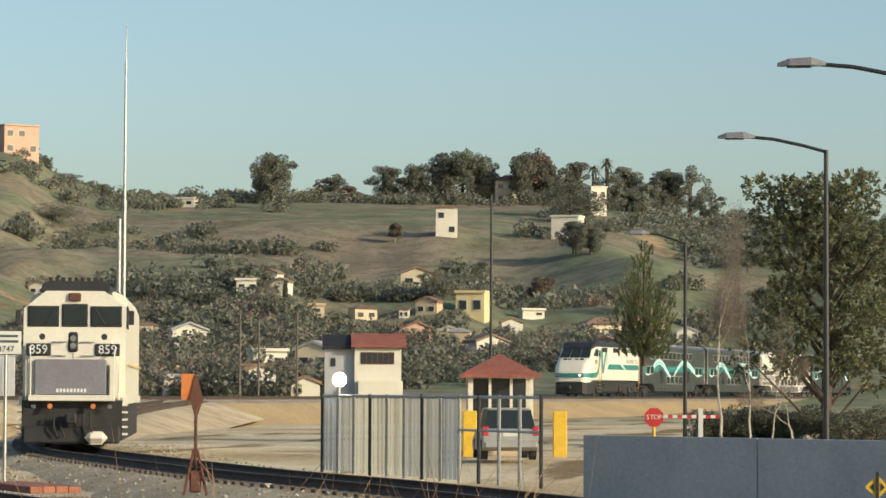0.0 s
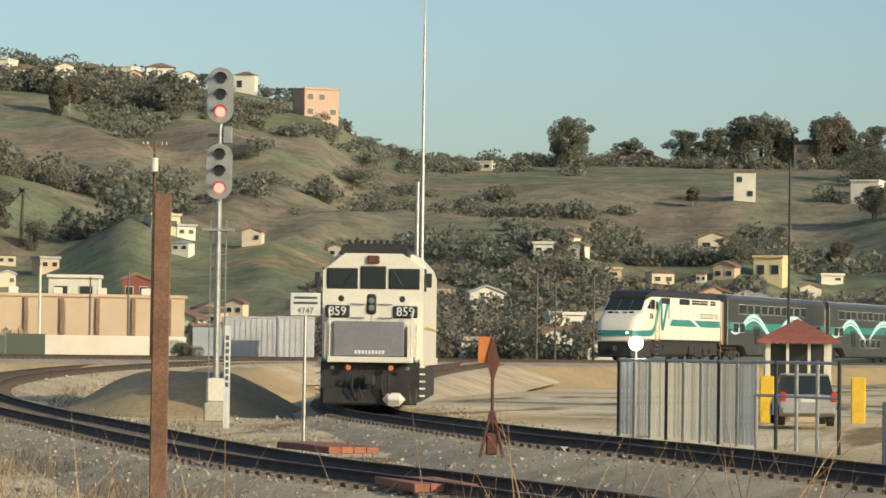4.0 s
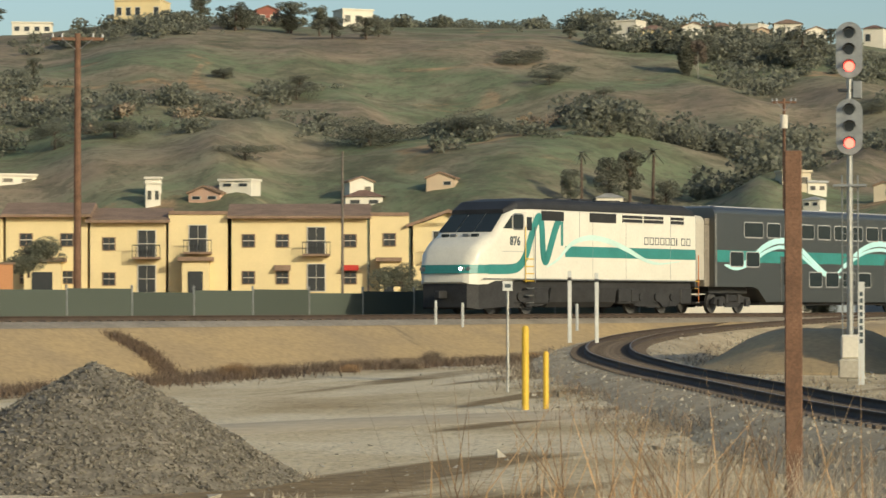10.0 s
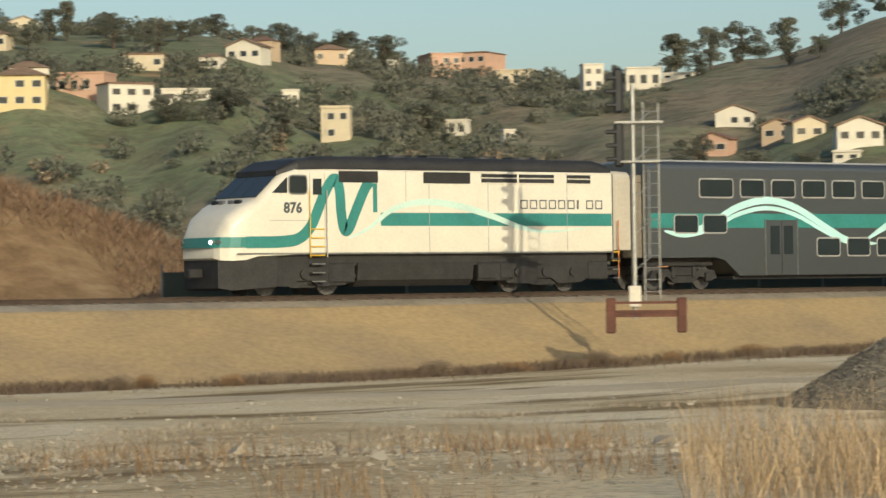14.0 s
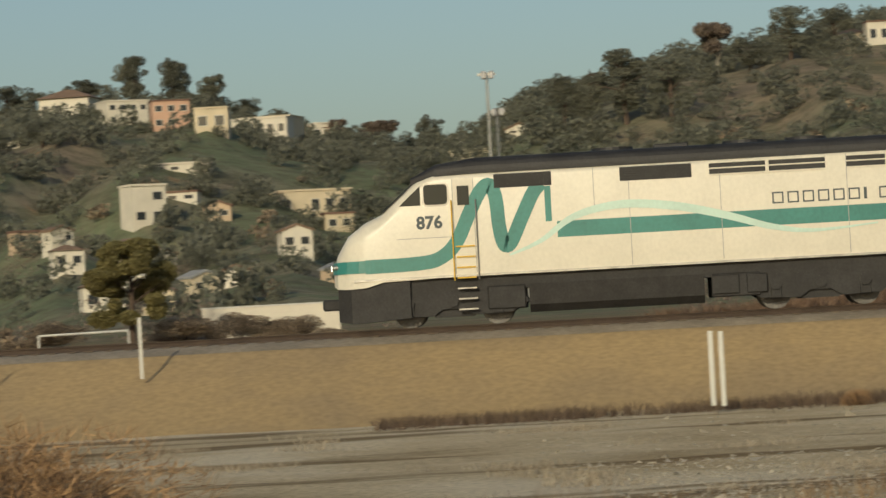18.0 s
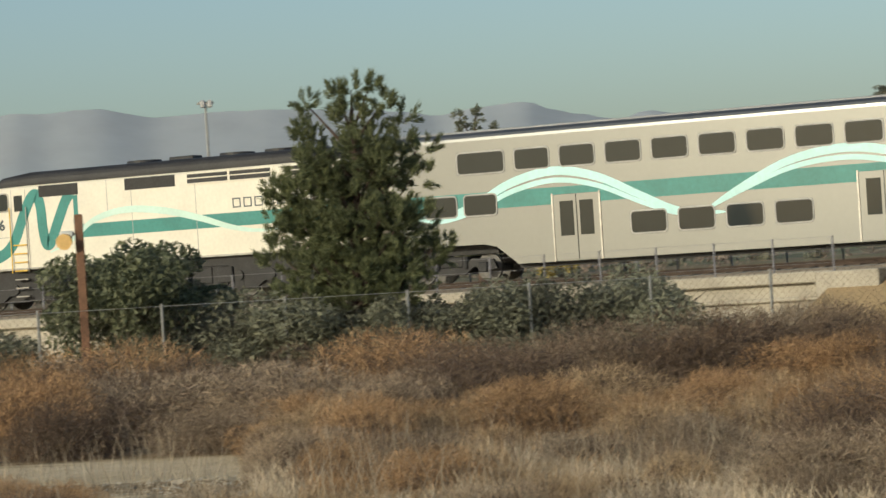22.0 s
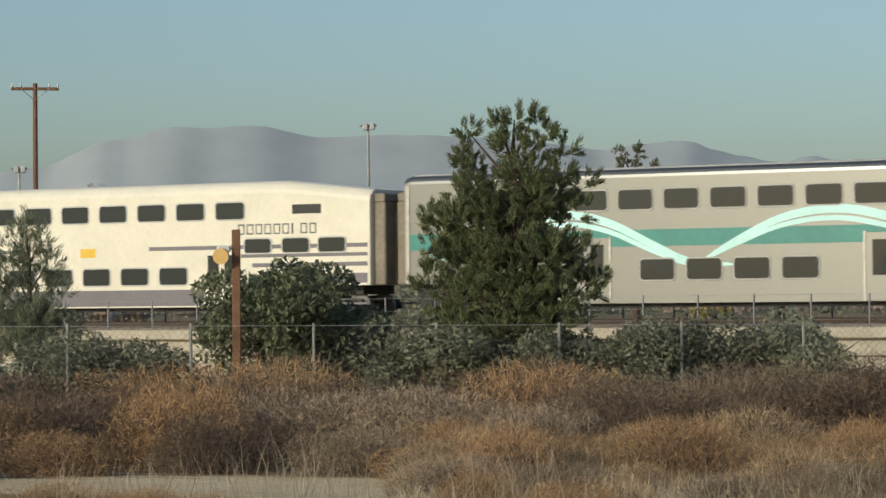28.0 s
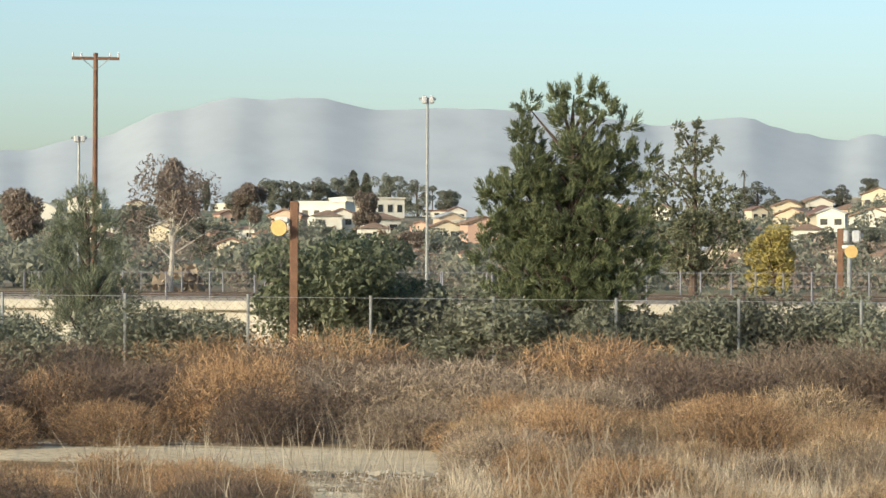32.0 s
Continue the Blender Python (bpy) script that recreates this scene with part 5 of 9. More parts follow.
hh(0.0, 0.0, -42.03, 3.46, 30, 26, W, "flat")
hh(0.0, 0.0, -42.97, 4.30, 60, 20, W, "flat")
hh(0.0, 0.0, -40.49, 4.16, 40, 22, W, "hip")
hh(0.0, 0.0, -26.10, 3.70, 130, 55, mat("brick_red_stucco", (0.34, 0.10, 0.06), 0.85, vary=0.2, scale=0.4, fine=6), "flat")
hh(0.0, 0.0, -30.66, 5.46, 90, 22, W, "flat")
hh(0.0, 0.0, -26.70, 2.18, 36, 16, W, "flat")
hh(0.0, 0.0, -14.06, 4.70, 50, 20, C, "hip")
hh(0.0, 0.0, -14.66, 4.68, 40, 40, W, "flat")
hh(0.0, 0.0, -3.92, 3.56, 56, 26, W, "hip")
hh(0.0, 0.0, -2.75, 3.58, 100, 34, W, "flat")
hh(0.0, 0.0, -0.58, 2.00, 66, 70, W, "flat")
hh(0.0, 0.0, -3.75, 1.97, 130, 48, C, "flat")
hh(0.0, 0.0, -1.10, 2.95, 130, 14, W, "flat")
hh(0.0, 0.0, -1.18, 2.41, 60, 16, W, "flat")
hh(0.0, 0.0, -6.84, 2.94, 60, 18, C, "flat")
hh(0.0, 0.0, -6.55, 3.64, 30, 14, W, "flat")
hh(0.0, 0.0, -7.74, 3.40, 50, 8, W, "gable")
hh(0.0, 0.0, 0.94, 4.10, 90, 40, W, "hip")
hh(0.0, 0.0, -0.27, 3.96, 76, 42, W, "flat")
hh(0.0, 0.0, -1.09, 3.81, 66, 50, P, "flat")
hh(0.0, 0.0, -1.84, 3.74, 60, 42, C, "flat")
hh(0.0, 0.0, -2.83, 3.58, 100, 36, C, "flat")
hh(0.0, 0.0, -4.03, 3.48, 50, 34, W, "flat")
hh(0.0, 0.0, 4.09, 4.13, 26, 28, W, "flat")
hh(0.0, 0.0, 6.84, 3.40, 56, 28, C, "hip")
hh(0.0, 0.0, 5.23, 3.36, 66, 22, W, "flat")
hh(0.0, 0.0, 4.65, 2.99, 70, 40, W, "flat")
hh(0.0, 0.0, 3.68, 2.95, 110, 44, W, "flat")
hh(0.0, 0.0, 7.55, 3.14, 130, 20, W, "flat")
hh(0.0, 0.0, 6.74, 3.14, 60, 22, C, "gable")
hh(0.0, 0.0, 7.94, 2.65, 66, 40, P, "gable")
hh(0.0, 0.0, 7.31, 2.45, 60, 58, C, "gable")
hh(0.0, 0.0, 5.85, 2.58, 80, 40, C, "flat")
hh(0.0, 0.0, 8.16, 1.39, 160, 26, W, "flat")
hh(0.0, 0.0, 2.03, 3.59, 40, 10, W, "flat")
hh(0.0, 0.0, 6.79, 3.38, 44, 30, C, "hip")
hh(0.0, 0.0, 7.66, 3.10, 66, 22, W, "flat")
hh(0.0, 0.0, 6.92, 3.03, 80, 30, W, "gable")
hh(0.0, 0.0, 9.04, 3.31, 50, 18, P, "gable")
hh(0.0, 0.0, 9.36, 3.38, 26, 12, W, "gable")
hh(0.0, 0.0, 25.53, 1.10, 84, 42, W, "flat")
hh(0.0, 0.0, 24.51, 1.28, 110, 34, W, "flat")
hh(0.0, 0.0, 23.15, 0.89, 60, 18, C, "gable")
hh(0.0, 0.0, 23.24, 1.30, 70, 10, W, "flat")
hh(0.0, 0.0, 16.66, 1.50, 56, 20, W, "gable")
hh(0.0, 0.0, 16.04, 1.46, 50, 22, W, "gable")
hh(0.0, 0.0, 15.17, 1.50, 70, 22, W, "flat")
hh(0.0, 0.0, 14.92, 1.46, 60, 26, C, "gable")
hh(0.0, 0.0, 16.57, 1.11, 70, 20, T, "gable")
hh(0.0, 0.0, 15.83, 1.13, 80, 18, C, "gable")
hh(0.0, 0.0, 15.03, 1.11, 80, 18, W, "gable")
hh(0.0, 0.0, 15.51, 1.29, 50, 16, T, "hip")
hh(0.0, 0.0, 27.37, 1.41, 60, 12, W, "flat")
hh(0.0, 0.0, 27.96, 1.13, 30, 10, W, "gable")

tt(15.3, 12.9, -76.86, 3.58, 92, "oak", 1.05)
tt(15.3, 12.9, -77.94, 3.88, 44, "oak", 1.5)
tt(15.3, 12.9, -79.08, 3.78, 62, "gum", 1.0)
tt(15.3, 12.9, -79.46, 3.73, 56, "oak", 1.2)
tt(15.3, 12.9, -80.00, 3.68, 70, "gum", 1.3)
tt(15.3, 12.9, -80.27, 3.60, 90, "gum", 1.4)
tt(15.3, 12.9, -80.81, 3.71, 86, "gum", 1.5)
tt(15.3, 12.9, -81.73, 3.79, 88, "bare", 1.4)
tt(15.3, 12.9, -82.01, 3.76, 80, "gum", 1.0)
tt(15.3, 12.9, -82.33, 3.74, 60, "oak", 1.3)
tt(15.3, 12.9, -82.55, 3.25, 72, "bush", 1.6)
tt(15.3, 12.9, -83.03, 3.85, 78, "palm", 1.0)
tt(15.3, 12.9, -83.25, 3.85, 92, "palm", 1.0)
tt(15.3, 12.9, -83.41, 3.58, 50, "oak", 1.4)
tt(15.3, 12.9, -83.74, 3.51, 62, "gum", 1.2)
tt(15.3, 12.9, -84.22, 3.44, 70, "gum", 1.2)
tt(15.3, 12.9, -84.55, 3.44, 72, "gum", 1.0)
tt(15.3, 12.9, -84.84, 3.42, 84, "palm", 1.2)
tt(15.3, 12.9, -85.25, 3.31, 50, "oak", 1.4)
tt(15.3, 12.9, -82.66, 2.61, 60, "oak", 1.0)
tt(15.3, 12.9, -82.93, 2.61, 54, "oak", 0.9)
tt(15.3, 12.9, -80.45, 3.79, 80, "palm", 1.0)
tt(15.3, 12.9, -80.67, 3.79, 82, "palm", 1.0)
tt(15.3, 12.9, -78.32, 3.70, 30, "bare", 2.0)
tt(15.3, 12.9, -72.55, 4.20, 26, "oak", 0.8)
tt(15.3, 12.9, -72.93, 3.94, 20, "bush", 1.6)
tt(15.3, 12.9, -73.57, 3.68, 26, "oak", 1.6)
tt(15.3, 12.9, -76.71, 1.76, 60, "gum", 1.0)
tt(15.3, 12.9, -77.46, 1.71, 40, "column", 1.2)
tt(15.3, 12.9, -77.09, 1.60, 46, "column", 1.2)
tt(15.3, 12.9, -79.95, 1.78, 50, "oak", 1.6)
tt(15.3, 12.9, -80.82, 1.89, 56, "gum", 1.2)
tt(15.3, 12.9, -82.01, 1.68, 50, "bare", 1.8)
tt(15.3, 12.9, -83.85, 1.64, 92, "pine", 1.0)
tt(15.3, 12.9, -79.19, 2.75, 36, "bare", 1.2)
tt(15.3, 12.9, -64.79, 5.11, 26, "oak", 1.6)
tt(15.3, 12.9, -65.44, 5.15, 34, "oak", 1.0)
tt(15.3, 12.9, -66.89, 5.15, 30, "oak", 1.6)
tt(15.3, 12.9, -67.61, 5.29, 28, "oak", 1.8)
tt(15.3, 12.9, -69.22, 4.67, 60, "oak", 1.6)
tt(15.3, 12.9, -69.76, 5.22, 30, "oak", 1.4)
tt(15.3, 12.9, -71.23, 4.93, 26, "oak", 1.6)
tt(15.3, 12.9, -71.01, 5.00, 22, "oak", 1.4)
tt(15.3, 12.9, -71.50, 4.81, 30, "oak", 1.4)
tt(15.3, 12.9, -72.54, 4.28, 22, "oak", 0.8)
tt(15.3, 12.9, -72.97, 3.94, 20, "bush", 1.8)
tt(15.3, 12.9, -73.63, 3.73, 20, "oak", 1.8)
tt(15.3, 12.9, -67.01, 4.37, 80, "column", 2.2)
tt(15.3, 12.9, -67.25, 4.30, 70, "bare", 0.6)
tt(15.3, 12.9, -67.33, 4.64, 50, "oak", 1.6)
tt(15.3, 12.9, -68.85, 4.56, 50, "oak", 1.8)
tt(15.3, 12.9, -65.02, 1.77, 110, "palm", 1.2)
tt(15.3, 12.9, -65.56, 1.77, 95, "oak", 0.8)
tt(15.3, 12.9, -65.94, 1.78, 100, "gum", 1.0)
tt(15.3, 12.9, -66.37, 1.83, 112, "palm", 1.4)
tt(15.3, 12.9, -64.80, 1.83, 70, "oak", 0.9)
tt(15.3, 12.9, -66.64, 1.78, 60, "oak", 1.2)
tt(15.3, 12.9, -64.47, 4.37, 30, "bush", 2.2)
tt(15.3, 12.9, -59.60, 3.96, 40, "oak", 1.6)
tt(15.3, 12.9, -63.82, 4.63, 30, "bush", 2.6)
tt(15.3, 12.9, -58.15, 4.28, 24, "bush", 1.4)
tt(15.3, 12.9, -60.89, 5.10, 44, "oak", 1.6)
tt(15.3, 12.9, -60.24, 5.14, 40, "oak", 1.6)
tt(15.3, 12.9, -59.38, 5.22, 40, "gum", 1.6)
tt(15.3, 12.9, -58.52, 5.28, 40, "oak", 1.8)
tt(15.3, 12.9, -65.44, 3.88, 26, "bush", 1.4)
tt(15.3, 12.9, -65.55, 3.18, 36, "oak", 1.0)
tt(15.3, 12.9, -72.65, 3.18, 44, "bush", 2.2)
tt(15.3, 12.9, -70.52, 3.45, 30, "bush", 1.6)
tt(15.3, 12.9, -54.95, 3.01, 54, "bush", 1.2)
tt(15.3, 12.9, -56.09, 3.22, 36, "bush", 2.4)
tt(15.3, 12.9, -59.56, 3.92, 44, "bush", 1.4)
tt(15.3, 12.9, -64.40, 4.21, 34, "bush", 1.6)
tt(15.3, 12.9, -63.76, 4.62, 24, "bush", 2.4)
tt(15.3, 12.9, -58.15, 4.25, 26, "bush", 1.2)
tt(15.3, 12.9, -58.58, 2.63, 36, "bush", 2.2)
tt(15.3, 12.9, -60.96, 3.05, 60, "bush", 2.4)
tt(15.3, 12.9, -62.90, 3.14, 50, "bush", 2.2)
tt(15.3, 12.9, -49.74, 2.08, 70, "oak", 1.5)
tt(15.3, 12.9, -50.91, 1.76, 80, "oak", 1.3)
tt(15.3, 12.9, -51.98, 1.76, 70, "oak", 1.2)
tt(15.3, 12.9, -50.70, 5.04, 70, "oak", 1.6)
tt(15.3, 12.9, -51.55, 4.88, 70, "gum", 1.4)
tt(15.3, 12.9, -52.63, 5.10, 64, "oak", 1.6)
tt(15.3, 12.9, -53.60, 5.11, 60, "oak", 1.7)
tt(15.3, 12.9, -49.42, 4.97, 80, "gum", 1.4)
tt(15.3, 12.9, -57.72, 5.44, 50, "gum", 1.5)
tt(15.3, 12.9, -58.37, 5.27, 52, "oak", 1.6)
tt(15.3, 12.9, -59.45, 5.21, 60, "oak", 1.6)
tt(15.3, 12.9, -59.99, 5.16, 56, "gum", 1.2)
tt(15.3, 12.9, -61.13, 5.15, 40, "oak", 1.4)
tt(15.3, 12.9, -51.34, 1.60, 50, "palm", 1.4)
tt(0.5, 0.4, -43.10, 4.76, 60, "oak", 1.3)
tt(0.5, 0.4, -42.62, 4.70, 40, "oak", 1.6)
tt(0.5, 0.4, -50.10, 4.02, 80, "oak", 1.1)
tt(0.5, 0.4, -49.83, 3.91, 40, "oak", 1.5)
tt(0.5, 0.4, -50.59, 4.14, 30, "gum", 1.6)
tt(0.5, 0.4, -51.56, 4.06, 46, "oak", 1.2)
tt(0.5, 0.4, -52.16, 4.22, 42, "oak", 1.4)
tt(0.5, 0.4, -48.26, 3.91, 40, "gum", 0.8)
tt(0.5, 0.4, -54.41, 4.15, 40, "oak", 1.0)
tt(0.5, 0.4, -43.90, 4.12, 40, "oak", 1.8)
tt(0.5, 0.4, -45.61, 4.29, 30, "oak", 1.4)
tt(0.5, 0.4, -47.01, 3.91, 30, "oak", 2.2)
tt(0.5, 0.4, -49.28, 3.91, 36, "oak", 1.6)
tt(0.5, 0.4, -51.02, 4.23, 26, "bush", 2.2)
tt(0.0, 0.0, -40.60, 5.01, 44, "oak", 1.4)
tt(0.0, 0.0, -43.08, 4.77, 52, "oak", 1.2)
tt(0.0, 0.0, -41.35, 4.74, 40, "oak", 1.9)
tt(0.0, 0.0, -37.80, 4.70, 75, "gum", 0.9)
tt(0.0, 0.0, -38.55, 4.75, 50, "oak", 1.3)
tt(0.0, 0.0, -39.30, 4.70, 44, "oak", 1.4)
tt(0.0, 0.0, -39.95, 4.69, 40, "oak", 1.8)
tt(0.0, 0.0, -42.32, 4.62, 50, "oak", 1.6)
tt(0.0, 0.0, -43.94, 4.49, 40, "oak", 1.8)
tt(0.0, 0.0, -37.06, 4.54, 50, "oak", 1.4)
tt(0.0, 0.0, -34.97, 4.36, 70, "oak", 1.4)
tt(0.0, 0.0, -34.10, 4.17, 60, "oak", 1.6)
tt(0.0, 0.0, -33.25, 4.52, 70, "gum", 1.3)
tt(0.0, 0.0, -32.17, 4.65, 70, "oak", 1.4)
tt(0.0, 0.0, -30.25, 4.81, 70, "gum", 1.3)
tt(0.0, 0.0, -29.38, 4.46, 60, "oak", 1.6)
tt(0.0, 0.0, -31.10, 4.79, 60, "oak", 1.4)
tt(0.0, 0.0, -36.50, 4.63, 66, "gum", 1.2)
tt(0.0, 0.0, -37.47, 4.71, 60, "oak", 1.3)
tt(0.0, 0.0, -38.66, 4.56, 60, "oak", 1.6)
tt(0.0, 0.0, -39.53, 4.52, 60, "oak", 1.4)
tt(0.0, 0.0, -41.90, 4.49, 60, "oak", 1.5)
tt(0.0, 0.0, -43.83, 4.35, 66, "oak", 1.6)
tt(0.0, 0.0, -35.57, 3.04, 60, "oak", 1.8)
tt(0.0, 0.0, -34.94, 3.44, 50, "oak", 1.6)
tt(0.0, 0.0, -40.78, 3.08, 60, "oak", 2.0)
tt(0.0, 0.0, -39.69, 3.01, 50, "oak", 1.8)
tt(0.0, 0.0, -41.84, 2.71, 60, "oak", 1.8)
tt(0.0, 0.0, -44.53, 2.82, 70, "oak", 1.8)
tt(0.0, 0.0, -35.19, 4.88, 60, "oak", 1.1)
tt(0.0, 0.0, -36.28, 4.91, 56, "oak", 1.4)
tt(0.0, 0.0, -29.12, 4.34, 80, "gum", 1.2)
tt(0.0, 0.0, -28.17, 5.21, 80, "oak", 1.3)
tt(0.0, 0.0, -0.32, 4.50, 92, "gum", 1.0)
tt(0.0, 0.0, -1.13, 4.46, 90, "gum", 0.9)
tt(0.0, 0.0, -1.82, 4.39, 70, "gum", 1.0)
tt(0.0, 0.0, 0.54, 4.45, 50, "oak", 1.7)
tt(0.0, 0.0, 1.50, 4.38, 44, "oak", 1.8)
tt(0.0, 0.0, -2.45, 4.04, 30, "oak", 2.0)
tt(0.0, 0.0, -4.18, 3.95, 26, "oak", 2.0)
tt(0.0, 0.0, -4.93, 3.80, 40, "bare", 2.2)
tt(0.0, 0.0, -5.96, 3.64, 54, "oak", 1.1)
tt(0.0, 0.0, -7.96, 3.53, 40, "oak", 2.0)
tt(0.0, 0.0, -8.61, 3.44, 100, "gum", 1.0)
tt(0.0, 0.0, -9.15, 3.41, 110, "gum", 1.1)
tt(0.0, 0.0, -9.80, 3.43, 140, "gum", 1.2)
tt(0.0, 0.0, -10.66, 3.48, 120, "oak", 1.2)
tt(0.0, 0.0, -11.57, 4.34, 86, "bare", 1.2)
tt(0.0, 0.0, -12.98, 4.47, 100, "oak", 1.2)
tt(0.0, 0.0, -13.84, 4.63, 80, "oak", 1.3)
tt(0.0, 0.0, -12.22, 4.36, 60, "oak", 1.8)
tt(0.0, 0.0, -0.41, 4.58, 96, "gum", 1.0)
tt(0.0, 0.0, -1.27, 4.59, 84, "gum", 0.9)
tt(0.0, 0.0, -1.94, 4.40, 76, "gum", 1.0)
tt(0.0, 0.0, 0.41, 4.60, 46, "oak", 1.8)
tt(0.0, 0.0, 2.00, 4.26, 70, "oak", 1.7)
tt(0.0, 0.0, 2.88, 3.97, 80, "oak", 1.4)
tt(0.0, 0.0, 3.75, 3.90, 76, "oak", 1.4)
tt(0.0, 0.0, 4.51, 3.82, 56, "oak", 1.5)
tt(0.0, 0.0, 7.36, 3.83, 44, "palm", 2.0)
tt(0.0, 0.0, 7.85, 3.58, 42, "oak", 1.6)
tt(0.0, 0.0, 6.56, 3.64, 34, "oak", 1.6)
tt(0.0, 0.0, 8.60, 3.45, 40, "gum", 1.2)
tt(0.0, 0.0, 5.98, 3.51, 50, "column", 1.4)
tt(0.0, 0.0, -2.54, 3.94, 44, "oak", 1.5)
tt(0.0, 0.0, -3.40, 3.79, 36, "oak", 1.7)
tt(0.0, 0.0, -4.21, 3.75, 42, "bare", 1.6)
tt(0.0, 0.0, -5.12, 3.59, 44, "bare", 2.2)
tt(0.0, 0.0, -6.03, 3.55, 60, "oak", 1.0)
tt(0.0, 0.0, 2.25, 3.40, 50, "oak", 2.0)
tt(0.0, 0.0, 1.38, 3.58, 50, "oak", 2.0)
tt(0.0, 0.0, 5.42, 2.67, 60, "oak", 1.6)
tt(0.0, 0.0, 6.41, 2.28, 60, "oak", 2.0)
tt(0.0, 0.0, 10.52, 3.02, 52, "oak", 1.6)
tt(0.0, 0.0, 11.11, 2.93, 30, "oak", 1.2)
tt(0.0, 0.0, 8.99, 3.23, 62, "column", 1.8)
tt(0.0, 0.0, 9.48, 3.20, 60, "column", 1.0)
tt(0.0, 0.0, 7.76, 3.23, 72, "oak", 1.0)
tt(0.0, 0.0, 7.35, 3.25, 96, "palm", 1.0)
tt(0.0, 0.0, 7.22, 3.35, 54, "oak", 1.2)
tt(0.0, 0.0, 6.52, 3.41, 54, "oak", 0.9)
tt(0.0, 0.0, 8.20, 3.09, 40, "column", 1.2)
tt(0.0, 0.0, 9.76, 3.08, 44, "bare", 1.0)
tt(0.0, 0.0, 27.75, 1.43, 58, "column", 1.6)
tt(0.0, 0.0, 26.51, 1.71, 54, "column", 1.4)
tt(0.0, 0.0, 26.21, 1.71, 60, "palm", 1.0)
tt(0.0, 0.0, 25.70, 1.64, 66, "oak", 1.3)
tt(0.0, 0.0, 25.32, 1.61, 44, "oak", 1.0)
tt(0.0, 0.0, 24.83, 1.66, 56, "oak", 1.0)
tt(0.0, 0.0, 24.51, 1.64, 40, "palm", 1.4)
tt(0.0, 0.0, 24.07, 1.54, 34, "palm", 1.4)
tt(0.0, 0.0, 23.10, 1.46, 50, "oak", 1.2)
tt(0.0, 0.0, 27.15, 1.49, 36, "oak", 2.2)
tt(0.0, 0.0, 23.42, 1.51, 54, "palm", 0.8)
tt(0.0, 0.0, 28.44, 0.56, 160, "bare", 0.7)
tt(0.0, 0.0, 26.93, 0.68, 110, "bare", 0.8)
tt(0.0, 0.0, 24.67, 0.80, 90, "bare", 0.9)
tt(0.0, 0.0, 31.22, 0.33, 130, "bare", 0.9)
tt(0.0, 0.0, 17.22, 1.31, 66, "oak", 1.4)
tt(0.0, 0.0, 17.48, 1.37, 90, "palm", 0.8)
tt(0.0, 0.0, 16.36, 1.69, 30, "oak", 1.4)
tt(0.0, 0.0, 15.59, 1.71, 36, "oak", 1.0)
tt(0.0, 0.0, 15.03, 1.69, 44, "oak", 1.4)
tt(0.0, 0.0, 16.78, 0.40, 60, "oak", 1.5)
tt(0.0, 0.0, 16.04, 0.40, 66, "oak", 1.6)
tt(0.0, 0.0, 15.08, 0.41, 70, "oak", 1.6)
tt(0.0, 0.0, 28.98, 0.67, 80, "oak", 1.4)
tt(0.0, 0.0, 27.80, 0.46, 80, "oak", 1.8)
tt(0.0, 0.0, 25.64, 0.47, 60, "oak", 2.0)
tt(0.0, 0.0, 23.91, 0.37, 60, "bare", 1.6)
tt(0.0, 0.0, 18.07, 0.61, 90, "oak", 1.5)


def cover(az, r, x, y):
    """How thickly trees stand there, by the lie of the slopes."""
    n = noise.fractal((x * 0.011, y * 0.011, 3.0), 0.8, 2.0, 3)
    if az < -72:
        return (0.75 if r < 430 else 0.30) + n * 0.9
    if az < -47:
        return (0.5 if r < 330 else 0.16) + n * 0.95
    if az < -30:
        return (0.7 if r > 520 else 0.45) + n * 0.9
    if az < -12:
        return 0.66 + n * 0.7
    if az < 10:
        return (0.48 if r < 480 else 0.78) + n * 0.5
    return (0.62 if r < 620 else 0.3) + n * 0.6


def groves(name, label, count, size, r0, r1, a0, a1, seed, leaf, tall, clump, fine=0.2):
    """Massed trees past counting, one object: each a few lobes of small leaves."""
    rng = np.random.default_rng(seed)
    V, made = [], 0
    while made < count:
        az = rng.uniform(a0, a1)
        r = math.sqrt(rng.uniform(r0 * r0, r1 * r1))
        x, y = EYE.x - r * math.sin(radians(az)), EYE.y + r * math.cos(radians(az))
        if along(x, y)[1] > -26 or cover(az, r, x, y) < rng.uniform(0.3, 0.75):
            continue
        z = land(x, y)
        s = size * rng.uniform(0.55, 1.4)
        t = tall * rng.uniform(0.7, 1.3)
        lobes = [(x, y, z + s * t * 0.5, s * 0.8, s * 0.8, s * t * 0.5), (x + s * rng.uniform(-0.8, 0.8), y + s * rng.uniform(-0.8, 0.8), z + s * t * rng.uniform(0.3, 0.8), s * 0.6, s * 0.6, s * 0.45), (x + s * rng.uniform(-0.9, 0.9), y + s * rng.uniform(-0.9, 0.9), z + s * 0.35, s * 0.65, s * 0.65, s * 0.4)]
        V.append(quads(blob_points(lobes, clump, rng, 0.7), s * fine, rng, 1.3)[0])
        made += 1
    v = np.concatenate(V)
    tagged(new(name, mesh_of(name, v, np.arange(len(v)).reshape(-1, 3), leaf)), label, "trees", kind="stuff")


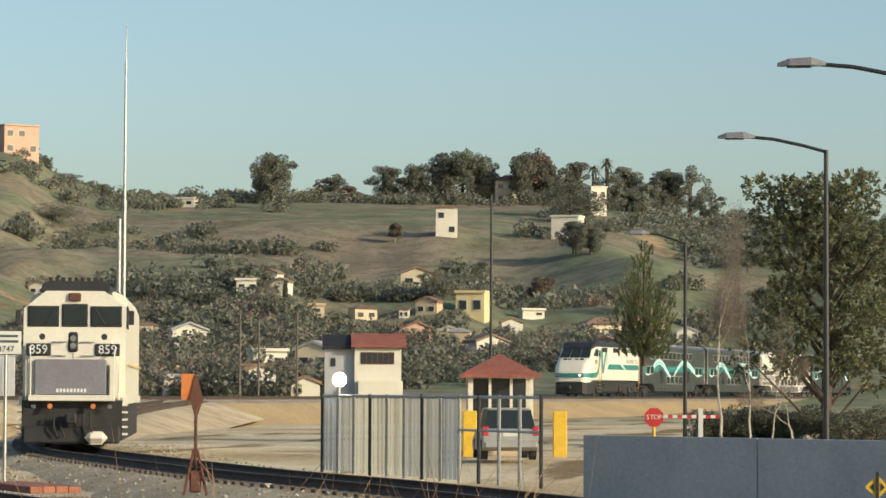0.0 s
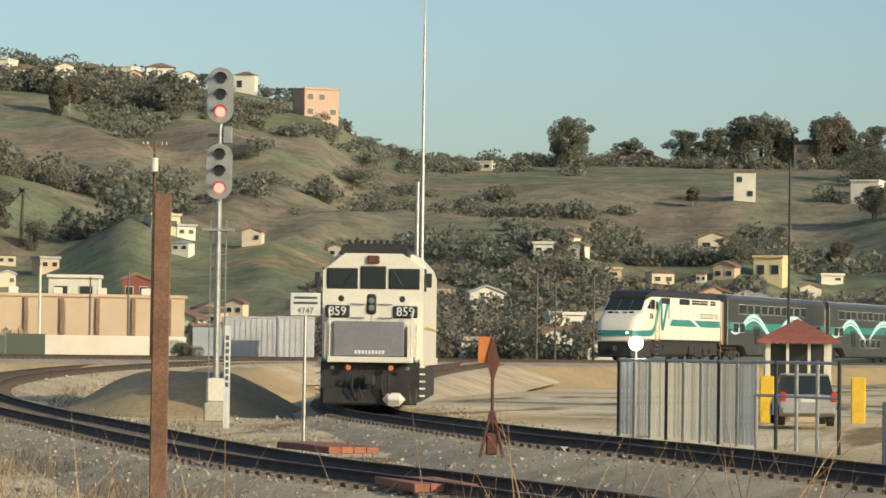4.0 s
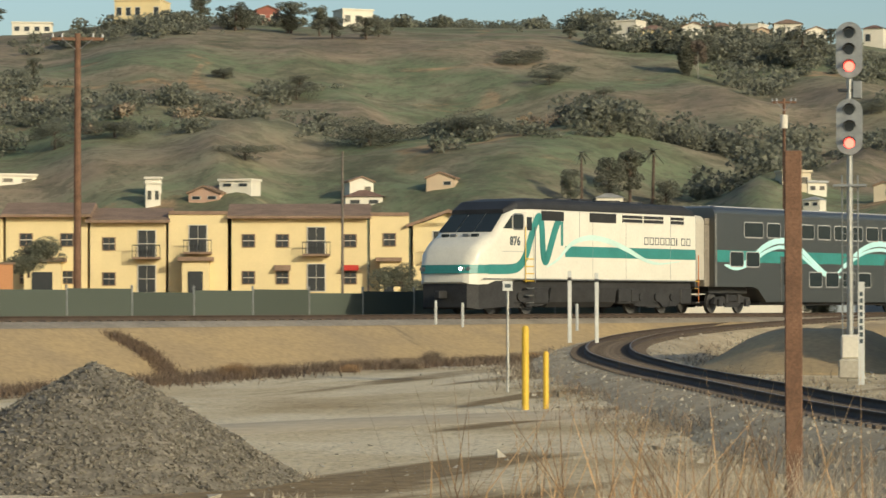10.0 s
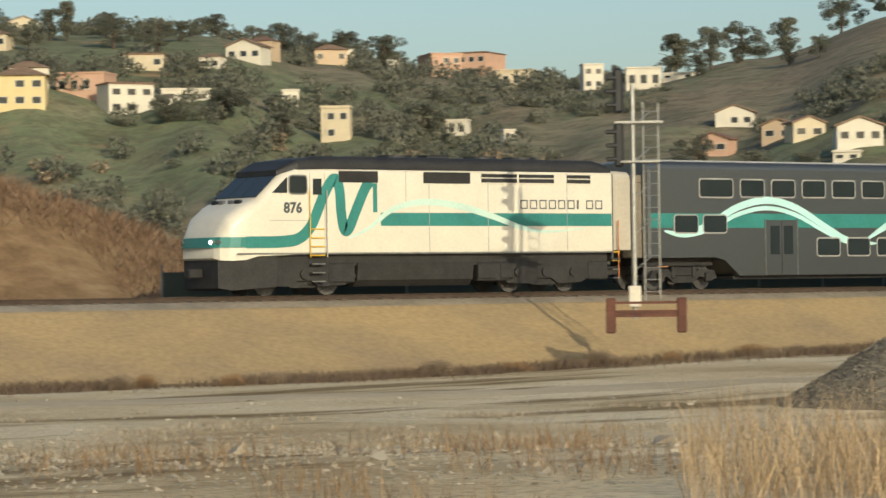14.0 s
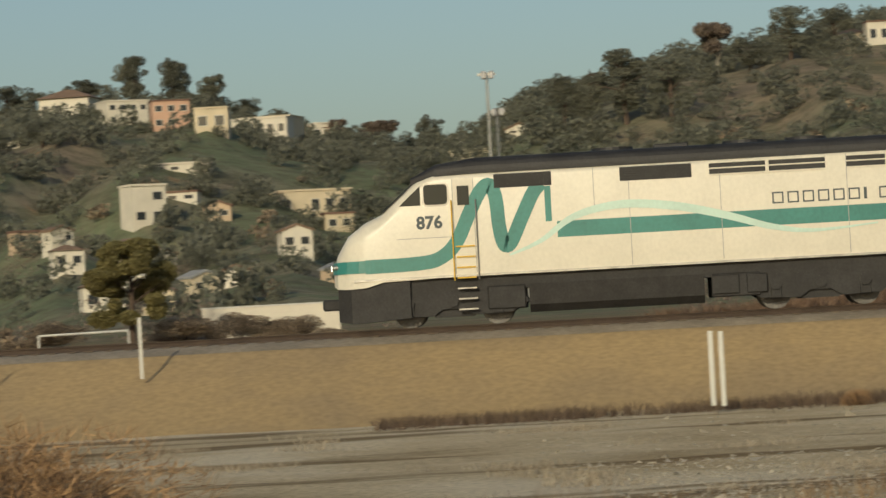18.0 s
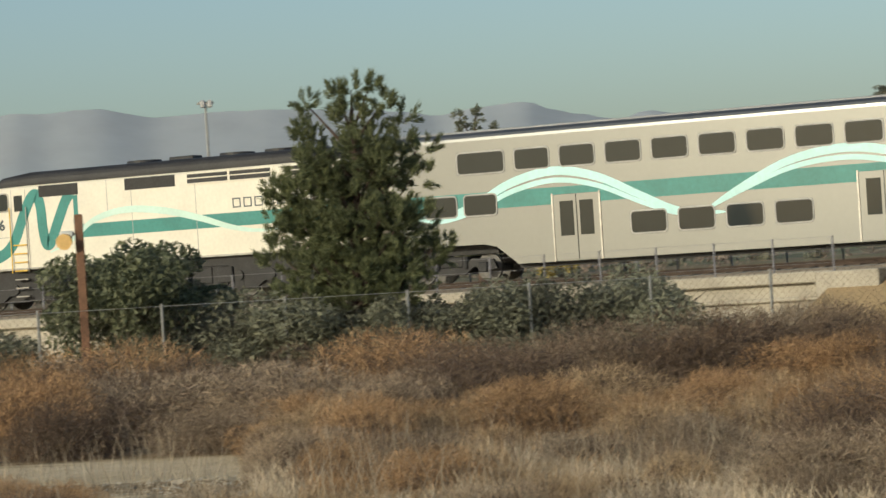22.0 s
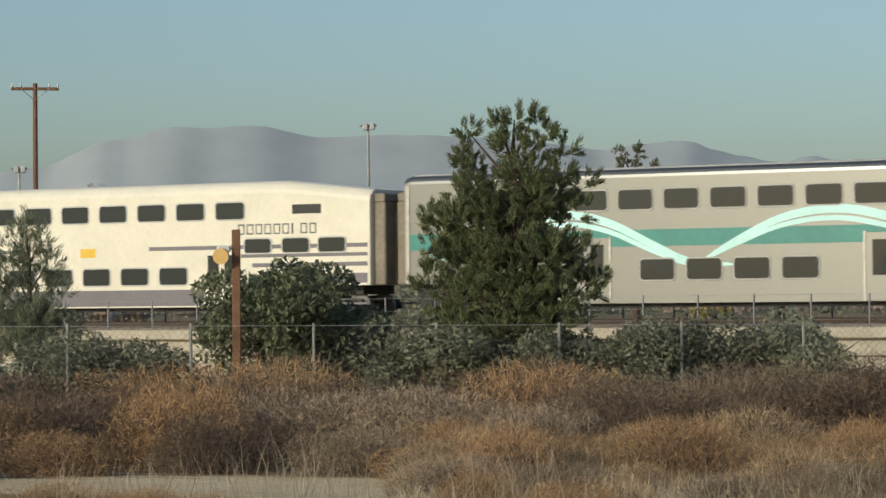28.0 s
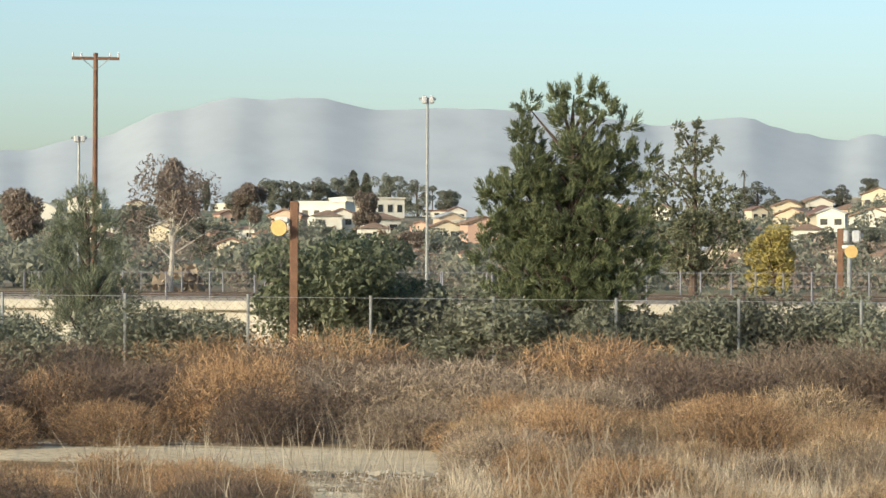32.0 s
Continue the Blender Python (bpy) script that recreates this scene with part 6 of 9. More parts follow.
groves("hillside_scrub", "dark chaparral scrub scattered over the hillsides", 1250, 2.9, 400, 890, -90, -47, 5, L_HAZED, 0.85, 200, 0.15)
groves("hillside_scrub", "small dark shrubs dotted over the hillsides", 1500, 1.5, 330, 890, -90, -47, 55, L_HAZED, 0.9, 60, 0.22)
groves("hillside_trees", "dark trees massed over the hillside between houses", 2500, 2.9, 330, 890, -47, 12, 15, L_HAZED, 1.4, 190, 0.16)
groves("gully_grove", "dark trees massed up a gully of the hillside", 300, 3.4, 330, 870, -69.3, -64.8, 65, L_HAZED, 1.3, 190, 0.15)
groves("town_trees", "massed dark trees between the houses at the hill foot", 620, 2.0, 255, 460, -90, -47, 8, L_HAZED, 1.3, 330, 0.15)
groves("town_trees", "massed trees between the houses beyond the wash", 520, 2.4, 260, 800, 9, 38, 9, L_HAZED, 1.3, 300, 0.15)
groves("dry_brush_slopes", "dry brown brush on the lower slopes", 420, 2.2, 225, 600, -90, 38, 21, L_DUNBRUSH, 0.8, 90)


groves("bare_trees", "leafless brown trees among the houses at the hill foot", 230, 2.2, 255, 460, -90, -47, 25, L_BARE, 1.5, 260, 0.08)
groves("bare_trees", "leafless brown trees among the houses beyond the wash", 190, 2.4, 190, 500, -10, 38, 26, L_BARE, 1.6, 340, 0.065)


def town(n, seed, a0, a1, r0, r1, w0, w1):
    """Small houses strewn over the foot of the slopes."""
    rt = random.Random(seed)
    for k in range(n):
        a, r = rt.uniform(a0, a1), rt.uniform(r0, r1)
        x, y = EYE.x - r * math.sin(radians(a)), EYE.y + r * math.cos(radians(a))
        if along(x, y)[1] > -34:
            continue
        m = rt.choice((W, W, W, C, C, P, T))
        wide = rt.uniform(w0, w1)
        house((x, y, land(x, y) + 0.4), a, wide, min(3.4, wide * rt.uniform(0.42, 0.6)), m, rt.choice(("gable", "hip", "flat", "gable")), rm=rt.choice((None, None, M_CLAYROOF, M_COACHROOF)), turn=rt.uniform(-30, 30))


town(90, 3, -87, -62, 300, 470, 2.4, 4.6)
town(44, 4, -10, 7, 340, 560, 3.2, 5.6)
town(10, 6, -44, -14, 480, 800, 6, 10)
town(70, 5, 11, 33, 380, 760, 3.2, 7.0)
# the tree line on the crest
tt(15.3, 12.9, -79.08, 3.73, 66, "oak", 1.0)
tt(15.3, 12.9, -79.57, 3.74, 72, "gum", 1.1)
tt(15.3, 12.9, -79.90, 3.74, 84, "oak", 1.0)
tt(15.3, 12.9, -80.17, 3.77, 95, "gum", 1.0)
tt(15.3, 12.9, -80.49, 3.82, 100, "oak", 0.9)
tt(15.3, 12.9, -80.82, 3.78, 98, "gum", 1.1)
tt(15.3, 12.9, -81.58, 3.91, 92, "gum", 1.0)
tt(15.3, 12.9, -81.85, 3.89, 100, "oak", 0.8)
tt(15.3, 12.9, -82.23, 3.82, 84, "oak", 1.0)
tt(15.3, 12.9, -82.66, 3.83, 84, "gum", 1.1)
tt(15.3, 12.9, -82.50, 3.35, 66, "oak", 1.9)
tt(15.3, 12.9, -83.25, 3.70, 70, "oak", 1.2)
tt(15.3, 12.9, -83.63, 3.59, 84, "gum", 1.2)
tt(15.3, 12.9, -84.33, 3.54, 84, "gum", 1.2)
tt(15.3, 12.9, -84.81, 3.48, 92, "oak", 1.0)
tt(15.3, 12.9, -83.90, 3.38, 60, "oak", 1.4)
tt(15.3, 12.9, -82.98, 3.81, 80, "palm", 1.4)
tt(15.3, 12.9, -83.25, 3.86, 95, "palm", 1.2)
tt(15.3, 12.9, -76.82, 3.50, 100, "oak", 1.0)
tt(15.3, 12.9, -76.65, 3.50, 80, "gum", 1.0)
tt(15.3, 12.9, -77.95, 3.67, 52, "oak", 1.5)
tt(15.3, 12.9, -78.98, 3.73, 70, "oak", 1.0)
tt(15.3, 12.9, -82.61, 2.62, 60, "oak", 1.2)
tt(15.3, 12.9, -82.93, 2.62, 66, "oak", 1.0)
tt(15.3, 12.9, -83.75, 1.43, 120, "pine", 0.7)
# trees on the rise beyond the wash
tt(0.0, 0.0, 26.51, 1.63, 62, "oak", 1.3)
tt(0.0, 0.0, 26.13, 1.66, 66, "gum", 1.0)
tt(0.0, 0.0, 25.64, 1.64, 56, "oak", 1.5)
tt(0.0, 0.0, 25.21, 1.66, 70, "oak", 0.9)
tt(0.0, 0.0, 24.94, 1.66, 84, "column", 1.6)
tt(0.0, 0.0, 24.69, 1.67, 80, "column", 1.5)
tt(0.0, 0.0, 24.24, 1.65, 76, "oak", 1.2)
tt(0.0, 0.0, 23.70, 1.65, 66, "oak", 1.2)
tt(0.0, 0.0, 23.15, 1.65, 50, "oak", 1.4)
tt(0.0, 0.0, 17.43, 1.67, 46, "oak", 1.4)
tt(0.0, 0.0, 15.72, 1.75, 52, "oak", 1.3)
tt(0.0, 0.0, 15.08, 1.75, 60, "gum", 1.2)


# ---- the yard: tracks of the wye ----
WYE = smoothline([(20, -6, -1.85), (45, 13, -1.8), (59.3, 24.5, -1.62), (66, 29.6, -1.6), (73.6, 34.4, -1.58), (82.5, 40.0, -1.48), (93.4, 46.9, -1.35), (105, 53.6, -1.15), (116.6, 58.6, -0.9), (128, 61.6, -0.65), (140, 63.0, -0.4), (155, 62.9, -0.15), (172, 61.0, 0.0)], 8)
SIDING = smoothline([(20, -14, -1.9), (48, 9, -1.6), (70.5, 23.0, -1.42), (78.1, 27.7, -1.4), (89.3, 33.6, -1.38), (99.5, 38.5, -1.36), (115, 44.0, -1.3), (135, 49.5, -1.1), (160, 54.5, -0.6), (185, 57.6, -0.1)], 8)


def bed(i):
    return [(-4.6, -1.2), (-2.7, -0.55), (-1.8, -0.26), (-0.9, -0.2), (0.9, -0.2), (1.8, -0.26), (2.7, -0.55), (4.6, -1.2)]


sweep("wye_bed", WYE, bed, M_BED, "dark grimy ballast bank of a curving track", "ballast")
sweep("siding_bed", SIDING, bed, M_BED, "dark grimy ballast bank of a yard track", "ballast")
rail_pair(WYE, "wye_track", "rusty curving railway track with worn wooden ties", 0.6, 40, 160)
rail_pair(SIDING, "siding_track", "rusty yard track leading to a parked locomotive", 0.6, 60, 120)


def berm(x, y, z, rx, ry, h, turn):
    """A long rounded bank of dirt and dry grass."""
    t = thing("dirt_mound", x, y, z, turn, "long rounded dirt mound with dry grass between two tracks", "mound")
    bm = bmesh.new()
    prev = None
    for k in range(15):
        u, row = k / 14, []
        for i in range(48):
            a = 2 * math.pi * i / 48
            w = 1 + 0.12 * noise.noise((math.cos(a) * 1.5, math.sin(a) * 1.5, x))
            px, py = rx * u * w * math.cos(a), ry * u * w * math.sin(a)
            zz = h * (1 - step(0.25, 1.0, u)) + 0.09 * noise.noise((px * 0.9, py * 0.9, x)) - (0.5 if k == 14 else 0)
            row.append(bm.verts.new((px, py, zz)))
        if prev:
            for i in range(48):
                bm.faces.new((prev[i], prev[(i + 1) % 48], row[(i + 1) % 48], row[i]))
        else:
            bmesh.ops.contextual_create(bm, geom=row)
        prev = row
    bmesh.ops.remove_doubles(bm, verts=bm.verts, dist=0.001)
    bmesh.ops.recalc_face_normals(bm, faces=bm.faces)
    part("bank", bm, bankmat(), t, smooth=True)


berm(108.0, 47.6, -1.75, 10.5, 4.6, 1.3, 20)
berm(127.0, 52.5, -1.4, 12.0, 3.6, 1.0, 14)
road = smoothline([(20, 62), (38, 60.5), (52, 57.5), (64, 52.5), (72, 47.5), (78, 42.5), (81.5, 37.5), (82, 31), (80, 24)], 8)
sweep("service_road", [(x, y, land(x, y)) for x, y in road], lambda i: [(-2.6, -0.08), (-1.8, 0.015), (0, 0.03), (1.8, 0.015), (2.6, -0.08)], mat("pale_trodden_track", (0.62, 0.50, 0.33), 0.95, vary=0.2, scale=0.3, fine=4, bump=0.4), "pale worn dirt service road over the lot", "road")


def gz(x, y):
    return land(x, y)


def post(name, x, y, z0, z1, r, material, label, category="post", group="", lean=0.0, square=False):
    t = thing(name, x, y, z0 - 0.3, 0, label, category, group)
    if square:
        part("post", bx(-r, r, -r, r, 0, z1 - z0 + 0.3, bevel=r * 0.15), material, t)
    else:
        part("shaft", rod((0, 0, 0), (lean, 0, z1 - z0 + 0.3), r * 1.1, r * 0.85, n=12), material, t)
    return t


def colour_signal(x, y, z, az, tall):
    t = thing("railway_signal", x, y, z, az, "grey two-headed colour light signal showing red over red", "railway signal")
    part("foundation", bx(-0.3, 0.3, -0.3, 0.3, -0.4, 0.1, bevel=0.04), M_CONC, t)
    part("base_case", bx(-0.24, 0.24, -0.24, 0.24, 0.1, 0.72, bevel=0.05), M_WSTUCCO, t, "white cast base")
    part("mast", rod((0, 0, 0.5), (0, 0, tall - 0.2), 0.085, 0.075, n=12), M_GALV, t)
    part("platform", bx(-0.42, 0.42, -0.1, 0.35, 4.5, 4.56), M_GALV, t)
    for k in range(14):
        part("ladder_rung", rod((-0.2, 0.3, 0.6 + k * 0.3), (0.2, 0.3, 0.6 + k * 0.3), 0.012, n=6), M_GALV, t)
    for s in (-0.2, 0.2):
        part("ladder_rail", rod((s, 0.3, 0.4), (s, 0.3, 4.8), 0.018, n=6), M_GALV, t)
    for zc in (tall - 0.72, tall - 2.68):
        bm = bmesh.new()
        w, h, n = 0.34, 0.72, 10
        pr = [(w * math.cos(a), math.copysign(h - w, math.sin(a)) + w * math.sin(a)) for a in [2 * math.pi * (i + 0.5) / (2 * n) for i in range(2 * n)]]
        loft(bm, [[(px, -0.2, zc + pz) for px, pz in pr], [(px, -0.16, zc + pz) for px, pz in pr]])
        hd = part("signal_head", bm, M_GALV, t, "rounded grey backing plate")
        part("lamp_case", bx(-0.18, 0.18, -0.16, 0.18, zc - 0.6, zc + 0.6, bevel=0.03), M_BLACKMETAL, hd)
        for k, dz in enumerate((0.42, 0.0, -0.42)):
            bm = bmesh.new()
            tube(bm, (0, -0.2, zc + dz), (0, -0.23, zc + dz), 0.125, n=18)
            part("lens", bm, M_REDLENS if k == 2 else M_DARKWIN, hd, "lit red lens" if k == 2 else "dark lens")
            bm = bmesh.new()
            ring = [[(0.15 * math.cos(a), yy, zc + dz + 0.15 * math.sin(a)) for a in [math.pi * i / 10 for i in range(11)]] for yy in (-0.2, -0.46)]
            r2 = [[(0.165 * math.cos(a), yy, zc + dz + 0.165 * math.sin(a)) for a in [math.pi * i / 10 for i in range(11)]] for yy in (-0.2, -0.46)]
            g = [[bm.verts.new(p) for p in q] for q in (*ring, *r2)]
            for i in range(10):
                bm.faces.new((g[0][i], g[0][i + 1], g[1][i + 1], g[1][i]))
                bm.faces.new((g[2][i + 1], g[2][i], g[3][i], g[3][i + 1]))
                bm.faces.new((g[1][i], g[1][i + 1], g[3][i + 1], g[3][i]))
            part("hood", bm, M_BLACKMETAL, hd, "black lens hood")
    part("bracket", bx(-0.3, 0.3, -0.06, 0.1, tall - 1.78, tall - 1.7), M_BLACKMETAL, t)
    part("junction_box", bx(0.08, 0.32, -0.1, 0.12, tall - 1.95, tall - 1.5, bevel=0.02), M_GALV, t)
    return t


colour_signal(87.73, 39.06, -1.14, -71.1, 8.7)
p = thing("wooden_post", 48.00, 25.38, 0.11, -68, "thick weathered brown timber post in dry grass", "post")
part("post", bx(-0.1, 0.1, -0.1, 0.1, -2.2, 2.0, bevel=0.012), M_WOOD, p)
# white sign of the yard
p = thing("yard_sign", 74.22, 32.23, -1.46, -72, "small white metal sign with dark writing on a thin post", "sign")
part("post", rod((0, 0, -0.4), (0, 0, 2.95), 0.035, n=8), M_GALV, p)
pl = part("plate", bx(-0.31, 0.31, -0.06, -0.035, 2.5, 2.97, bevel=0.006), M_SIGN, p)
for z, w in ((2.87, 0.24), (2.76, 0.25)):
    part("writing_bar", bx(-w, w, -0.064, -0.06, z - 0.025, z + 0.025), M_LETTER, pl)
letters("4747", 0.17, M_LETTER, pl, pose(0, -0.064, 2.6, 90, 0, 0), "writing")
# marker board beside the signal
p = thing("marker_post", 86.88, 38.46, -1.38, -71, "narrow white marker board with dark bars", "sign")
part("board", bx(-0.08, 0.08, -0.03, 0.03, -0.3, 2.3, bevel=0.006), M_SIGN, p)
for k in range(8):
    part("writing_bar", bx(-0.04, 0.04, -0.036, -0.03, 0.75 + k * 0.17, 0.86 + k * 0.17), M_LETTER, p)


def freight_locomotive():
    """The parked wide-nosed unit seen head on: x forward, z up from the rail."""
    t = thing("parked_locomotive", 99.5, 38.5, -1.36, 194.3, "parked white diesel locomotive with wide dark windscreens and grey snowplough box", "locomotive")
    bm = bmesh.new()
    loft(bm, [[(x, -1.5, 1.3), (x, -1.5, z - 0.5), (x, -0.85, z), (x, 0.85, z), (x, 1.5, z - 0.5), (x, 1.5, 1.3)] for x, z in ((-0.9, 4.34), (-3.4, 4.42))])
    part("cab", bm, M_WHITE, t, "white angular cab")
    bm = bmesh.new()
    loft(bm, [section(-3.4, 1.5, 1.3, 4.4, 0.4, 2), section(-17.0, 1.5, 1.3, 4.4, 0.4, 2)])
    part("hood", bm, M_WHITE, t)
    bm = bmesh.new()
    loft(bm, [section(-1.2, 1.0, 4.3, 4.62, 0.2), section(-16.5, 1.1, 4.3, 4.66, 0.2)])
    part("roof", bm, M_BLACKROOF, t)
    for k in range(9):
        part("roof_louvre", bx(-2.6, -2.2, -0.85 + k * 0.19, -0.75 + k * 0.19, 4.6, 4.76), M_BLACKROOF, t)
    bm = bmesh.new()
    loft(bm, [[(x, y, z) for y, z in ((-1.3, 1.35), (1.3, 1.35), (1.35, 2.2), (1.1, 2.95), (-1.1, 2.95), (-1.35, 2.2))] for x in (0.0, -0.95)])
    part("nose", bm, M_WHITE, t)
    for y0, y1, z1 in ((-1.38, -0.46, 3.92), (-0.38, 0.38, 3.98), (0.46, 1.38, 3.92)):
        w = part("windscreen", bx(-0.9, -0.87, y0, y1, 3.34, z1, bevel=0.01), M_RUBBER, t)
        part("pane", bx(-0.87, -0.85, y0 + 0.05, y1 - 0.05, 3.39, z1 - 0.05), M_GLASS, w, "dark windscreen glass")
    part("headlight_case", bx(-0.9, -0.8, -0.18, 0.18, 4.05, 4.28, bevel=0.03), M_RUST, t)
    for s in (-1, 1):
        nb = part("number_box", bx(-0.02, 0.06, s * 1.0 - 0.36, s * 1.0 + 0.36, 2.52, 2.86, bevel=0.03), M_BLACKMETAL, t, "black number box")
        letters("859", 0.36, M_WLETTER, nb, pose(0.065, s * 1.0, 2.69, 90, 0, 90), "road_number")
        bm = bmesh.new()
        tube(bm, (-0.05, s * 0.9, 3.05), (0.0, s * 0.9, 3.05), 0.09, n=12)
        part("marker_light", bm, M_BLACKMETAL, t)
    part("headlight_housing", bx(-0.02, 0.06, -0.14, 0.14, 2.62, 3.18, bevel=0.05), M_BLACKMETAL, t, "dark paired headlights")
    for zc in (2.75, 2.95):
        bm = bmesh.new()
        tube(bm, (0.05, 0, zc + 0.05), (0.09, 0, zc + 0.05), 0.085, n=14)
        part("headlight", bm, M_STEEL, t)
    part("front_box", bx(0.05, 0.5, -1.08, 0.98, 1.45, 2.42, bevel=0.02), M_LOCOGREY, t, "grey front equipment box")
    for k in range(9):
        part("lettering_bar", bx(0.5, 0.506, -0.45 + k * 0.1, -0.385 + k * 0.1, 1.52, 1.62), M_WLETTER, t)
    part("nose_seam", bx(0.0, 0.006, -0.012, 0.012, 2.2, 2.6), M_LOCOGREY, t)
    for y0, y1, z in ((-0.62, -0.2, 2.52), (-0.62, -0.2, 2.9), (0.2, 0.62, 2.52), (0.2, 0.62, 2.9)):
        part("grab_iron", rod((0.06, y0, z), (0.06, y1, z), 0.016, n=6), M_LOCOGREY, t)
    for s in (-1, 1):
        part("front_rail", rod((0.45, s * 1.2, 1.44), (0.45, s * 1.2, 2.45), 0.022, n=6), M_WHITE, t)
        part("front_rail", rod((0.45, s * 1.2, 2.45), (0.1, s * 1.25, 2.75), 0.022, n=6), M_WHITE, t)
        part("side_panel", bx(0.02, 0.3, s * 1.2 - 0.12, s * 1.2 + 0.12, 1.44, 2.3), M_WHITE, t)
        part("lamp_glow", bx(0.6, 0.66, s * 1.1 - 0.06, s * 1.1 + 0.06, 1.08, 1.18, bevel=0.02), M_STEEL, t)
        part("mirror", bx(-1.0, -0.9, s * 1.66 - 0.08, s * 1.66 + 0.08, 3.4, 3.8, bevel=0.02), M_BLACKMETAL, t)
        part("wiper", rod((-0.84, s * 0.9, 3.4), (-0.84, s * 0.6, 3.85), 0.012, n=5), M_BLACKMETAL, t)
    part("front_sill", bx(0.3, 0.75, -1.25, 1.25, 1.28, 1.44, bevel=0.02), M_WHITE, t, "white front step edge")
    for s in (-0.62, 0.62):
        bm = bmesh.new()
        tube(bm, (0.6, s, 1.14), (0.68, s, 1.14), 0.075, n=12)
        part("ditch_light", bm, M_ORANGEP, t, "amber ditch light")
    bm = bmesh.new()
    loft(bm, [[(x, y, z) for y, z in ((-1.45, 0.2), (1.45, 0.2), (1.45, 1.3), (-1.45, 1.3))] for x in (0.35, -16.9)])
    part("underframe", bm, M_UNDER, t)
    part("plough", bx(0.35, 0.6, -1.4, 1.4, 0.12, 0.6, bevel=0.05), M_UNDER, t)
    part("coupler", bx(0.5, 1.0, -0.16, 0.16, 0.65, 0.95, bevel=0.05), M_UNDER, t)
    bm = bmesh.new()
    for y in (-0.5, -0.3, 0.35, 0.55):
        for a, b in (((0.65, y, 0.95), (0.8, y, 0.6)), ((0.8, y, 0.6), (0.72, y + 0.1, 0.3))):
            tube(bm, a, b, 0.03, n=6)
    part("brake_hose", bm, M_RUBBER, t)
    part("step_cover", bx(0.6, 0.9, 0.4, 1.05, 0.1, 0.46, bevel=0.16), M_WSTUCCO, t, "pale cover on the front step")
    for s in (-1, 1):
        part("handrail", rod((0.3, s * 1.35, 1.3), (0.3, s * 1.35, 2.4), 0.02, n=6), M_WHITE, t)
        part("side_rail", rod((-1, s * 1.58, 2.3), (-16, s * 1.58, 2.3), 0.02, n=6), M_YELLOWP, t)
        part("side_sill", bx(-16.9, 0.0, min(s * 1.45, s * 1.56), max(s * 1.45, s * 1.56), 1.2, 1.4), M_WHITE, t)
        for k in range(5):
            part("corner_step", bx(-0.3, 0.3, min(s * 1.4, s * 1.6), max(s * 1.4, s * 1.6), 0.35 + 0.2 * k, 0.4 + 0.2 * k), M_WHITE, t)
        part("side_window", bx(-2.6, -1.4, min(s * 1.5, s * 1.54), max(s * 1.5, s * 1.54), 3.3, 3.95, bevel=0.02), M_GLASS, t)
    bogie(t, -3.2, 3, "leading_truck")
    bogie(t, -13.5, 3, "trailing_truck")
    t.scale = (1, 1, 1.06)
    return t


freight_locomotive()

# corrugated and open mesh fence of the parking place
FA, FB = Vector((90.5, 29.1, -1.7)), Vector((78.9, 21.8, -1.7))
fence = thing("yard_fence", FA.x, FA.y, -1.75, math.degrees(math.atan2(FB.y - FA.y, FB.x - FA.x)), "yard fence of grey and beige screening on dark steel posts", "fence")
FL = (FB - FA).length


def sheet(x0, x1, y, z0, z1):
    """A strip of thin cloth, a little slack."""
    bm = bmesh.new()
    rows_ = [[bm.verts.new((x0 + (x1 - x0) * i / 2, y + (0.012 if i == 1 else 0.0), z)) for i in range(3)] for z in (z0, (z0 + z1) / 2, z1)]
    for p_, q_ in zip(rows_[:-1], rows_[1:]):
        for i in range(2):
            bm.faces.new((p_[i], p_[i + 1], q_[i + 1], q_[i]))
    return bm


for k in range(13):
    x = FL * k / 12
    part("post", rod((x, 0, 0), (x, 0, 2.0), 0.045, n=8), M_GALV if k % 3 else M_BLACKMETAL, fence)
part("top_rail", rod((0, 0, 1.95), (FL, 0, 1.95), 0.035, n=8), M_GALV, fence)
part("mid_rail", rod((FL * 0.66, 0, 1.2), (FL, 0, 1.2), 0.03, n=8), M_GALV, fence)
for k in range(8):
    x0, x1 = FL * k / 12 + 0.05, FL * (k + 1) / 12 - 0.05
    n = 8
    for j in range(n):
        a, b = x0 + (x1 - x0) * j / n, x0 + (x1 - x0) * (j + 1) / n
        part("slat", sheet(a, b - 0.004, 0.02 + 0.012 * (j % 2), 0.05, 1.9), (M_SCREEN3, M_SCREEN2, M_SCREEN1, M_SCREEN1, M_SCREEN1, M_SCREEN2, M_SCREEN2, M_SCREEN3)[k], fence)
# a glowing disc stands in for a bright spot beside the fence; case and pole are added
p = thing("floodlight_post", 90.67, 28.70, 0.62, -77, "glowing white disc for a bright spot on an added thin post behind the fence", "lamp post")
bm = bmesh.new()
tube(bm, (0, -0.12, 0), (0, -0.16, 0), 0.17, n=20)
part("lamp_glass", bm, M_BRIGHTSPOT, p, "glowing white disc")
bm = bmesh.new()
tube(bm, (0, 0.1, 0), (0, -0.12, 0), 0.12, 0.19, n=20)
part("lamp_case", bm, M_GREYMETAL, p)
part("pole", rod((0, 0.1, -2.6), (0, 0.1, 0), 0.04, n=8), M_GALV, p)

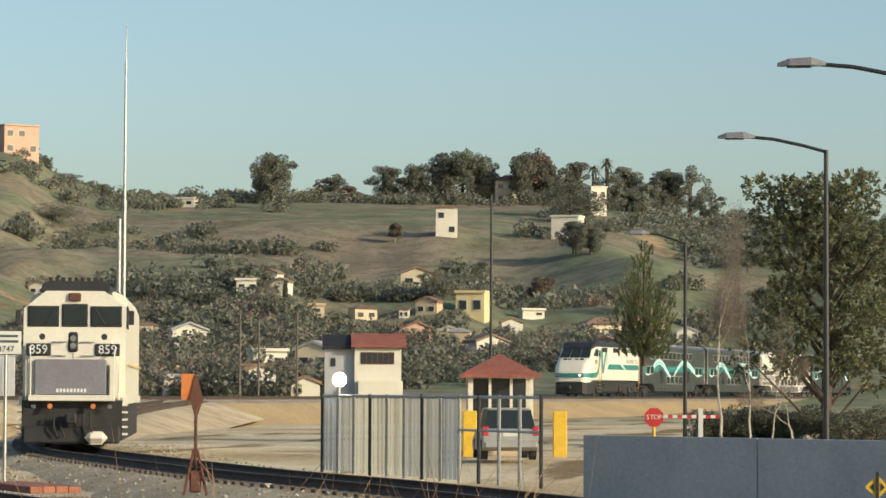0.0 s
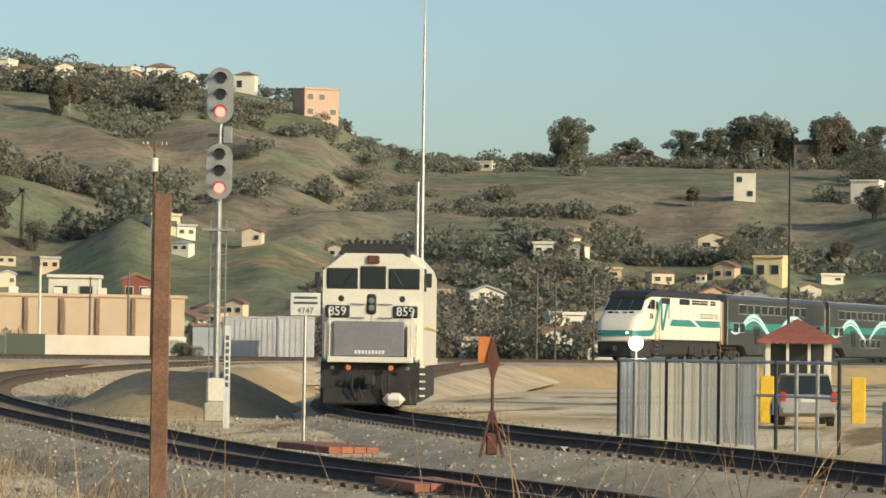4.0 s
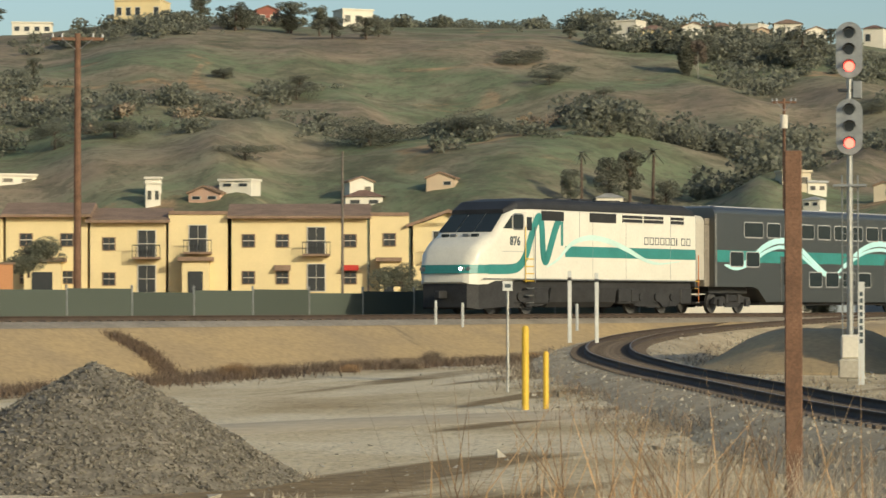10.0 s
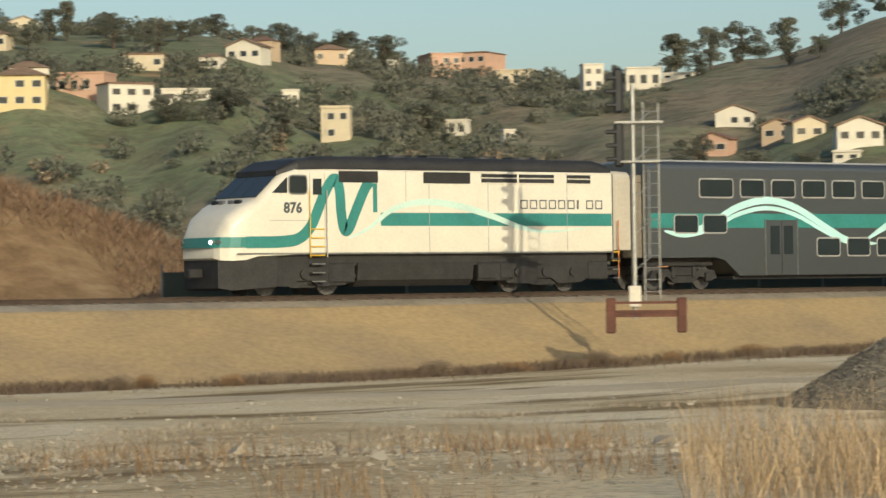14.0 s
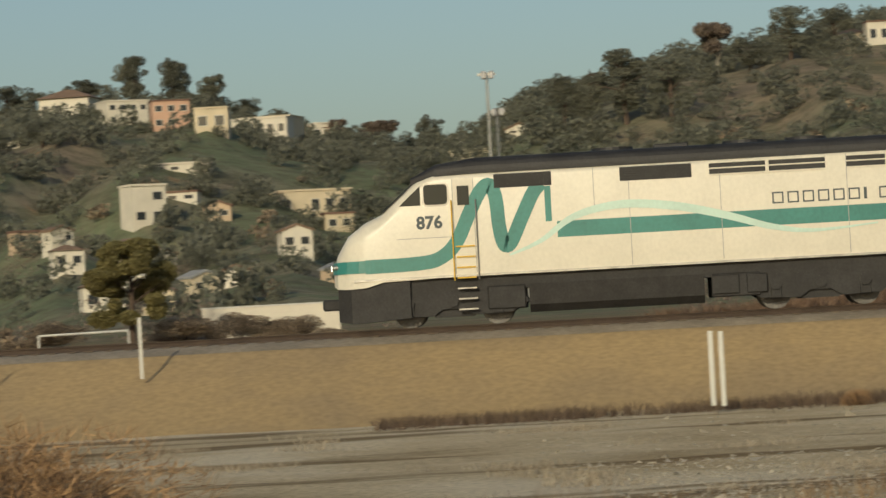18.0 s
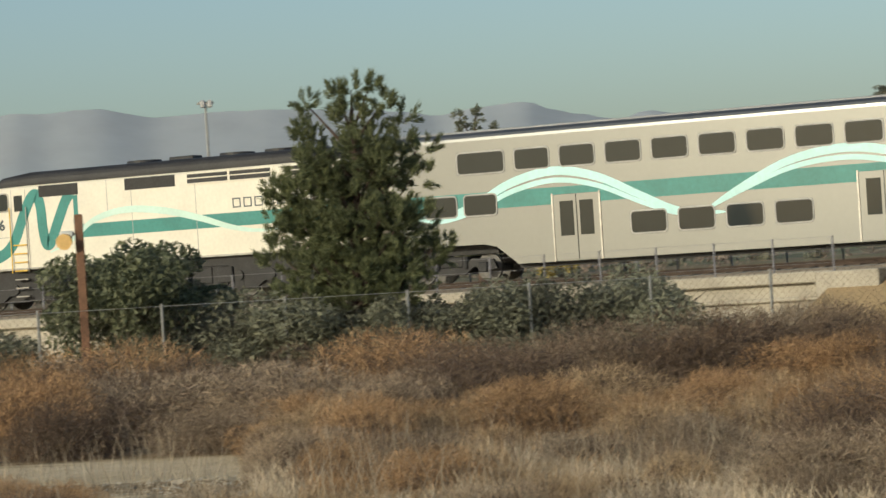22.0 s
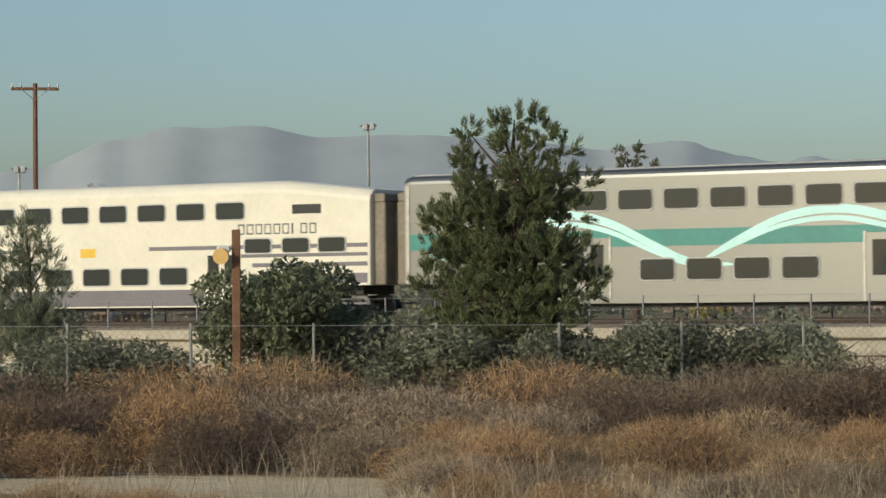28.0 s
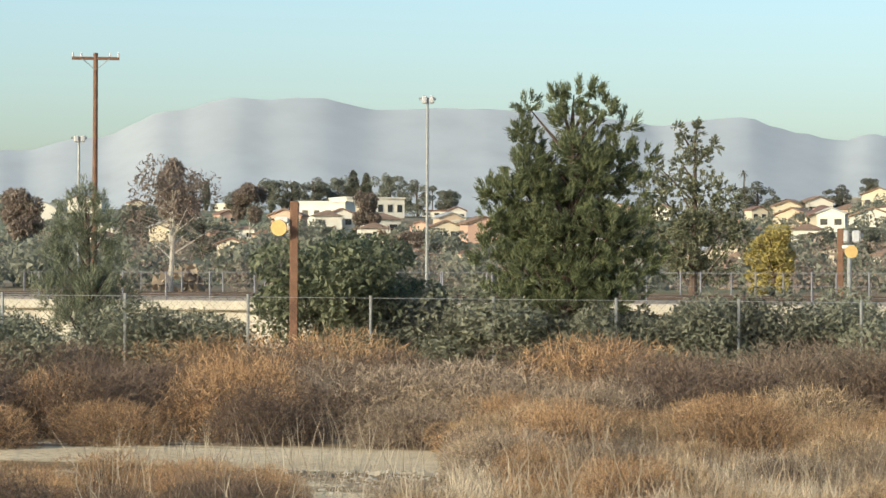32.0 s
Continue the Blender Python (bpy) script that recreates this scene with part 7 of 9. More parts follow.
# block wall, with joints
WA, WB = Vector((72.3, 20.0, 0)), Vector((62.0, 6.0, 0))
wall = thing("block_wall", WA.x, WA.y, -2.0, math.degrees(math.atan2(WB.y - WA.y, WB.x - WA.x)), "long plain grey block wall beside the car park", "wall", kind="structure")
WL = (WB - WA).length
for k in range(4):
    part("wall_panel", bx(WL * k / 4 + 0.012, WL * (k + 1) / 4 - 0.012, -0.1, 0.1, 0, 1.5, bevel=0.01), M_BLOCK, wall)

# gatehouse with red hip roof
p = thing("gatehouse", 107.23, 27.06, -1.46, -79, "small gatehouse with a red hip roof and white posts", "kiosk")
for sx in (-0.85, 0.85):
    for sy in (0.0, 1.7):
        part("post", bx(sx - 0.07, sx + 0.07, sy - 0.07, sy + 0.07, -0.4, 2.15), M_WSTUCCO, p)
part("counter_wall", bx(-0.8, 0.8, 1.3, 1.6, -0.4, 0.8), M_TAN, p)
part("glazing", bx(-0.78, 0.78, 1.4, 1.46, 0.8, 2.0), M_DARKWIN, p)
for sx in (-0.3, 0.3):
    part("mullion", bx(sx - 0.04, sx + 0.04, -0.04, 0.04, 0.8, 2.1), M_WSTUCCO, p)
p.scale = (1.1, 1.1, 1.1)
bm = bmesh.new()
a = [bm.verts.new(q) for q in ((-1.15, -0.3, 2.1), (1.15, -0.3, 2.1), (1.15, 2.0, 2.1), (-1.15, 2.0, 2.1))]
b = bm.verts.new((0, 0.85, 2.72))
for i in range(4):
    bm.faces.new((a[i], a[(i + 1) % 4], b))
bm.faces.new(a[::-1])
rf = part("roof", bm, M_REDROOF, p, "red tiled hip roof")
part("fascia", bx(-1.15, 1.15, -0.32, -0.28, 2.02, 2.12), M_REDROOF, rf)
for s, o in ((-1.45, 0.3), (1.35, 0.5)):
    q = thing("yellow_bollard", p.location.x + s * math.cos(radians(-79)), p.location.y + s * math.sin(radians(-79)) - 0.5, p.location.z, -79, "thick yellow painted guard panel by the gatehouse", "bollard", "yellow guards")
    part("panel", bx(-0.22, 0.22, -0.08, 0.08, -0.4, 1.2, bevel=0.03), M_YELLOWP, q)


def car(x, y, z, rz, label, paint, tall=1.75):
    """Back view matters: body shell with sloping tailgate, glass, lamps, bumper, wheels."""
    t = thing("parked_car", x, y, z, rz, label, "car", "parked cars")
    bm = bmesh.new()
    loft(bm, [[(px, -0.9, pz), (px, -0.88, pz + h * 0.6), (px, -0.8, pz + h), (px, 0.8, pz + h), (px, 0.88, pz + h * 0.6), (px, 0.9, pz)] for px, pz, h in ((-2.25, 0.4, 0.62), (-1.9, 0.3, 0.75), (1.4, 0.3, 0.72), (2.2, 0.35, 0.5))])
    part("body", bm, paint, t)
    bm = bmesh.new()
    loft(bm, [[(a, -w, 1.0), (b, -w * 0.85, tall - 0.05), (b, w * 0.85, tall - 0.05), (a, w, 1.0)] for a, b, w in ((-2.1, -1.65, 0.84), (-0.2, -0.2, 0.86), (1.1, 0.4, 0.82))])
    part("cabin", bm, M_GLASS, t, "dark glass cabin")
    part("roof", bx(-1.7, 0.35, -0.7, 0.7, tall - 0.08, tall, bevel=0.03), paint, t)
    part("bumper", bx(-2.35, -2.2, -0.86, 0.86, 0.4, 0.62, bevel=0.04), paint, t)
    part("plate_bar", bx(-2.27, -2.25, -0.25, 0.25, 0.78, 0.9), M_SIGN, t)
    for s in (-1, 1):
        part("tail_lamp", bx(-2.28, -2.15, s * 0.82 - 0.1, s * 0.82 + 0.1, 0.8, 1.1, bevel=0.02), M_REDPAINT, t)
        for px in (-1.4, 1.4):
            bm = bmesh.new()
            disc(bm, (px, s * 0.8, 0.33), 0.33, 0.22)
            wh = part("wheel", bm, M_RUBBER, t)
            bm = bmesh.new()
            disc(bm, (px, s * 0.915, 0.33), 0.2, 0.02)
            part("rim", bm, M_STEEL, wh)
    return t


car(99.34, 25.73, -1.57, 14, "silver-grey sport utility vehicle at the gatehouse", mat("silver_car_paint", (0.42, 0.41, 0.39), 0.35, 0.4, vary=0.1), 1.7).scale = (0.85, 0.85, 0.85)
car(73.9, 13.4, -1.95, 2, "dark car seen from behind at the car park wall", M_BLACKMETAL, 1.5)

# stop sign and barrier
p = thing("stop_sign", 106.84, 22.24, -1.35, -82, "red octagonal stop sign on a yellow base", "sign")
part("post", rod((0, 0, -0.6), (0, 0, 0.65), 0.05, n=8), M_YELLOWP, p)
bm = bmesh.new()
loft(bm, [[(0.31 * math.cos(math.pi / 8 + i * math.pi / 4), yy, 0.92 + 0.31 * math.sin(math.pi / 8 + i * math.pi / 4)) for i in range(8)] for yy in (-0.06, -0.03)])
pl = part("plate", bm, M_REDPAINT, p)
for k, c in enumerate("STOP"):
    letters(c, 0.21, M_WLETTER, pl, pose(-0.195 + 0.13 * k, -0.064, 0.92, 90, 0, 0), "writing")
p = thing("barrier_arm", 106.98, 20.82, -1.05, -82, "red and white striped barrier arm on a white post", "barrier")
part("post", bx(-0.07, 0.07, -0.07, 0.07, -0.8, 0.9), M_SIGN, p)
for k in range(12):
    part("stripe", bx(-1.15 + k * 0.145, -1.15 + (k + 1) * 0.145, -0.04, 0.04, 0.6, 0.7), M_REDPAINT if k % 2 else M_SIGN, p)
p = thing("warning_sign", 55.30, 14.00, -0.92, -86, "yellow diamond sign with a black double arrow", "sign")
bm = bmesh.new()
loft(bm, [[(0.16 * math.cos(i * math.pi / 2), yy, 0.16 * math.sin(i * math.pi / 2)) for i in range(4)] for yy in (-0.02, 0.0)])
part("plate", bm, M_YELLOWP, p)
part("centre_post", bx(-0.022, 0.022, -0.04, -0.03, -0.5, 0.2), M_BLACKMETAL, p)
for s in (-1, 1):
    bm = bmesh.new()
    loft(bm, [[(s * 0.10, yy, 0), (s * 0.04, yy, 0.06), (s * 0.04, yy, -0.06)] for yy in (-0.026, -0.02)])
    part("arrow_head", bm, M_BLACKMETAL, p)
part("post", rod((0, 0.02, -1.6), (0, 0.02, 0), 0.025, n=6), M_GALV, p)


def street_lamp(x, y, z0, z1, az, reach):
    t = thing("street_lamp", x, y, z0, az, "tall black street lamp with a long flat head", "street lamp", "street lamps")
    h = z1 - z0
    part("pole", rod((0, 0, -0.5), (0, 0, h), 0.085, 0.06, n=10), M_BLACKMETAL, t)
    if reach:
        bm = bmesh.new()
        pts = [(0, h - 0.05), (-reach * 0.3, h + 0.12), (-reach * 0.7, h + 0.3), (-reach, h + 0.36)]
        for a, b in zip(pts[:-1], pts[1:]):
            tube(bm, (a[0], 0, a[1]), (b[0], 0, b[1]), 0.045, n=8)
        part("arm", bm, M_BLACKMETAL, t)
        bm = bmesh.new()
        loft(bm, [[(x_, -w, h + 0.33), (x_, w, h + 0.33), (x_, w * 0.7, h + 0.33 + hh_), (x_, -w * 0.7, h + 0.33 + hh_)] for x_, w, hh_ in ((-reach + 0.1, 0.06, 0.08), (-reach - 0.2, 0.16, 0.17), (-reach - 0.65, 0.16, 0.15), (-reach - 0.9, 0.08, 0.06))])
        hd = part("head", bm, M_LOCOGREY, t, "flat grey lamp head")
        part("lens", bx(-reach - 0.7, -reach - 0.2, -0.12, 0.12, h + 0.3, h + 0.33), M_DARKWIN, hd)
    return t


street_lamp(95.9, 16.5, -1.7, 6.85, -88.5, 2.0)
street_lamp(77.32, 13.56, -1.32, 6.75, -88.5, 2.2)
street_lamp(132.82, 23.68, -1.43, 6.25, -84, 1.5)
street_lamp(173.36, 37.82, 0.16, 10.9, -81, 0)
# masts and poles behind
M_OLDPOLE = mat("grey_weathered_pole", (0.19, 0.16, 0.13), 0.85, vary=0.35, scale=3, fine=30)
p = thing("antenna_mast", 193.16, 63.83, 0.02, -75, "very tall thin silver radio mast", "mast")
part("lower_shaft", rod((0, 0, -1), (0, 0, 12), 0.14, 0.12), M_GALV, p)
part("upper_shaft", rod((0, 0, 12), (0, 0, 20.6), 0.1, 0.07), M_GALV, p)
part("tip", rod((0, 0, 20.6), (0.02, 0, 22.9), 0.04, 0.02), M_WSTUCCO, p)
post("steel_pole", 188.27, 62.75, 0.37, 10.6, 0.15, M_GALV, "short thick galvanised pole beside the mast", "pole")
for q in ((238.71, 67.62, 0.43, 6.6), (243.91, 67.39, 0.22, 5.9), (239.71, 63.36, 0.45, 6.4), (238.49, 101.14, 0.80, 6.5), (237.36, 103.95, 0.76, 6.0), (180.57, 106.63, 1.63, 10.2), (171.51, 79.98, 0.34, 4.9)):
    post("utility_pole", q[0], q[1], q[2] - 1.5, q[3], 0.085, M_OLDPOLE if q[3] > 5.5 else M_WSTUCCO, "plain wooden utility pole behind the line", "pole", "utility poles")


def cross_pole(x, y, z, tall, az, label, r=0.15, arm=2.4, transformer=False, arms=1):
    t = thing("utility_pole", x, y, z, az, label, "pole", "utility poles")
    part("pole", rod((0, 0, -1), (0, 0, tall), r, r * 0.75, n=10), M_WOOD, t)
    for k in range(arms):
        z1 = tall - 0.25 - 0.6 * k
        c = part("crossarm", bx(-arm / 2, arm / 2, -0.07, 0.07, z1 - 0.07, z1 + 0.07), M_WOOD, t)
        for s in (-0.48, -0.3, 0.3, 0.48):
            part("insulator", rod((s * arm, 0, z1 + 0.07), (s * arm, 0, z1 + 0.26), 0.05, 0.035, n=8), M_GREYMETAL, c)
        for s in (-1, 1):
            part("brace", rod((s * arm * 0.3, -0.08, z1), (0, -0.08, z1 - 0.55), 0.02, n=6), M_GALV, t)
    if transformer:
        bm = bmesh.new()
        tube(bm, (0, -0.35, tall - 2.0), (0, -0.35, tall - 1.1), 0.26, n=16)
        part("transformer", bm, M_WSTUCCO, t, "pale round transformer")
    return t


cross_pole(130.53, 92.40, 1.04, 12.0, -57, "reddish wooden utility pole with one crossarm", 0.19)
cross_pole(201.87, 84.95, 0.73, 13.4, -68, "wooden utility pole with a pale transformer", 0.12, 1.6, True)
cross_pole(-7.46, 134.79, -0.51, 13.6, 2, "reddish brown wooden utility pole with two crossarms", 0.17, 1.6, False, 2)
cross_pole(-69.71, 121.41, -0.18, 11.2, 30, "brown wooden utility pole with one crossarm", 0.14, 2.2)
cross_pole(72.40, 113.94, 2.69, 10.2, -34, "reddish steel-braced pole above the line", 0.2, 0.8)


def flood_pole(x, y, z, tall, az):
    t = thing("floodlight_pole", x, y, z, az, "tall thin grey floodlight pole", "light pole", "floodlight poles")
    part("pole", rod((0, 0, -1), (0, 0, tall), 0.11, 0.07, n=10), M_GALV, t)
    part("bar", bx(-0.5, 0.5, -0.05, 0.05, tall - 0.15, tall), M_GALV, t)
    for s in (-0.32, 0.1):
        part("floodlight", bx(s, s + 0.3, -0.3, 0.1, tall - 0.35, tall + 0.1, bevel=0.05), M_GREYMETAL, t)
    return t


flood_pole(-71.84, 165.04, -0.23, 11.8, 24)
flood_pole(-95.49, 164.26, -0.36, 9.9, 31)
flood_pole(21.18, 168.68, 1.40, 12.6, -6)
flood_pole(21.91, 170.60, 1.39, 10.6, -6)
flood_pole(-29.34, 106.01, 0.05, 2.2, 15)

# switch stand with target blades
p = thing("switch_stand", 70.48, 27.23, -1.22, -75, "rusty switch stand with dark diamond and orange targets", "switch stand")
part("base", bx(-0.11, 0.11, -0.1, 0.1, -0.4, 0.02, bevel=0.03), M_RUST, p)
for sx in (-1, 1):
    part("leg", rod((sx * 0.22, -0.1, -0.45), (sx * 0.03, 0, 0.42), 0.028, n=6), M_RUST, p)
part("mast", rod((0, 0, -0.1), (0, 0, 1.2), 0.032, n=8), M_RUST, p)
bm = bmesh.new()
loft(bm, [[(0, yy, 0.95), (0.14, yy, 1.38), (0, yy, 1.85), (-0.12, yy, 1.38)] for yy in (-0.02, 0.01)])
part("diamond_target", bm, M_RUST, p, "dark weathered diamond target")
part("orange_target", bx(-0.28, -0.04, 0.02, 0.04, 1.35, 1.85), M_ORANGEP, p, "orange target plate")
part("lever", rod((0.05, -0.1, 0.2), (0.35, -0.25, -0.15), 0.025, n=6), M_RUST, p)
# orange crossing mats
for k, (x, y, z) in enumerate(((59.57, 25.44, -1.68), (70.60, 30.41, -1.53), (72.43, 31.26, -1.57))):
    p = thing("crossing_panel", x, y, z + 0.02, 30 + 4 * k, "faded orange-red timber crossing panel between rails", "crossing panel", "crossing panels")
    for j in range(4):
        part("timber", bx(-1.3, 1.3, -0.5 + j * 0.25, -0.26 + j * 0.25, -0.12, 0.01, bevel=0.01), M_FADEDORANGE, p)
# equipment boxes and small signal house
for q, w, h, d in (((171.14, 67.12, 0.00), 3.4, 2.1, 2.5), ((167.15, 63.32, 0.03), 2.0, 2.05, 2.5)):
    p = thing("storage_container", q[0], q[1], q[2] - 0.5, -70, "plain grey steel storage container beyond the line", "container", "grey containers")
    part("shell", bx(-w / 2, w / 2, 0, d, 0.1, h + 0.5, bevel=0.04), M_GREYMETAL, p)
    for k in range(int(w / 0.3)):
        part("rib", bx(-w / 2 + 0.1 + k * 0.3, -w / 2 + 0.2 + k * 0.3, -0.03, 0.0, 0.25, h + 0.4), M_GREYMETAL, p)
    part("roof", bx(-w / 2 - 0.03, w / 2 + 0.03, -0.03, d + 0.03, h + 0.5, h + 0.58), M_GREYMETAL, p)
p = thing("signal_house", 260.35, 62.45, -0.07, -77.5, "white two-storey signal house with red tile roof and long brown window", "house")
part("wall", bx(-0.6, 3.3, 0, 4.5, -1.5, 4.1), M_WSTUCCO, p)
part("wing", bx(-3.1, -0.6, 0.6, 4.5, -1.5, 4.0), M_GREYMETAL, p)
part("lower_wall", bx(-0.3, 3.4, -1.0, 0, -1.5, 1.3), M_WSTUCCO, p)
bm = bmesh.new()
loft(bm, [[(x, -0.5, 4.1), (x, 4.9, 4.1), (x, 4.9, 4.3), (x, 2.0, 5.3), (x, -0.5, 4.35)] for x in (-0.9, 3.7)])
part("roof", bm, M_REDROOF, p)
bm = bmesh.new()
loft(bm, [[(x, 0.2, 3.95), (x, 4.9, 3.95), (x, 4.9, 4.3), (x, 2.2, 5.2), (x, 0.2, 4.2)] for x in (-3.3, -0.9)])
part("wing_roof", bm, M_BLACKROOF, p)
w = part("window", bx(-0.1, 2.7, -0.06, 0, 2.7, 3.7), M_RUST, p)
for k in range(6):
    part("pane", bx(-0.04 + k * 0.46, 0.34 + k * 0.46, -0.08, -0.06, 2.78, 3.62), M_DARKWIN, w)
part("window", bx(-2.6, -2.2, 0.54, 0.6, 2.5, 3.2), M_DARKWIN, p)
# tan warehouse and white wall
p = thing("warehouse", 241.76, 106.41, 0.77, -66.5, "long low tan warehouse with flat parapet", "building")
part("wall", bx(-8.2, 8.3, 0, 14, -1.5, 3.7), M_TAN, p)
part("parapet", bx(-8.4, 8.5, -0.15, 14.1, 3.7, 3.95), M_TAN, p)
for k in range(6):
    part("pilaster", bx(-7.6 + k * 2.9, -7.3 + k * 2.9, -0.2, 0, -1.5, 3.6), M_ROOFT, p)
for k in range(4):
    part("roof_unit", bx(-6 + k * 3.6, -5.2 + k * 3.6, 2, 3, 3.95, 4.5, bevel=0.05), M_WSTUCCO, p)
part("low_wall", bx(-13.0, 8.0, -9.0, -8.7, -1.2, 0.55), M_WSTUCCO, p)
for k, (xx, hh_, m, ww) in enumerate(((-11.0, 2.6, M_GREYMETAL, 3.0), (-13.8, 2.2, M_WSTUCCO, 2.2), (11.0, 1.5, M_BLOCK, 4.0))):
    q = thing("shed", p.location.x + xx * math.cos(radians(-66.5)), p.location.y + xx * math.sin(radians(-66.5)), p.location.z, -66.5, "small plain flat-roofed shed beside the warehouse", "shed", "sheds")
    part("wall", bx(-ww / 2, ww / 2, 0, 4, -1.5, hh_), m, q)
    part("roof", bx(-ww / 2 - 0.15, ww / 2 + 0.15, -0.2, 4.2, hh_, hh_ + 0.2), M_ROOFT, q)
for q, w, h, m in (((266.96, 78.26, -0.06), 5.8, 1.8, M_WSTUCCO), ((277.99, 75.36, 0.06), 3.2, 2.2, M_WSTUCCO), ((274.02, 70.31, 0.08), 2.6, 1.2, M_WSTUCCO), ((319.94, 139.78, 5.40), 5.5, 2.9, M_WSTUCCO), ((313.19, 129.79, 5.69), 3.0, 2.2, M_REDROOF)):
    house((q[0], q[1], q[2] - 0.3), -72, w, h, m, "gable" if w < 4 else "flat", name="low_building", label="low pale building beyond the railway line", depth=0.7)


# apartment row: cream two-storey blocks with brown tile roofs
def apartments(x, y, z, az, spans):
    for k, (x0, x1, roof, hgt) in enumerate(spans):
        cx = (x0 + x1) / 2
        w = x1 - x0
        t = thing("apartment_house", x + cx * math.cos(radians(az)), y + cx * math.sin(radians(az)), z, az, "cream stuccoed two-storey apartment house with brown tile roof", "house", "apartment houses")
        part("wall", bx(-w / 2, w / 2, 0, 8, -1.5, hgt), M_STUCCO, t)
        if roof == "gable":
            bm = bmesh.new()
            loft(bm, [[(-w / 2 - 0.5, yy, hgt - 0.35), (w * 0.12, yy, hgt + 0.75), (w / 2 + 0.5, yy, hgt - 0.3), (w / 2 + 0.5, yy, hgt - 0.1), (w * 0.12, yy, hgt + 0.98), (-w / 2 - 0.5, yy, hgt - 0.12)] for yy in (-0.5, 8.3)])
            part("roof", bm, M_ROOFT, t)
            bm = bmesh.new()
            loft(bm, [[(-w / 2, yy, hgt - 0.3), (w / 2, yy, hgt - 0.3), (w * 0.12, yy, hgt + 0.74)] for yy in (0, 8)])
            part("gable_wall", bm, M_STUCCO, t)
        elif roof == "slope":
            bm = bmesh.new()
            loft(bm, [[(xx, -0.7, hgt - 0.1), (xx, 8.2, hgt + 0.1), (xx, 4.0, hgt + 1.1), (xx, -0.7, hgt + 0.1)] for xx in (-w / 2 - 0.3, w / 2 + 0.3)])
            part("roof", bm, M_ROOFT, t)
        else:
            part("roof", bx(-w / 2, w / 2, -0.1, 8, hgt, hgt + 0.25), M_ROOFT, t)
        n = max(1, int(w / 2.2))
        for c in range(n):
            xx = -w / 2 + w * (c + 0.5) / n
            big = (c + k) % 3 == 1 and w > 4
            for r, zc in ((0, hgt * 0.28), (1, hgt * 0.72)):
                hw, hh_ = (0.62, 0.95) if big else (0.42, 0.42)
                wn_ = part("window", bx(xx - hw - 0.06, xx + hw + 0.06, -0.06, 0, zc - hh_ - 0.06, zc + hh_ + 0.06), M_ROOFT if not big else M_FRAME, t)
                for a in (-1, 1):
                    part("pane", bx(xx + (a - 1) * hw / 2 + 0.02, xx + (a + 1) * hw / 2 - 0.02, -0.085, -0.06, zc - hh_, zc + hh_), M_DARKWIN, wn_)
                part("mullion", bx(xx - hw, xx + hw, -0.1, -0.085, zc - 0.025, zc + 0.025), M_FRAME, wn_)
                if big and r == 1:
                    b_ = part("balcony", bx(xx - 1.0, xx + 1.0, -1.0, 0, zc - 1.1, zc - 0.95), M_ROOFT, t)
                    for j in range(9):
                        part("baluster", bx(xx - 1.0 + j * 0.245, xx - 0.96 + j * 0.245, -1.0, -0.96, zc - 0.95, zc - 0.15), M_BLACKMETAL, b_)
                    part("hand_rail", bx(xx - 1.0, xx + 1.0, -1.02, -0.95, zc - 0.15, zc - 0.08), M_BLACKMETAL, b_)
                if not big and r == 0 and (c + k) % 2 == 0:
                    bm = bmesh.new()
                    loft(bm, [[(xx_, -0.6, zc + 0.5), (xx_, 0.0, zc + 0.9), (xx_, 0.0, zc + 0.5)] for xx_ in (xx - 0.6, xx + 0.6)])
                    part("awning", bm, M_REDPAINT if (c + k) % 4 == 0 else M_ROOFT, t)
        if k % 2 == 0:
            e = part("entry_wing", bx(-w * 0.25, w * 0.2, -1.6, 0, -1.5, hgt * 0.46), M_STUCCO, t)
            part("wing_roof", bx(-w * 0.25 - 0.3, w * 0.2 + 0.3, -1.95, 0, hgt * 0.46, hgt * 0.46 + 0.28), M_ROOFT, e)
            part("wing_window", bx(-w * 0.15, w * 0.1, -1.66, -1.6, 0.3, hgt * 0.34), M_DARKWIN, e)


apartments(193.99, 132.45, 0.73, -60.5, ((-17.5, -12.5, "slope", 6.1), (-12.2, -8.4, "flat", 5.9), (-8.2, -2.4, "slope", 6.1), (-2.2, 3.2, "slope", 5.7), (3.4, 7.6, "flat", 6.2), (7.9, 17.6, "slope", 6.0), (17.8, 20.6, "flat", 6.1), (20.9, 25.0, "gable", 5.6), (25.2, 30.8, "gable", 6.1)))
p = thing("orange_wall", 132.45, 106.56, 1.11, -52, "long orange-brown stucco wall behind the railway", "wall")
part("wall", bx(-7.0, 7.4, 0, 0.3, -1.0, 1.32), M_ORANGE, p)
part("cap", bx(-7.1, 7.5, -0.06, 0.36, 1.32, 1.42), M_ROOFT, p)
# frame house under construction
p = thing("unfinished_house", 132.81, 136.70, 0.25, -44.5, "unfinished plywood-clad house with open window frames", "house")
M_PLY = mat("raw_plywood", (0.55, 0.34, 0.17), 0.85, vary=0.2, scale=0.6, fine=10)
part("wall", bx(-3.4, 5.0, 0, 7, -1.5, 4.1), M_PLY, p)
bm = bmesh.new()
loft(bm, [[(xx, -0.6, 4.0), (xx, 7.6, 4.0), (xx, 7.6, 4.3), (xx, 3.5, 5.7), (xx, -0.6, 4.35)] for xx in (-4.2, 5.3)])
part("roof", bm, M_ROOFT, p)
part("fascia", bx(-4.2, 5.3, -0.66, -0.58, 4.0, 4.3), M_WSTUCCO, p)
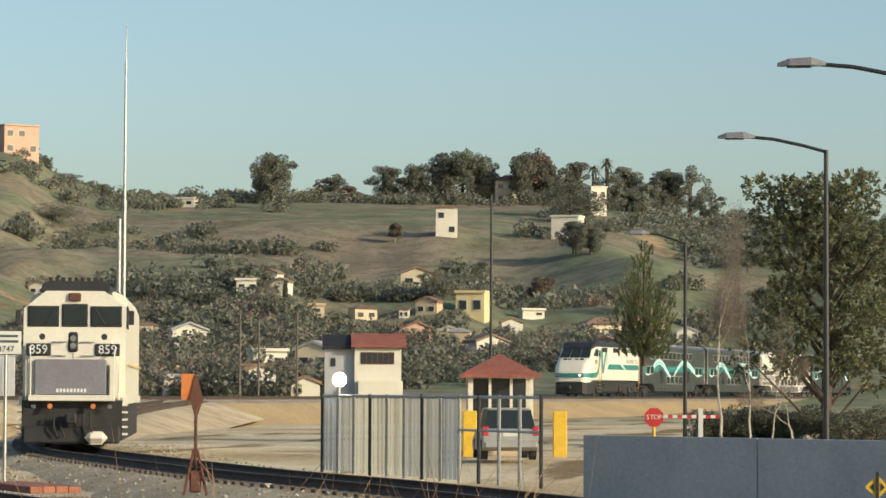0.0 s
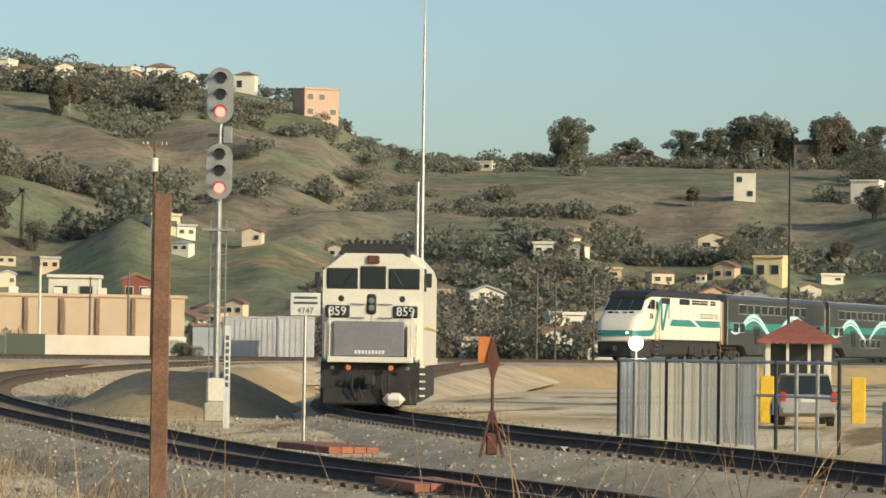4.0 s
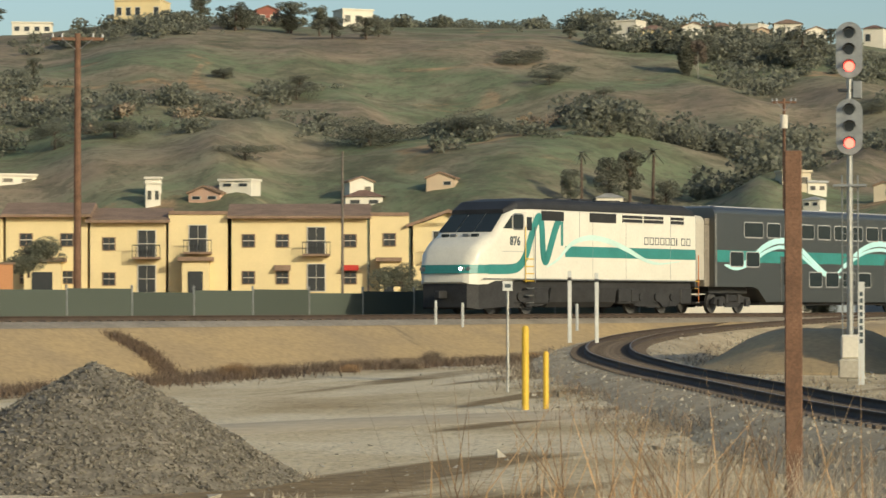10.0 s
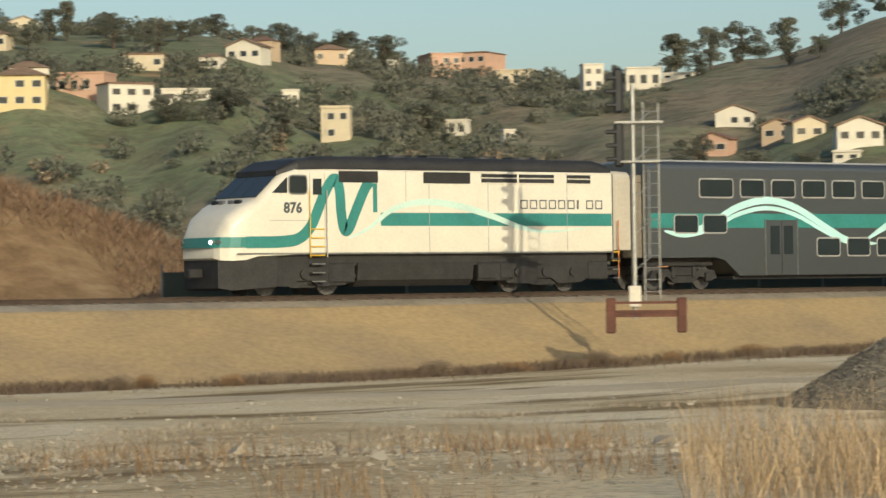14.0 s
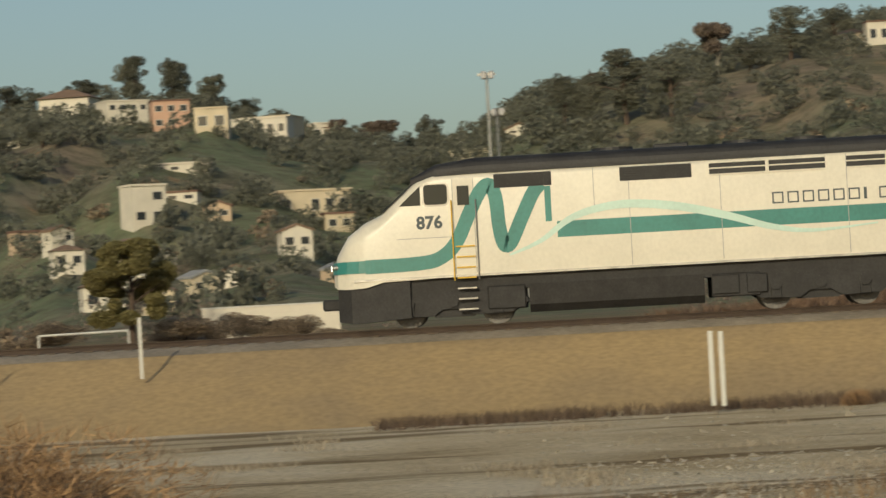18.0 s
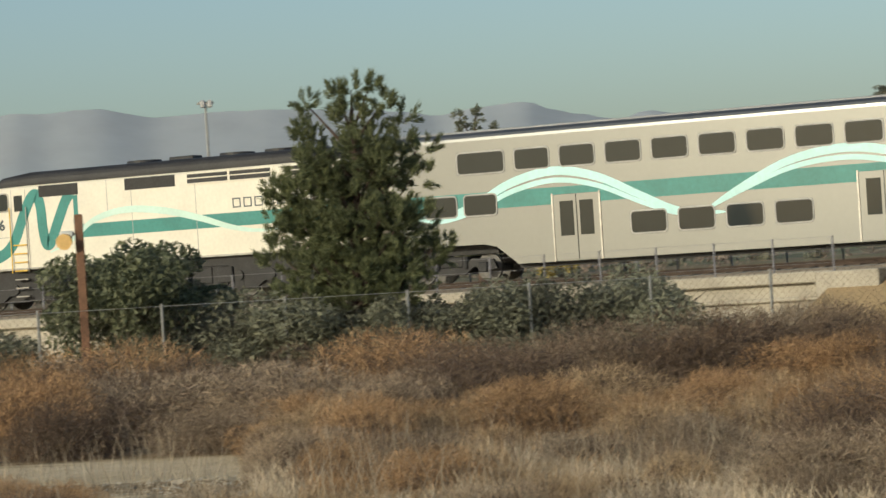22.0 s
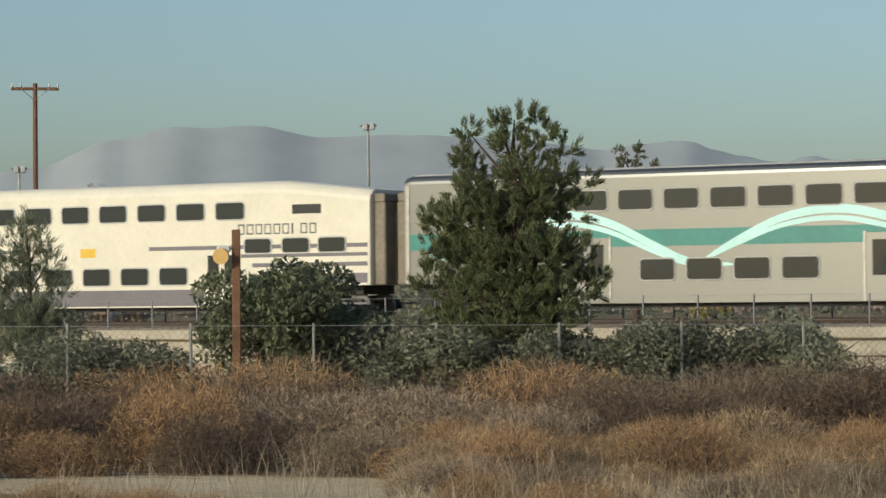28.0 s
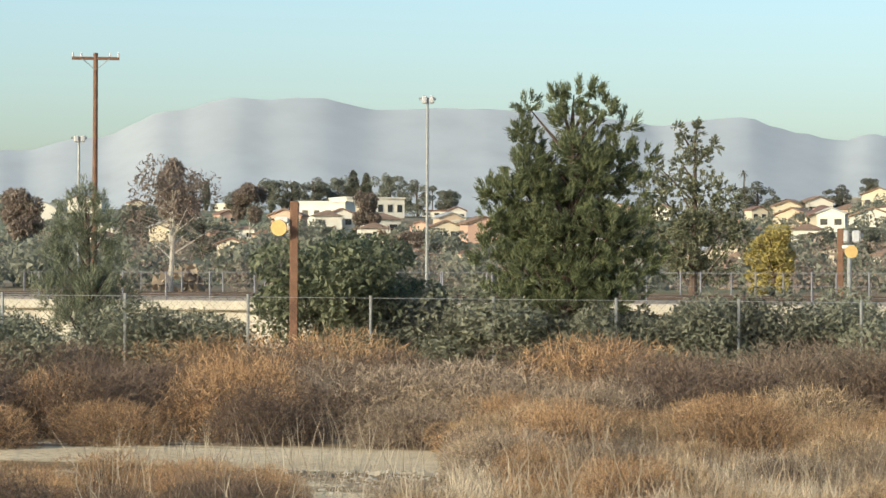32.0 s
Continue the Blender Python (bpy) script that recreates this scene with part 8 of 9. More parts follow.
for xx in (-2.4, 0.6, 3.0):
    for z0, z1 in ((0.4, 1.7), (2.2, 3.9)):
        w = part("window", bx(xx - 0.6, xx + 0.6, -0.05, 0, z0, z1), M_DARKWIN, p)
        for a in (-0.55, 0, 0.55):
            part("stud", bx(xx + a - 0.05, xx + a + 0.05, -0.1, -0.05, z0, z1), M_PLY, w)
for k in range(9):
    part("scaffold_pole", rod((-5.6 + k * 0.35, -0.8, -1), (-5.6 + k * 0.35, -0.8, 3.6 + (k % 3) * 0.4), 0.05, n=6), M_WSTUCCO, p)

# green windscreen fence behind the line
gf = thing("screen_fence", on_line(60).x, on_line(60).y + 6, -0.6, -math.degrees(LEAN), "low fence hung with dark green windscreen mesh", "fence")
for k in range(11, 34):
    x = -30 + k * 3.6
    part("post", rod((x, 0, 0), (x, 0, 1.75), 0.05, n=6), M_GALV, gf)
    part("mesh_panel", bx(x + 0.05, x + 3.55, -0.02, 0.02, 0.1, 1.55 + 0.08 * math.sin(k * 2.1)), M_SCREEN, gf)

house((152.26, 126.57, 2.50), -52, 9.0, 2.9, M_STUCCO, "hip", rows_=1, cols=6, label="long cream stucco apartment block with brown roof")
# yellow bollards, thin posts
for q, tall, r in (((80.21, 44.06, -2.03), 1.25, 0.07), ((79.99, 44.50, -2.08), 1.9, 0.085)):
    p = thing("yellow_bollard", q[0], q[1], q[2] - 0.3, 0, "tall round yellow safety bollard on bare dirt", "bollard", "yellow bollards")
    part("shaft", rod((0, 0, 0), (0, 0, tall + 0.25), r, n=12), M_YELLOWP, p)
    bm = bmesh.new()
    bmesh.ops.create_uvsphere(bm, u_segments=12, v_segments=6, radius=r, matrix=Matrix.Translation((0, 0, tall + 0.25)))
    part("cap", bm, M_YELLOWP, p)
for q, tall in (((102.17, 53.77, -0.36), 1.8), ((102.53, 52.98, -0.36), 1.75)):
    p = thing("white_marker_post", q[0], q[1], q[2] - 0.5, -62, "leaning white painted marker post by the track", "post", "white posts")
    part("board", bx(-0.06, 0.06, -0.04, 0.04, 0, tall + 0.5, bevel=0.01), M_SIGN, p)
    part("band", bx(-0.065, 0.065, -0.045, 0.045, tall + 0.2, tall + 0.3), M_BLACKMETAL, p)
p = thing("milepost_sign", 86.97, 48.44, -1.69, -62, "thin post with a small white numbered plate", "sign")
part("post", rod((0, 0, -0.4), (0, 0, 2.5), 0.035, n=8), M_GALV, p)
part("plate", bx(-0.13, 0.13, -0.06, -0.03, 2.42, 2.68), M_SIGN, p)
part("writing_bar", bx(-0.08, 0.08, -0.064, -0.06, 2.5, 2.6), M_LETTER, p)
for q in ((14.31, 72.60, -1.86), (14.56, 72.55, -1.88)):
    p = thing("white_marker_post", q[0], q[1], q[2] - 0.4, -14, "white painted wooden stake at the foot of the bank", "post", "white posts")
    part("board", bx(-0.06, 0.06, -0.05, 0.05, 0, 1.85, bevel=0.01), M_SIGN, p)
for q in ((-4.65, 81.87, -0.65), (0.40, 83.00, -0.58), (105.89, 55.25, -0.10), (114.40, 65.07, 0.04), (113.09, 63.26, -0.05)):
    p = thing("thin_marker_post", q[0], q[1], q[2] - 0.4, 0, "thin pale marker stake beside the ballast", "post", "thin stakes")
    part("stake", bx(-0.045, 0.045, -0.03, 0.03, 0, 1.7 if q[0] < 30 else 0.9), M_SIGN, p)

# lattice signal tower at the line's edge
lt = thing("signal_tower", 74.68, 65.90, -0.32, -48, "tall grey lattice signal mast with dark lamp heads and ladder", "railway signal")
part("mast", rod((0, 0, -0.6), (0, 0, 7.2), 0.085, 0.075, n=12), M_GALV, lt)
part("base_case", bx(-0.2, 0.2, -0.2, 0.2, -0.2, 0.5, bevel=0.03), M_WSTUCCO, lt)
for s in (0.35, 0.85):
    part("ladder_rail", rod((s, 0.1, 0), (s, 0.1, 6.6), 0.03, n=6), M_GALV, lt)
for k in range(16):
    part("ladder_rung", rod((0.35, 0.1, 0.3 + k * 0.4), (0.85, 0.1, 0.3 + k * 0.4), 0.018, n=6), M_GALV, lt)
for k in range(5):
    part("brace", rod((0.0, 0.05, 1.0 + k * 1.2), (0.6, 0.1, 1.5 + k * 1.2), 0.025, n=6), M_GALV, lt)
part("platform", bx(-0.6, 1.0, -0.2, 0.5, 5.9, 5.98), M_GALV, lt)
part("platform", bx(-0.4, 0.9, -0.2, 0.4, 4.6, 4.66), M_GALV, lt)
for zc in (7.0, 5.2):
    hd = part("signal_head", bx(-0.62, -0.3, -0.12, 0.06, zc - 0.75, zc + 0.75, bevel=0.08), M_BLACKMETAL, lt, "dark signal head seen from the side")
    for k in range(3):
        part("hood", bx(-0.9, -0.5, -0.14, 0.14, zc + 0.35 - k * 0.45, zc + 0.5 - k * 0.45, bevel=0.04), M_BLACKMETAL, hd)
p = thing("rusty_trough", 73.42, 64.30, -0.86, -48, "rusty brown steel frame with corner posts on the bank", "frame")
part("rail", bx(-1.15, 1.15, -0.08, 0.08, 0.15, 0.25), M_RUST, p)
part("rail", bx(-1.1, 1.1, -0.06, 0.06, 0.45, 0.53), M_RUST, p)
for s in (-1.15, 1.15):
    part("corner_post", bx(s - 0.16, s + 0.16, -0.15, 0.15, -0.5, 0.65, bevel=0.04), M_RUST, p)
part("deck", bx(-1.15, 1.15, -0.1, 0.7, 0.02, 0.14), M_RUST, p)

# heap of crushed stone
def heap(x, y, z, r, h, seed):
    bm = bmesh.new()
    rings, n = 26, 72
    prev = None
    for k in range(rings + 1):
        u = k / rings
        row = []
        for i in range(n):
            a = 2 * math.pi * i / n
            rr = u * r * (1 + 0.08 * math.sin(2 * a + 1) + 0.05 * noise.noise((math.cos(a) * 2, math.sin(a) * 2, seed)))
            zz = h * (1 - u) * (1 - 0.05 * (1 - u) ** 6)
            px, py = rr * math.cos(a), rr * math.sin(a)
            zz += 0.07 * noise.noise((px * 2.2, py * 2.2, seed)) + 0.035 * noise.noise((px * 7, py * 7, seed))
            row.append(bm.verts.new((px, py, zz - (0.3 if k == rings else 0))))
        if prev:
            for i in range(n):
                bm.faces.new((prev[i], prev[(i + 1) % n], row[(i + 1) % n], row[i]))
        else:
            bm.faces.new(row)
        prev = row
    bmesh.ops.recalc_face_normals(bm, faces=bm.faces)
    t = thing("gravel_heap", x, y, z, 0, "conical heap of grey-brown crushed stone on dirt", "gravel heap")
    part("mound", bm, mat("heap_stone", (0.27, 0.235, 0.18), 0.95, vary=0.5, scale=2.5, fine=14, bump=0.9), t, smooth=True)
    rng = np.random.default_rng(seed)
    V, F, c0 = [], [], 0
    tet = np.array([(1, 1, 1), (1, -1, -1), (-1, 1, -1), (-1, -1, 1)], float)
    for _ in range(15000):
        a, u = rng.uniform(0, 6.283), math.sqrt(rng.uniform(0, 1))
        s = rng.uniform(0.012, 0.034)
        m = np.linalg.qr(rng.normal(size=(3, 3)))[0]
        rr = u * r * (1 + 0.08 * math.sin(2 * a + 1) + 0.05 * noise.noise((math.cos(a) * 2, math.sin(a) * 2, seed)))
        px, py = rr * math.cos(a), rr * math.sin(a)
        zz = h * (1 - u) * (1 - 0.05 * (1 - u) ** 6)
        p = np.array([px, py, zz + 0.07 * noise.noise((px * 2.2, py * 2.2, seed)) + 0.035 * noise.noise((px * 7, py * 7, seed)) + 0.005])
        V.append(p + (tet * s) @ m)
        F.append(np.array([(0, 1, 2), (0, 3, 1), (0, 2, 3), (1, 3, 2)]) + c0)
        c0 += 4
    o = new("loose_gravel", mesh_of("loose_gravel", np.concatenate(V), np.concatenate(F), leafmat("crushed_stone_bits", (0.17, 0.15, 0.115), (0.38, 0.34, 0.27))))
    o.parent = t
    tagged(o, kind="stuff")


heap(56.6, 41.0, -2.85, 4.1, 2.35, 4)

# ---- bridge over the wash, and what grows before it ----
br = thing("railway_bridge", 0, 0, 0, 0, "pale concrete girder railway bridge over a dry wash", "bridge", kind="structure")


def along_box(name, s0, s1, o0, o1, z0, z1, material, parent, label="", bevel=0.03):
    bm = bx(s0, s1, -o1, -o0, z0, z1, bevel=bevel)
    bm.transform(Matrix.Translation((0, 88, 0)) @ Matrix.Rotation(-LEAN, 4, "Z"))
    return part(name, bm, material, parent, label)


for k in range(4):
    a, b = BR0 + (BR1 - BR0) * k / 4, BR0 + (BR1 - BR0) * (k + 1) / 4
    along_box("girder", a + 0.03, b - 0.03, -2.9, 2.9, -1.9, -0.55, M_CONC, br)
    along_box("curb", a + 0.02, b - 0.02, 2.5, 3.15, -0.62, -0.28, M_CONC, br)
    along_box("ledge", a + 0.02, b - 0.02, 2.7, 3.05, -1.15, -1.02, M_CONC, br)
    along_box("beam_lip", a + 0.02, b - 0.02, 2.7, 3.02, -1.9, -1.72, M_CONC, br)
for s in (BR0 + 0.5, BR0 + 16, BR0 + 32, BR1 - 0.5):
    along_box("pier", s - 0.7, s + 0.7, -2.6, 2.75, -4.5, -1.9, M_CONC, br)
along_box("abutment", BR1 - 0.4, BR1 + 1.6, -2.8, 3.6, -3.6, -0.3, M_CONC, br)
along_box("abutment", BR0 - 1.6, BR0 + 0.4, -2.8, 3.6, -3.6, -0.3, M_CONC, br)
rl = thing("bridge_railing", 0, 0, 0, 0, "thin steel posts and wires of the bridge railing", "railing")
for k in range(24):
    s = BR0 + (BR1 - BR0) * k / 23
    for o in (3.0, -3.0):
        q = on_line(s, o)
        part("post", rod((q.x, q.y, -0.5), (q.x, q.y, 0.75), 0.032, n=6), M_LOCOGREY, rl)
for o in (3.0, -3.0):
    for z in (0.72, 0.3, -0.05):
        a, b = on_line(BR0, o), on_line(BR1, o)
        part("wire", rod((a.x, a.y, z), (b.x, b.y, z), 0.005, n=5), M_LOCOGREY, rl)

# chain-link fence in front of the bridge
cl = thing("chain_link_fence", 0, 0, 0, 0, "old chain-link fence with bare steel posts in the brush", "fence")
CA, CB = Vector((-42.0, 57.5, 0)), Vector((-8.0, 72.3, 0))
for k in range(14):
    q = CA.lerp(CB, k / 13)
    part("post", rod((q.x, q.y, -2.6), (q.x, q.y, 0.12 - 0.2 * (k / 13)), 0.04, n=8), M_GALV, cl)
part("top_wire", rod((CA.x, CA.y, 0.05), (CB.x, CB.y, -0.12), 0.008, n=5), M_GALV, cl)
bm = bmesh.new()
d = (CB - CA)
for k in range(210):
    for s in (1, -1):
        u0 = k / 210
        u1 = u0 + s * 2.0 / d.length
        a, b = CA + d * u0, CA + d * min(1, max(0, u1))
        tube(bm, (a.x, a.y, -2.0), (b.x, b.y, 0.0), 0.0025, n=3, caps=False)
part("mesh", bm, M_RAIL, cl, "thin dull wire mesh")
p = thing("lamp_post", -30.76, 62.88, -0.71, 26, "brown wooden post with a round yellowish floodlight", "lamp post", "wooden lamp posts")
part("post", bx(-0.1, 0.1, -0.1, 0.1, -2.2, 2.95, bevel=0.015), M_WOOD, p)
bm = bmesh.new()
tube(bm, (-0.32, -0.15, 2.35), (-0.36, -0.32, 2.32), 0.17, 0.19, n=16)
part("lamp_glass", bm, mat("amber_lamp_glass", (0.75, 0.5, 0.2), 0.3, vary=0.2), p)
bm = bmesh.new()
tube(bm, (-0.05, 0, 2.5), (-0.32, -0.12, 2.5), 0.03, n=6)
box(bm, -0.45, -0.12, -0.2, 0.0, 2.42, 2.58, bevel=0.04)
part("lamp_case", bm, M_SIGN, p)
p = thing("lamp_post", -28.0, 100.0, 0.06, 15, "reddish post with a small round floodlight", "lamp post", "wooden lamp posts")
part("post", bx(-0.09, 0.09, -0.09, 0.09, -1.5, 1.9, bevel=0.015), M_WOOD, p)
bm = bmesh.new()
tube(bm, (0.3, -0.15, 1.25), (0.32, -0.32, 1.22), 0.17, 0.19, n=16)
part("lamp_glass", bm, MATS["amber_lamp_glass"], p)
part("lamp_case", bx(0.05, 0.42, -0.15, 0.0, 1.3, 1.42, bevel=0.03), M_SIGN, p)
p.scale = (1.18, 1.18, 1.18)
p = thing("notice_board", -11.37, 69.07, 0.42, 9, "small plain notice plate on a thin post", "sign")
part("plate", bx(-0.26, 0.26, -0.05, -0.02, 0.0, 0.85), M_SIGN, p)
part("post", rod((0, 0, -2.2), (0, 0, 0.4), 0.035, n=8), M_GALV, p)

# near trees
def lobed_tree(seed, lobes, foot, tall, twigs, sprays, length, wide, leaf, bark, up=0.55, narrow=0.0):
    """A tree 10 m high grown from rounded masses (across, up, half width, half height, in hundredths of its own size);
    each mass is set with leafy sprays that point outwards and up from their twigs."""
    rng = np.random.default_rng(seed)
    k = 10.0 / tall
    masses = []
    for x, z, rx, rz in lobes:
        a, b, c, d = (x - foot[0]) * k, (foot[1] - z) * k, rx * k, rz * k
        masses.append((a, rng.uniform(-0.2, 0.2) * c, b, c, c, d))
        if rx > 34:
            for s in (-1, 1):
                masses.append((a * 0.75 + rng.uniform(-0.3, 0.3) * c, s * c * rng.uniform(0.7, 1.15), b + rng.uniform(-0.3, 0.2) * d, c * 0.8, c * 0.8, d * 0.85))
    bm = bmesh.new()
    top = max(m[2] for m in masses)
    tube(bm, (0, 0, -0.5), (0.1, 0, top * 0.55), 0.24, 0.15, n=9)
    tube(bm, (0.1, 0, top * 0.55), (0.15, 0, top * 0.95), 0.15, 0.03, n=7)
    V = []
    for a, y, b, c, c2, d in masses:
        z0 = max(0.3, min(top * 0.85, b - d - abs(a) * 0.8))
        tube(bm, (0.06, 0, z0), (a * 0.9, y * 0.9, b), 0.075, 0.02, n=5, caps=False)
        n = max(12, int(twigs * (c * d) ** 0.8))
        u = rng.normal(size=(n, 3))
        u /= np.linalg.norm(u, axis=1)[:, None]
        base = np.array([a, y, b]) + u * np.array([c, c2, d]) * rng.uniform(0.45, 1.0, n)[:, None]
        way = u * 0.8 + np.array([0, 0, up]) + rng.normal(size=(n, 3)) * 0.25
        way /= np.linalg.norm(way, axis=1)[:, None]
        base, way = np.repeat(base, sprays, 0), np.repeat(way, sprays, 0)
        q = rng.uniform(0, 1, len(base))[:, None]
        p = base + way * q * length * 1.6 + rng.normal(size=base.shape) * length * 0.22
        o = way * (0.9 + narrow) + rng.normal(size=base.shape) * 0.6
        o /= np.linalg.norm(o, axis=1)[:, None]
        w = np.cross(o, rng.normal(size=base.shape))
        w = w / (np.linalg.norm(w, axis=1)[:, None] + 1e-9) * wide
        V.append(np.stack([p - w, p + w, p + o * length * rng.uniform(0.6, 1.3, len(base))[:, None]], 1).reshape(-1, 3))
    v = np.concatenate(V)
    tm = bpy.data.meshes.new("trunk")
    bm.to_mesh(tm)
    bm.free()
    tm.materials.append(bark)
    return tm, mesh_of("crown", v, np.arange(len(v)).reshape(-1, 3), leaf)


PINE = [(905, 222, 17, 26), (897, 262, 22, 28), (915, 285, 22, 30), (905, 330, 36, 36), (965, 205, 15, 26), (990, 195, 16, 24), (1022, 198, 14, 26), (1046, 226, 11, 16), (985, 245, 34, 36), (1020, 262, 32, 36),
        (1078, 250, 19, 22), (1072, 292, 30, 30), (1112, 308, 22, 22), (1000, 310, 54, 42), (1050, 345, 44, 40), (870, 372, 40, 30), (838, 372, 22, 22), (925, 368, 44, 40), (985, 385, 55, 45),
        (1095, 362, 34, 30), (845, 425, 36, 36), (905, 435, 46, 42), (970, 450, 52, 44), (1045, 430, 52, 44), (1100, 440, 36, 40), (838, 486, 30, 34), (890, 500, 46, 38), (960, 515, 52, 36),
        (1035, 505, 50, 40), (1098, 510, 36, 36), (1130, 485, 20, 26), (870, 560, 44, 34), (960, 570, 60, 34), (1060, 560, 50, 34)]
PINE_YOUNG = [(150, 378, 9, 22), (136, 400, 14, 24), (178, 402, 9, 24), (160, 430, 22, 28), (118, 424, 14, 24), (190, 440, 12, 26), (130, 462, 26, 30), (172, 478, 26, 30), (98, 478, 18, 28), (205, 500, 18, 30),
              (120, 520, 34, 32), (165, 540, 36, 32), (90, 550, 24, 30), (215, 560, 22, 28), (130, 590, 40, 30), (180, 600, 36, 30)]
GUM = [(1190, 240, 9, 10), (1222, 238, 10, 12), (1252, 268, 12, 10), (1205, 262, 16, 14), (1225, 290, 22, 18), (1195, 300, 16, 16), (1150, 305, 10, 10), (1145, 345, 30, 24), (1190, 345, 34, 28), (1240, 345, 34, 30), (1275, 365, 24, 26),
       (1130, 395, 22, 26), (1170, 400, 34, 30), (1220, 410, 38, 32), (1270, 420, 32, 32), (1298, 430, 16, 26), (1150, 445, 28, 26), (1200, 465, 36, 28), (1255, 480, 34, 28)]
PARK = [(1400, 335, 50, 24), (1350, 330, 30, 18), (1455, 345, 48, 32), (1530, 338, 44, 30), (1372, 378, 42, 32), (1440, 398, 50, 38), (1515, 396, 50, 38), (1360, 436, 38, 36), (1430, 462, 50, 38), (1510, 466, 50, 38), (1580, 430, 44, 44), (1378, 512, 42, 32),
        (1345, 575, 32, 32), (1325, 625, 24, 26), (1412, 560, 46, 34), (1495, 548, 50, 38), (1570, 520, 44, 36), (1400, 625, 40, 26), (1478, 618, 46, 30), (1550, 600, 44, 34), (1545, 650, 34, 22)]


def sycamore(seed):
    """A pale forking trunk 10 m high with bent limbs that end in fine hanging twigs."""
    rng = np.random.default_rng(seed)
    bm = bmesh.new()
    V = []

    def limb(p, way, r, left):
        for _ in range(4):
            q = p + way * left * 0.25
            tube(bm, tuple(p), tuple(q), r, r * 0.84, n=7 if r > 0.06 else 5, caps=False)
            p, r = q, r * 0.84
            way = way + np.array([rng.normal() * 0.16, rng.normal() * 0.16, 0.06])
            way /= np.linalg.norm(way)
            if r < 0.11:
                n = 11
                b = p + rng.normal(size=(n, 3)) * 0.3
                o = way * 0.4 + rng.normal(size=(n, 3)) * 0.7
                o = o / np.linalg.norm(o, axis=1)[:, None] * rng.uniform(0.25, 0.75, n)[:, None]
                w = np.cross(o, rng.normal(size=(n, 3)))
                w = w / (np.linalg.norm(w, axis=1)[:, None] + 1e-9) * 0.008
                V.append(np.stack([b - w, b + w, b + o], 1).reshape(-1, 3))
        if left > 0.9:
            for _ in range(3 if left < 3 else 2):
                d = way + rng.normal(size=3) * np.array([0.42, 0.42, 0.2])
                limb(p, d / np.linalg.norm(d), r * 0.72, left * rng.uniform(0.55, 0.8))

    limb(np.array([0.0, 0.0, -0.4]), np.array([-0.06, 0.0, 1.0]), 0.2, 3.6)
    v = np.concatenate(V)
    top = max(v[:, 2].max(), 1.0)
    bmesh.ops.scale(bm, vec=(10 / top,) * 3, verts=bm.verts)
    tm = bpy.data.meshes.new("trunk")
    bm.to_mesh(tm)
    bm.free()
    tm.materials.append(M_PALEBARK)
    return tm, mesh_of("crown", v * (10 / top), np.arange(len(v)).reshape(-1, 3), L_BARE)


NEAR = {"pine": lobed_tree(42, PINE, (980, 726), 551, 68, 44, 0.19, 0.02, L_PINE, M_BARK, 0.7, 0.9), "park": lobed_tree(52, PARK, (1462, 765), 440, 75, 14, 0.15, 0.05, L_OAK, M_BARK, 0.1), "sycamore": sycamore(6), "pine2": tree_kind("spire_pine", 77, 10.0, 0.28, 30000),
        "pine_young": lobed_tree(47, PINE_YOUNG, (150, 720), 365, 56, 26, 0.32, 0.021, leafmat("pale_pine_needles", (0.14, 0.155, 0.10), (0.30, 0.32, 0.20), 0.4), M_BARK, 0.9, 0.8), "gum_open": lobed_tree(48, GUM, (1215, 548), 332, 120, 12, 0.17, 0.05, L_OAK, M_BARK, 0.2), "fig": tree_kind("bush", 5, 10.0, 0.24, 15000), "gum": tree_kind("gum", 9, 10.0, 0.2, 7000),
        "oak": tree_kind("oak", 21, 10.0, 0.15, 42000), "oak2": tree_kind("oak", 33, 10.0, 0.15, 42000), "bare": tree_kind("bare", 8, 10.0, 0.11, 2600), "bare2": tree_kind("bare", 18, 10.0, 0.11, 2300)}


def near_tree(key, x, y, z, h, width, label, leaf=None, rz=0, category="tree"):
    tm, cm = NEAR[key]
    t = thing("tree" if category == "tree" else "shrub", x, y, z, rz, label, category, "trees by the line")
    for nm, me in (("trunk", tm), ("crown", cm)):
        o = new(nm, relaid(me, leaf) if (leaf and nm == "crown") else me)
        o.parent = t
        o.matrix_basis = Matrix.Diagonal((h / 10 * width, h / 10 * width, h / 10, 1))
    return t


near_tree("pine", -25.23, 66.37, -2.3, 7.4, 1.0, "dense bushy green pine tree with several leaders", rz=21)
near_tree("pine_young", -37.04, 64.06, -2.35, 5.1, 1.0, "slender ragged young pine tree", rz=30)
near_tree("fig", -30.77, 65.09, -1.28, 3.4, 1.05, "broad-leaved glossy green shrub", L_FIG, 0, "shrub")
near_tree("fig", -30.49, 67.43, -1.04, 1.9, 1.2, "low broad-leaved glossy green shrub", L_FIG, 90, "shrub")
near_tree("gum_open", -37.33, 111.94, -0.5, 7.5, 1.0, "open grey-green tree behind the line", leafmat("greygreen_leaves", (0.07, 0.08, 0.045), (0.25, 0.25, 0.15)), rz=18)
near_tree("gum", -39.34, 129.14, -0.6, 3.6, 1.3, "small golden yellow autumn tree", L_YELLOW)
near_tree("bare2", -59.52, 109.92, -0.12, 5.6, 1.0, "reddish leafless tree behind the line", L_BARE)
L_PARK = leafmat("sunlit_olive_leaves", (0.10, 0.11, 0.06), (0.30, 0.31, 0.17), 0.45)
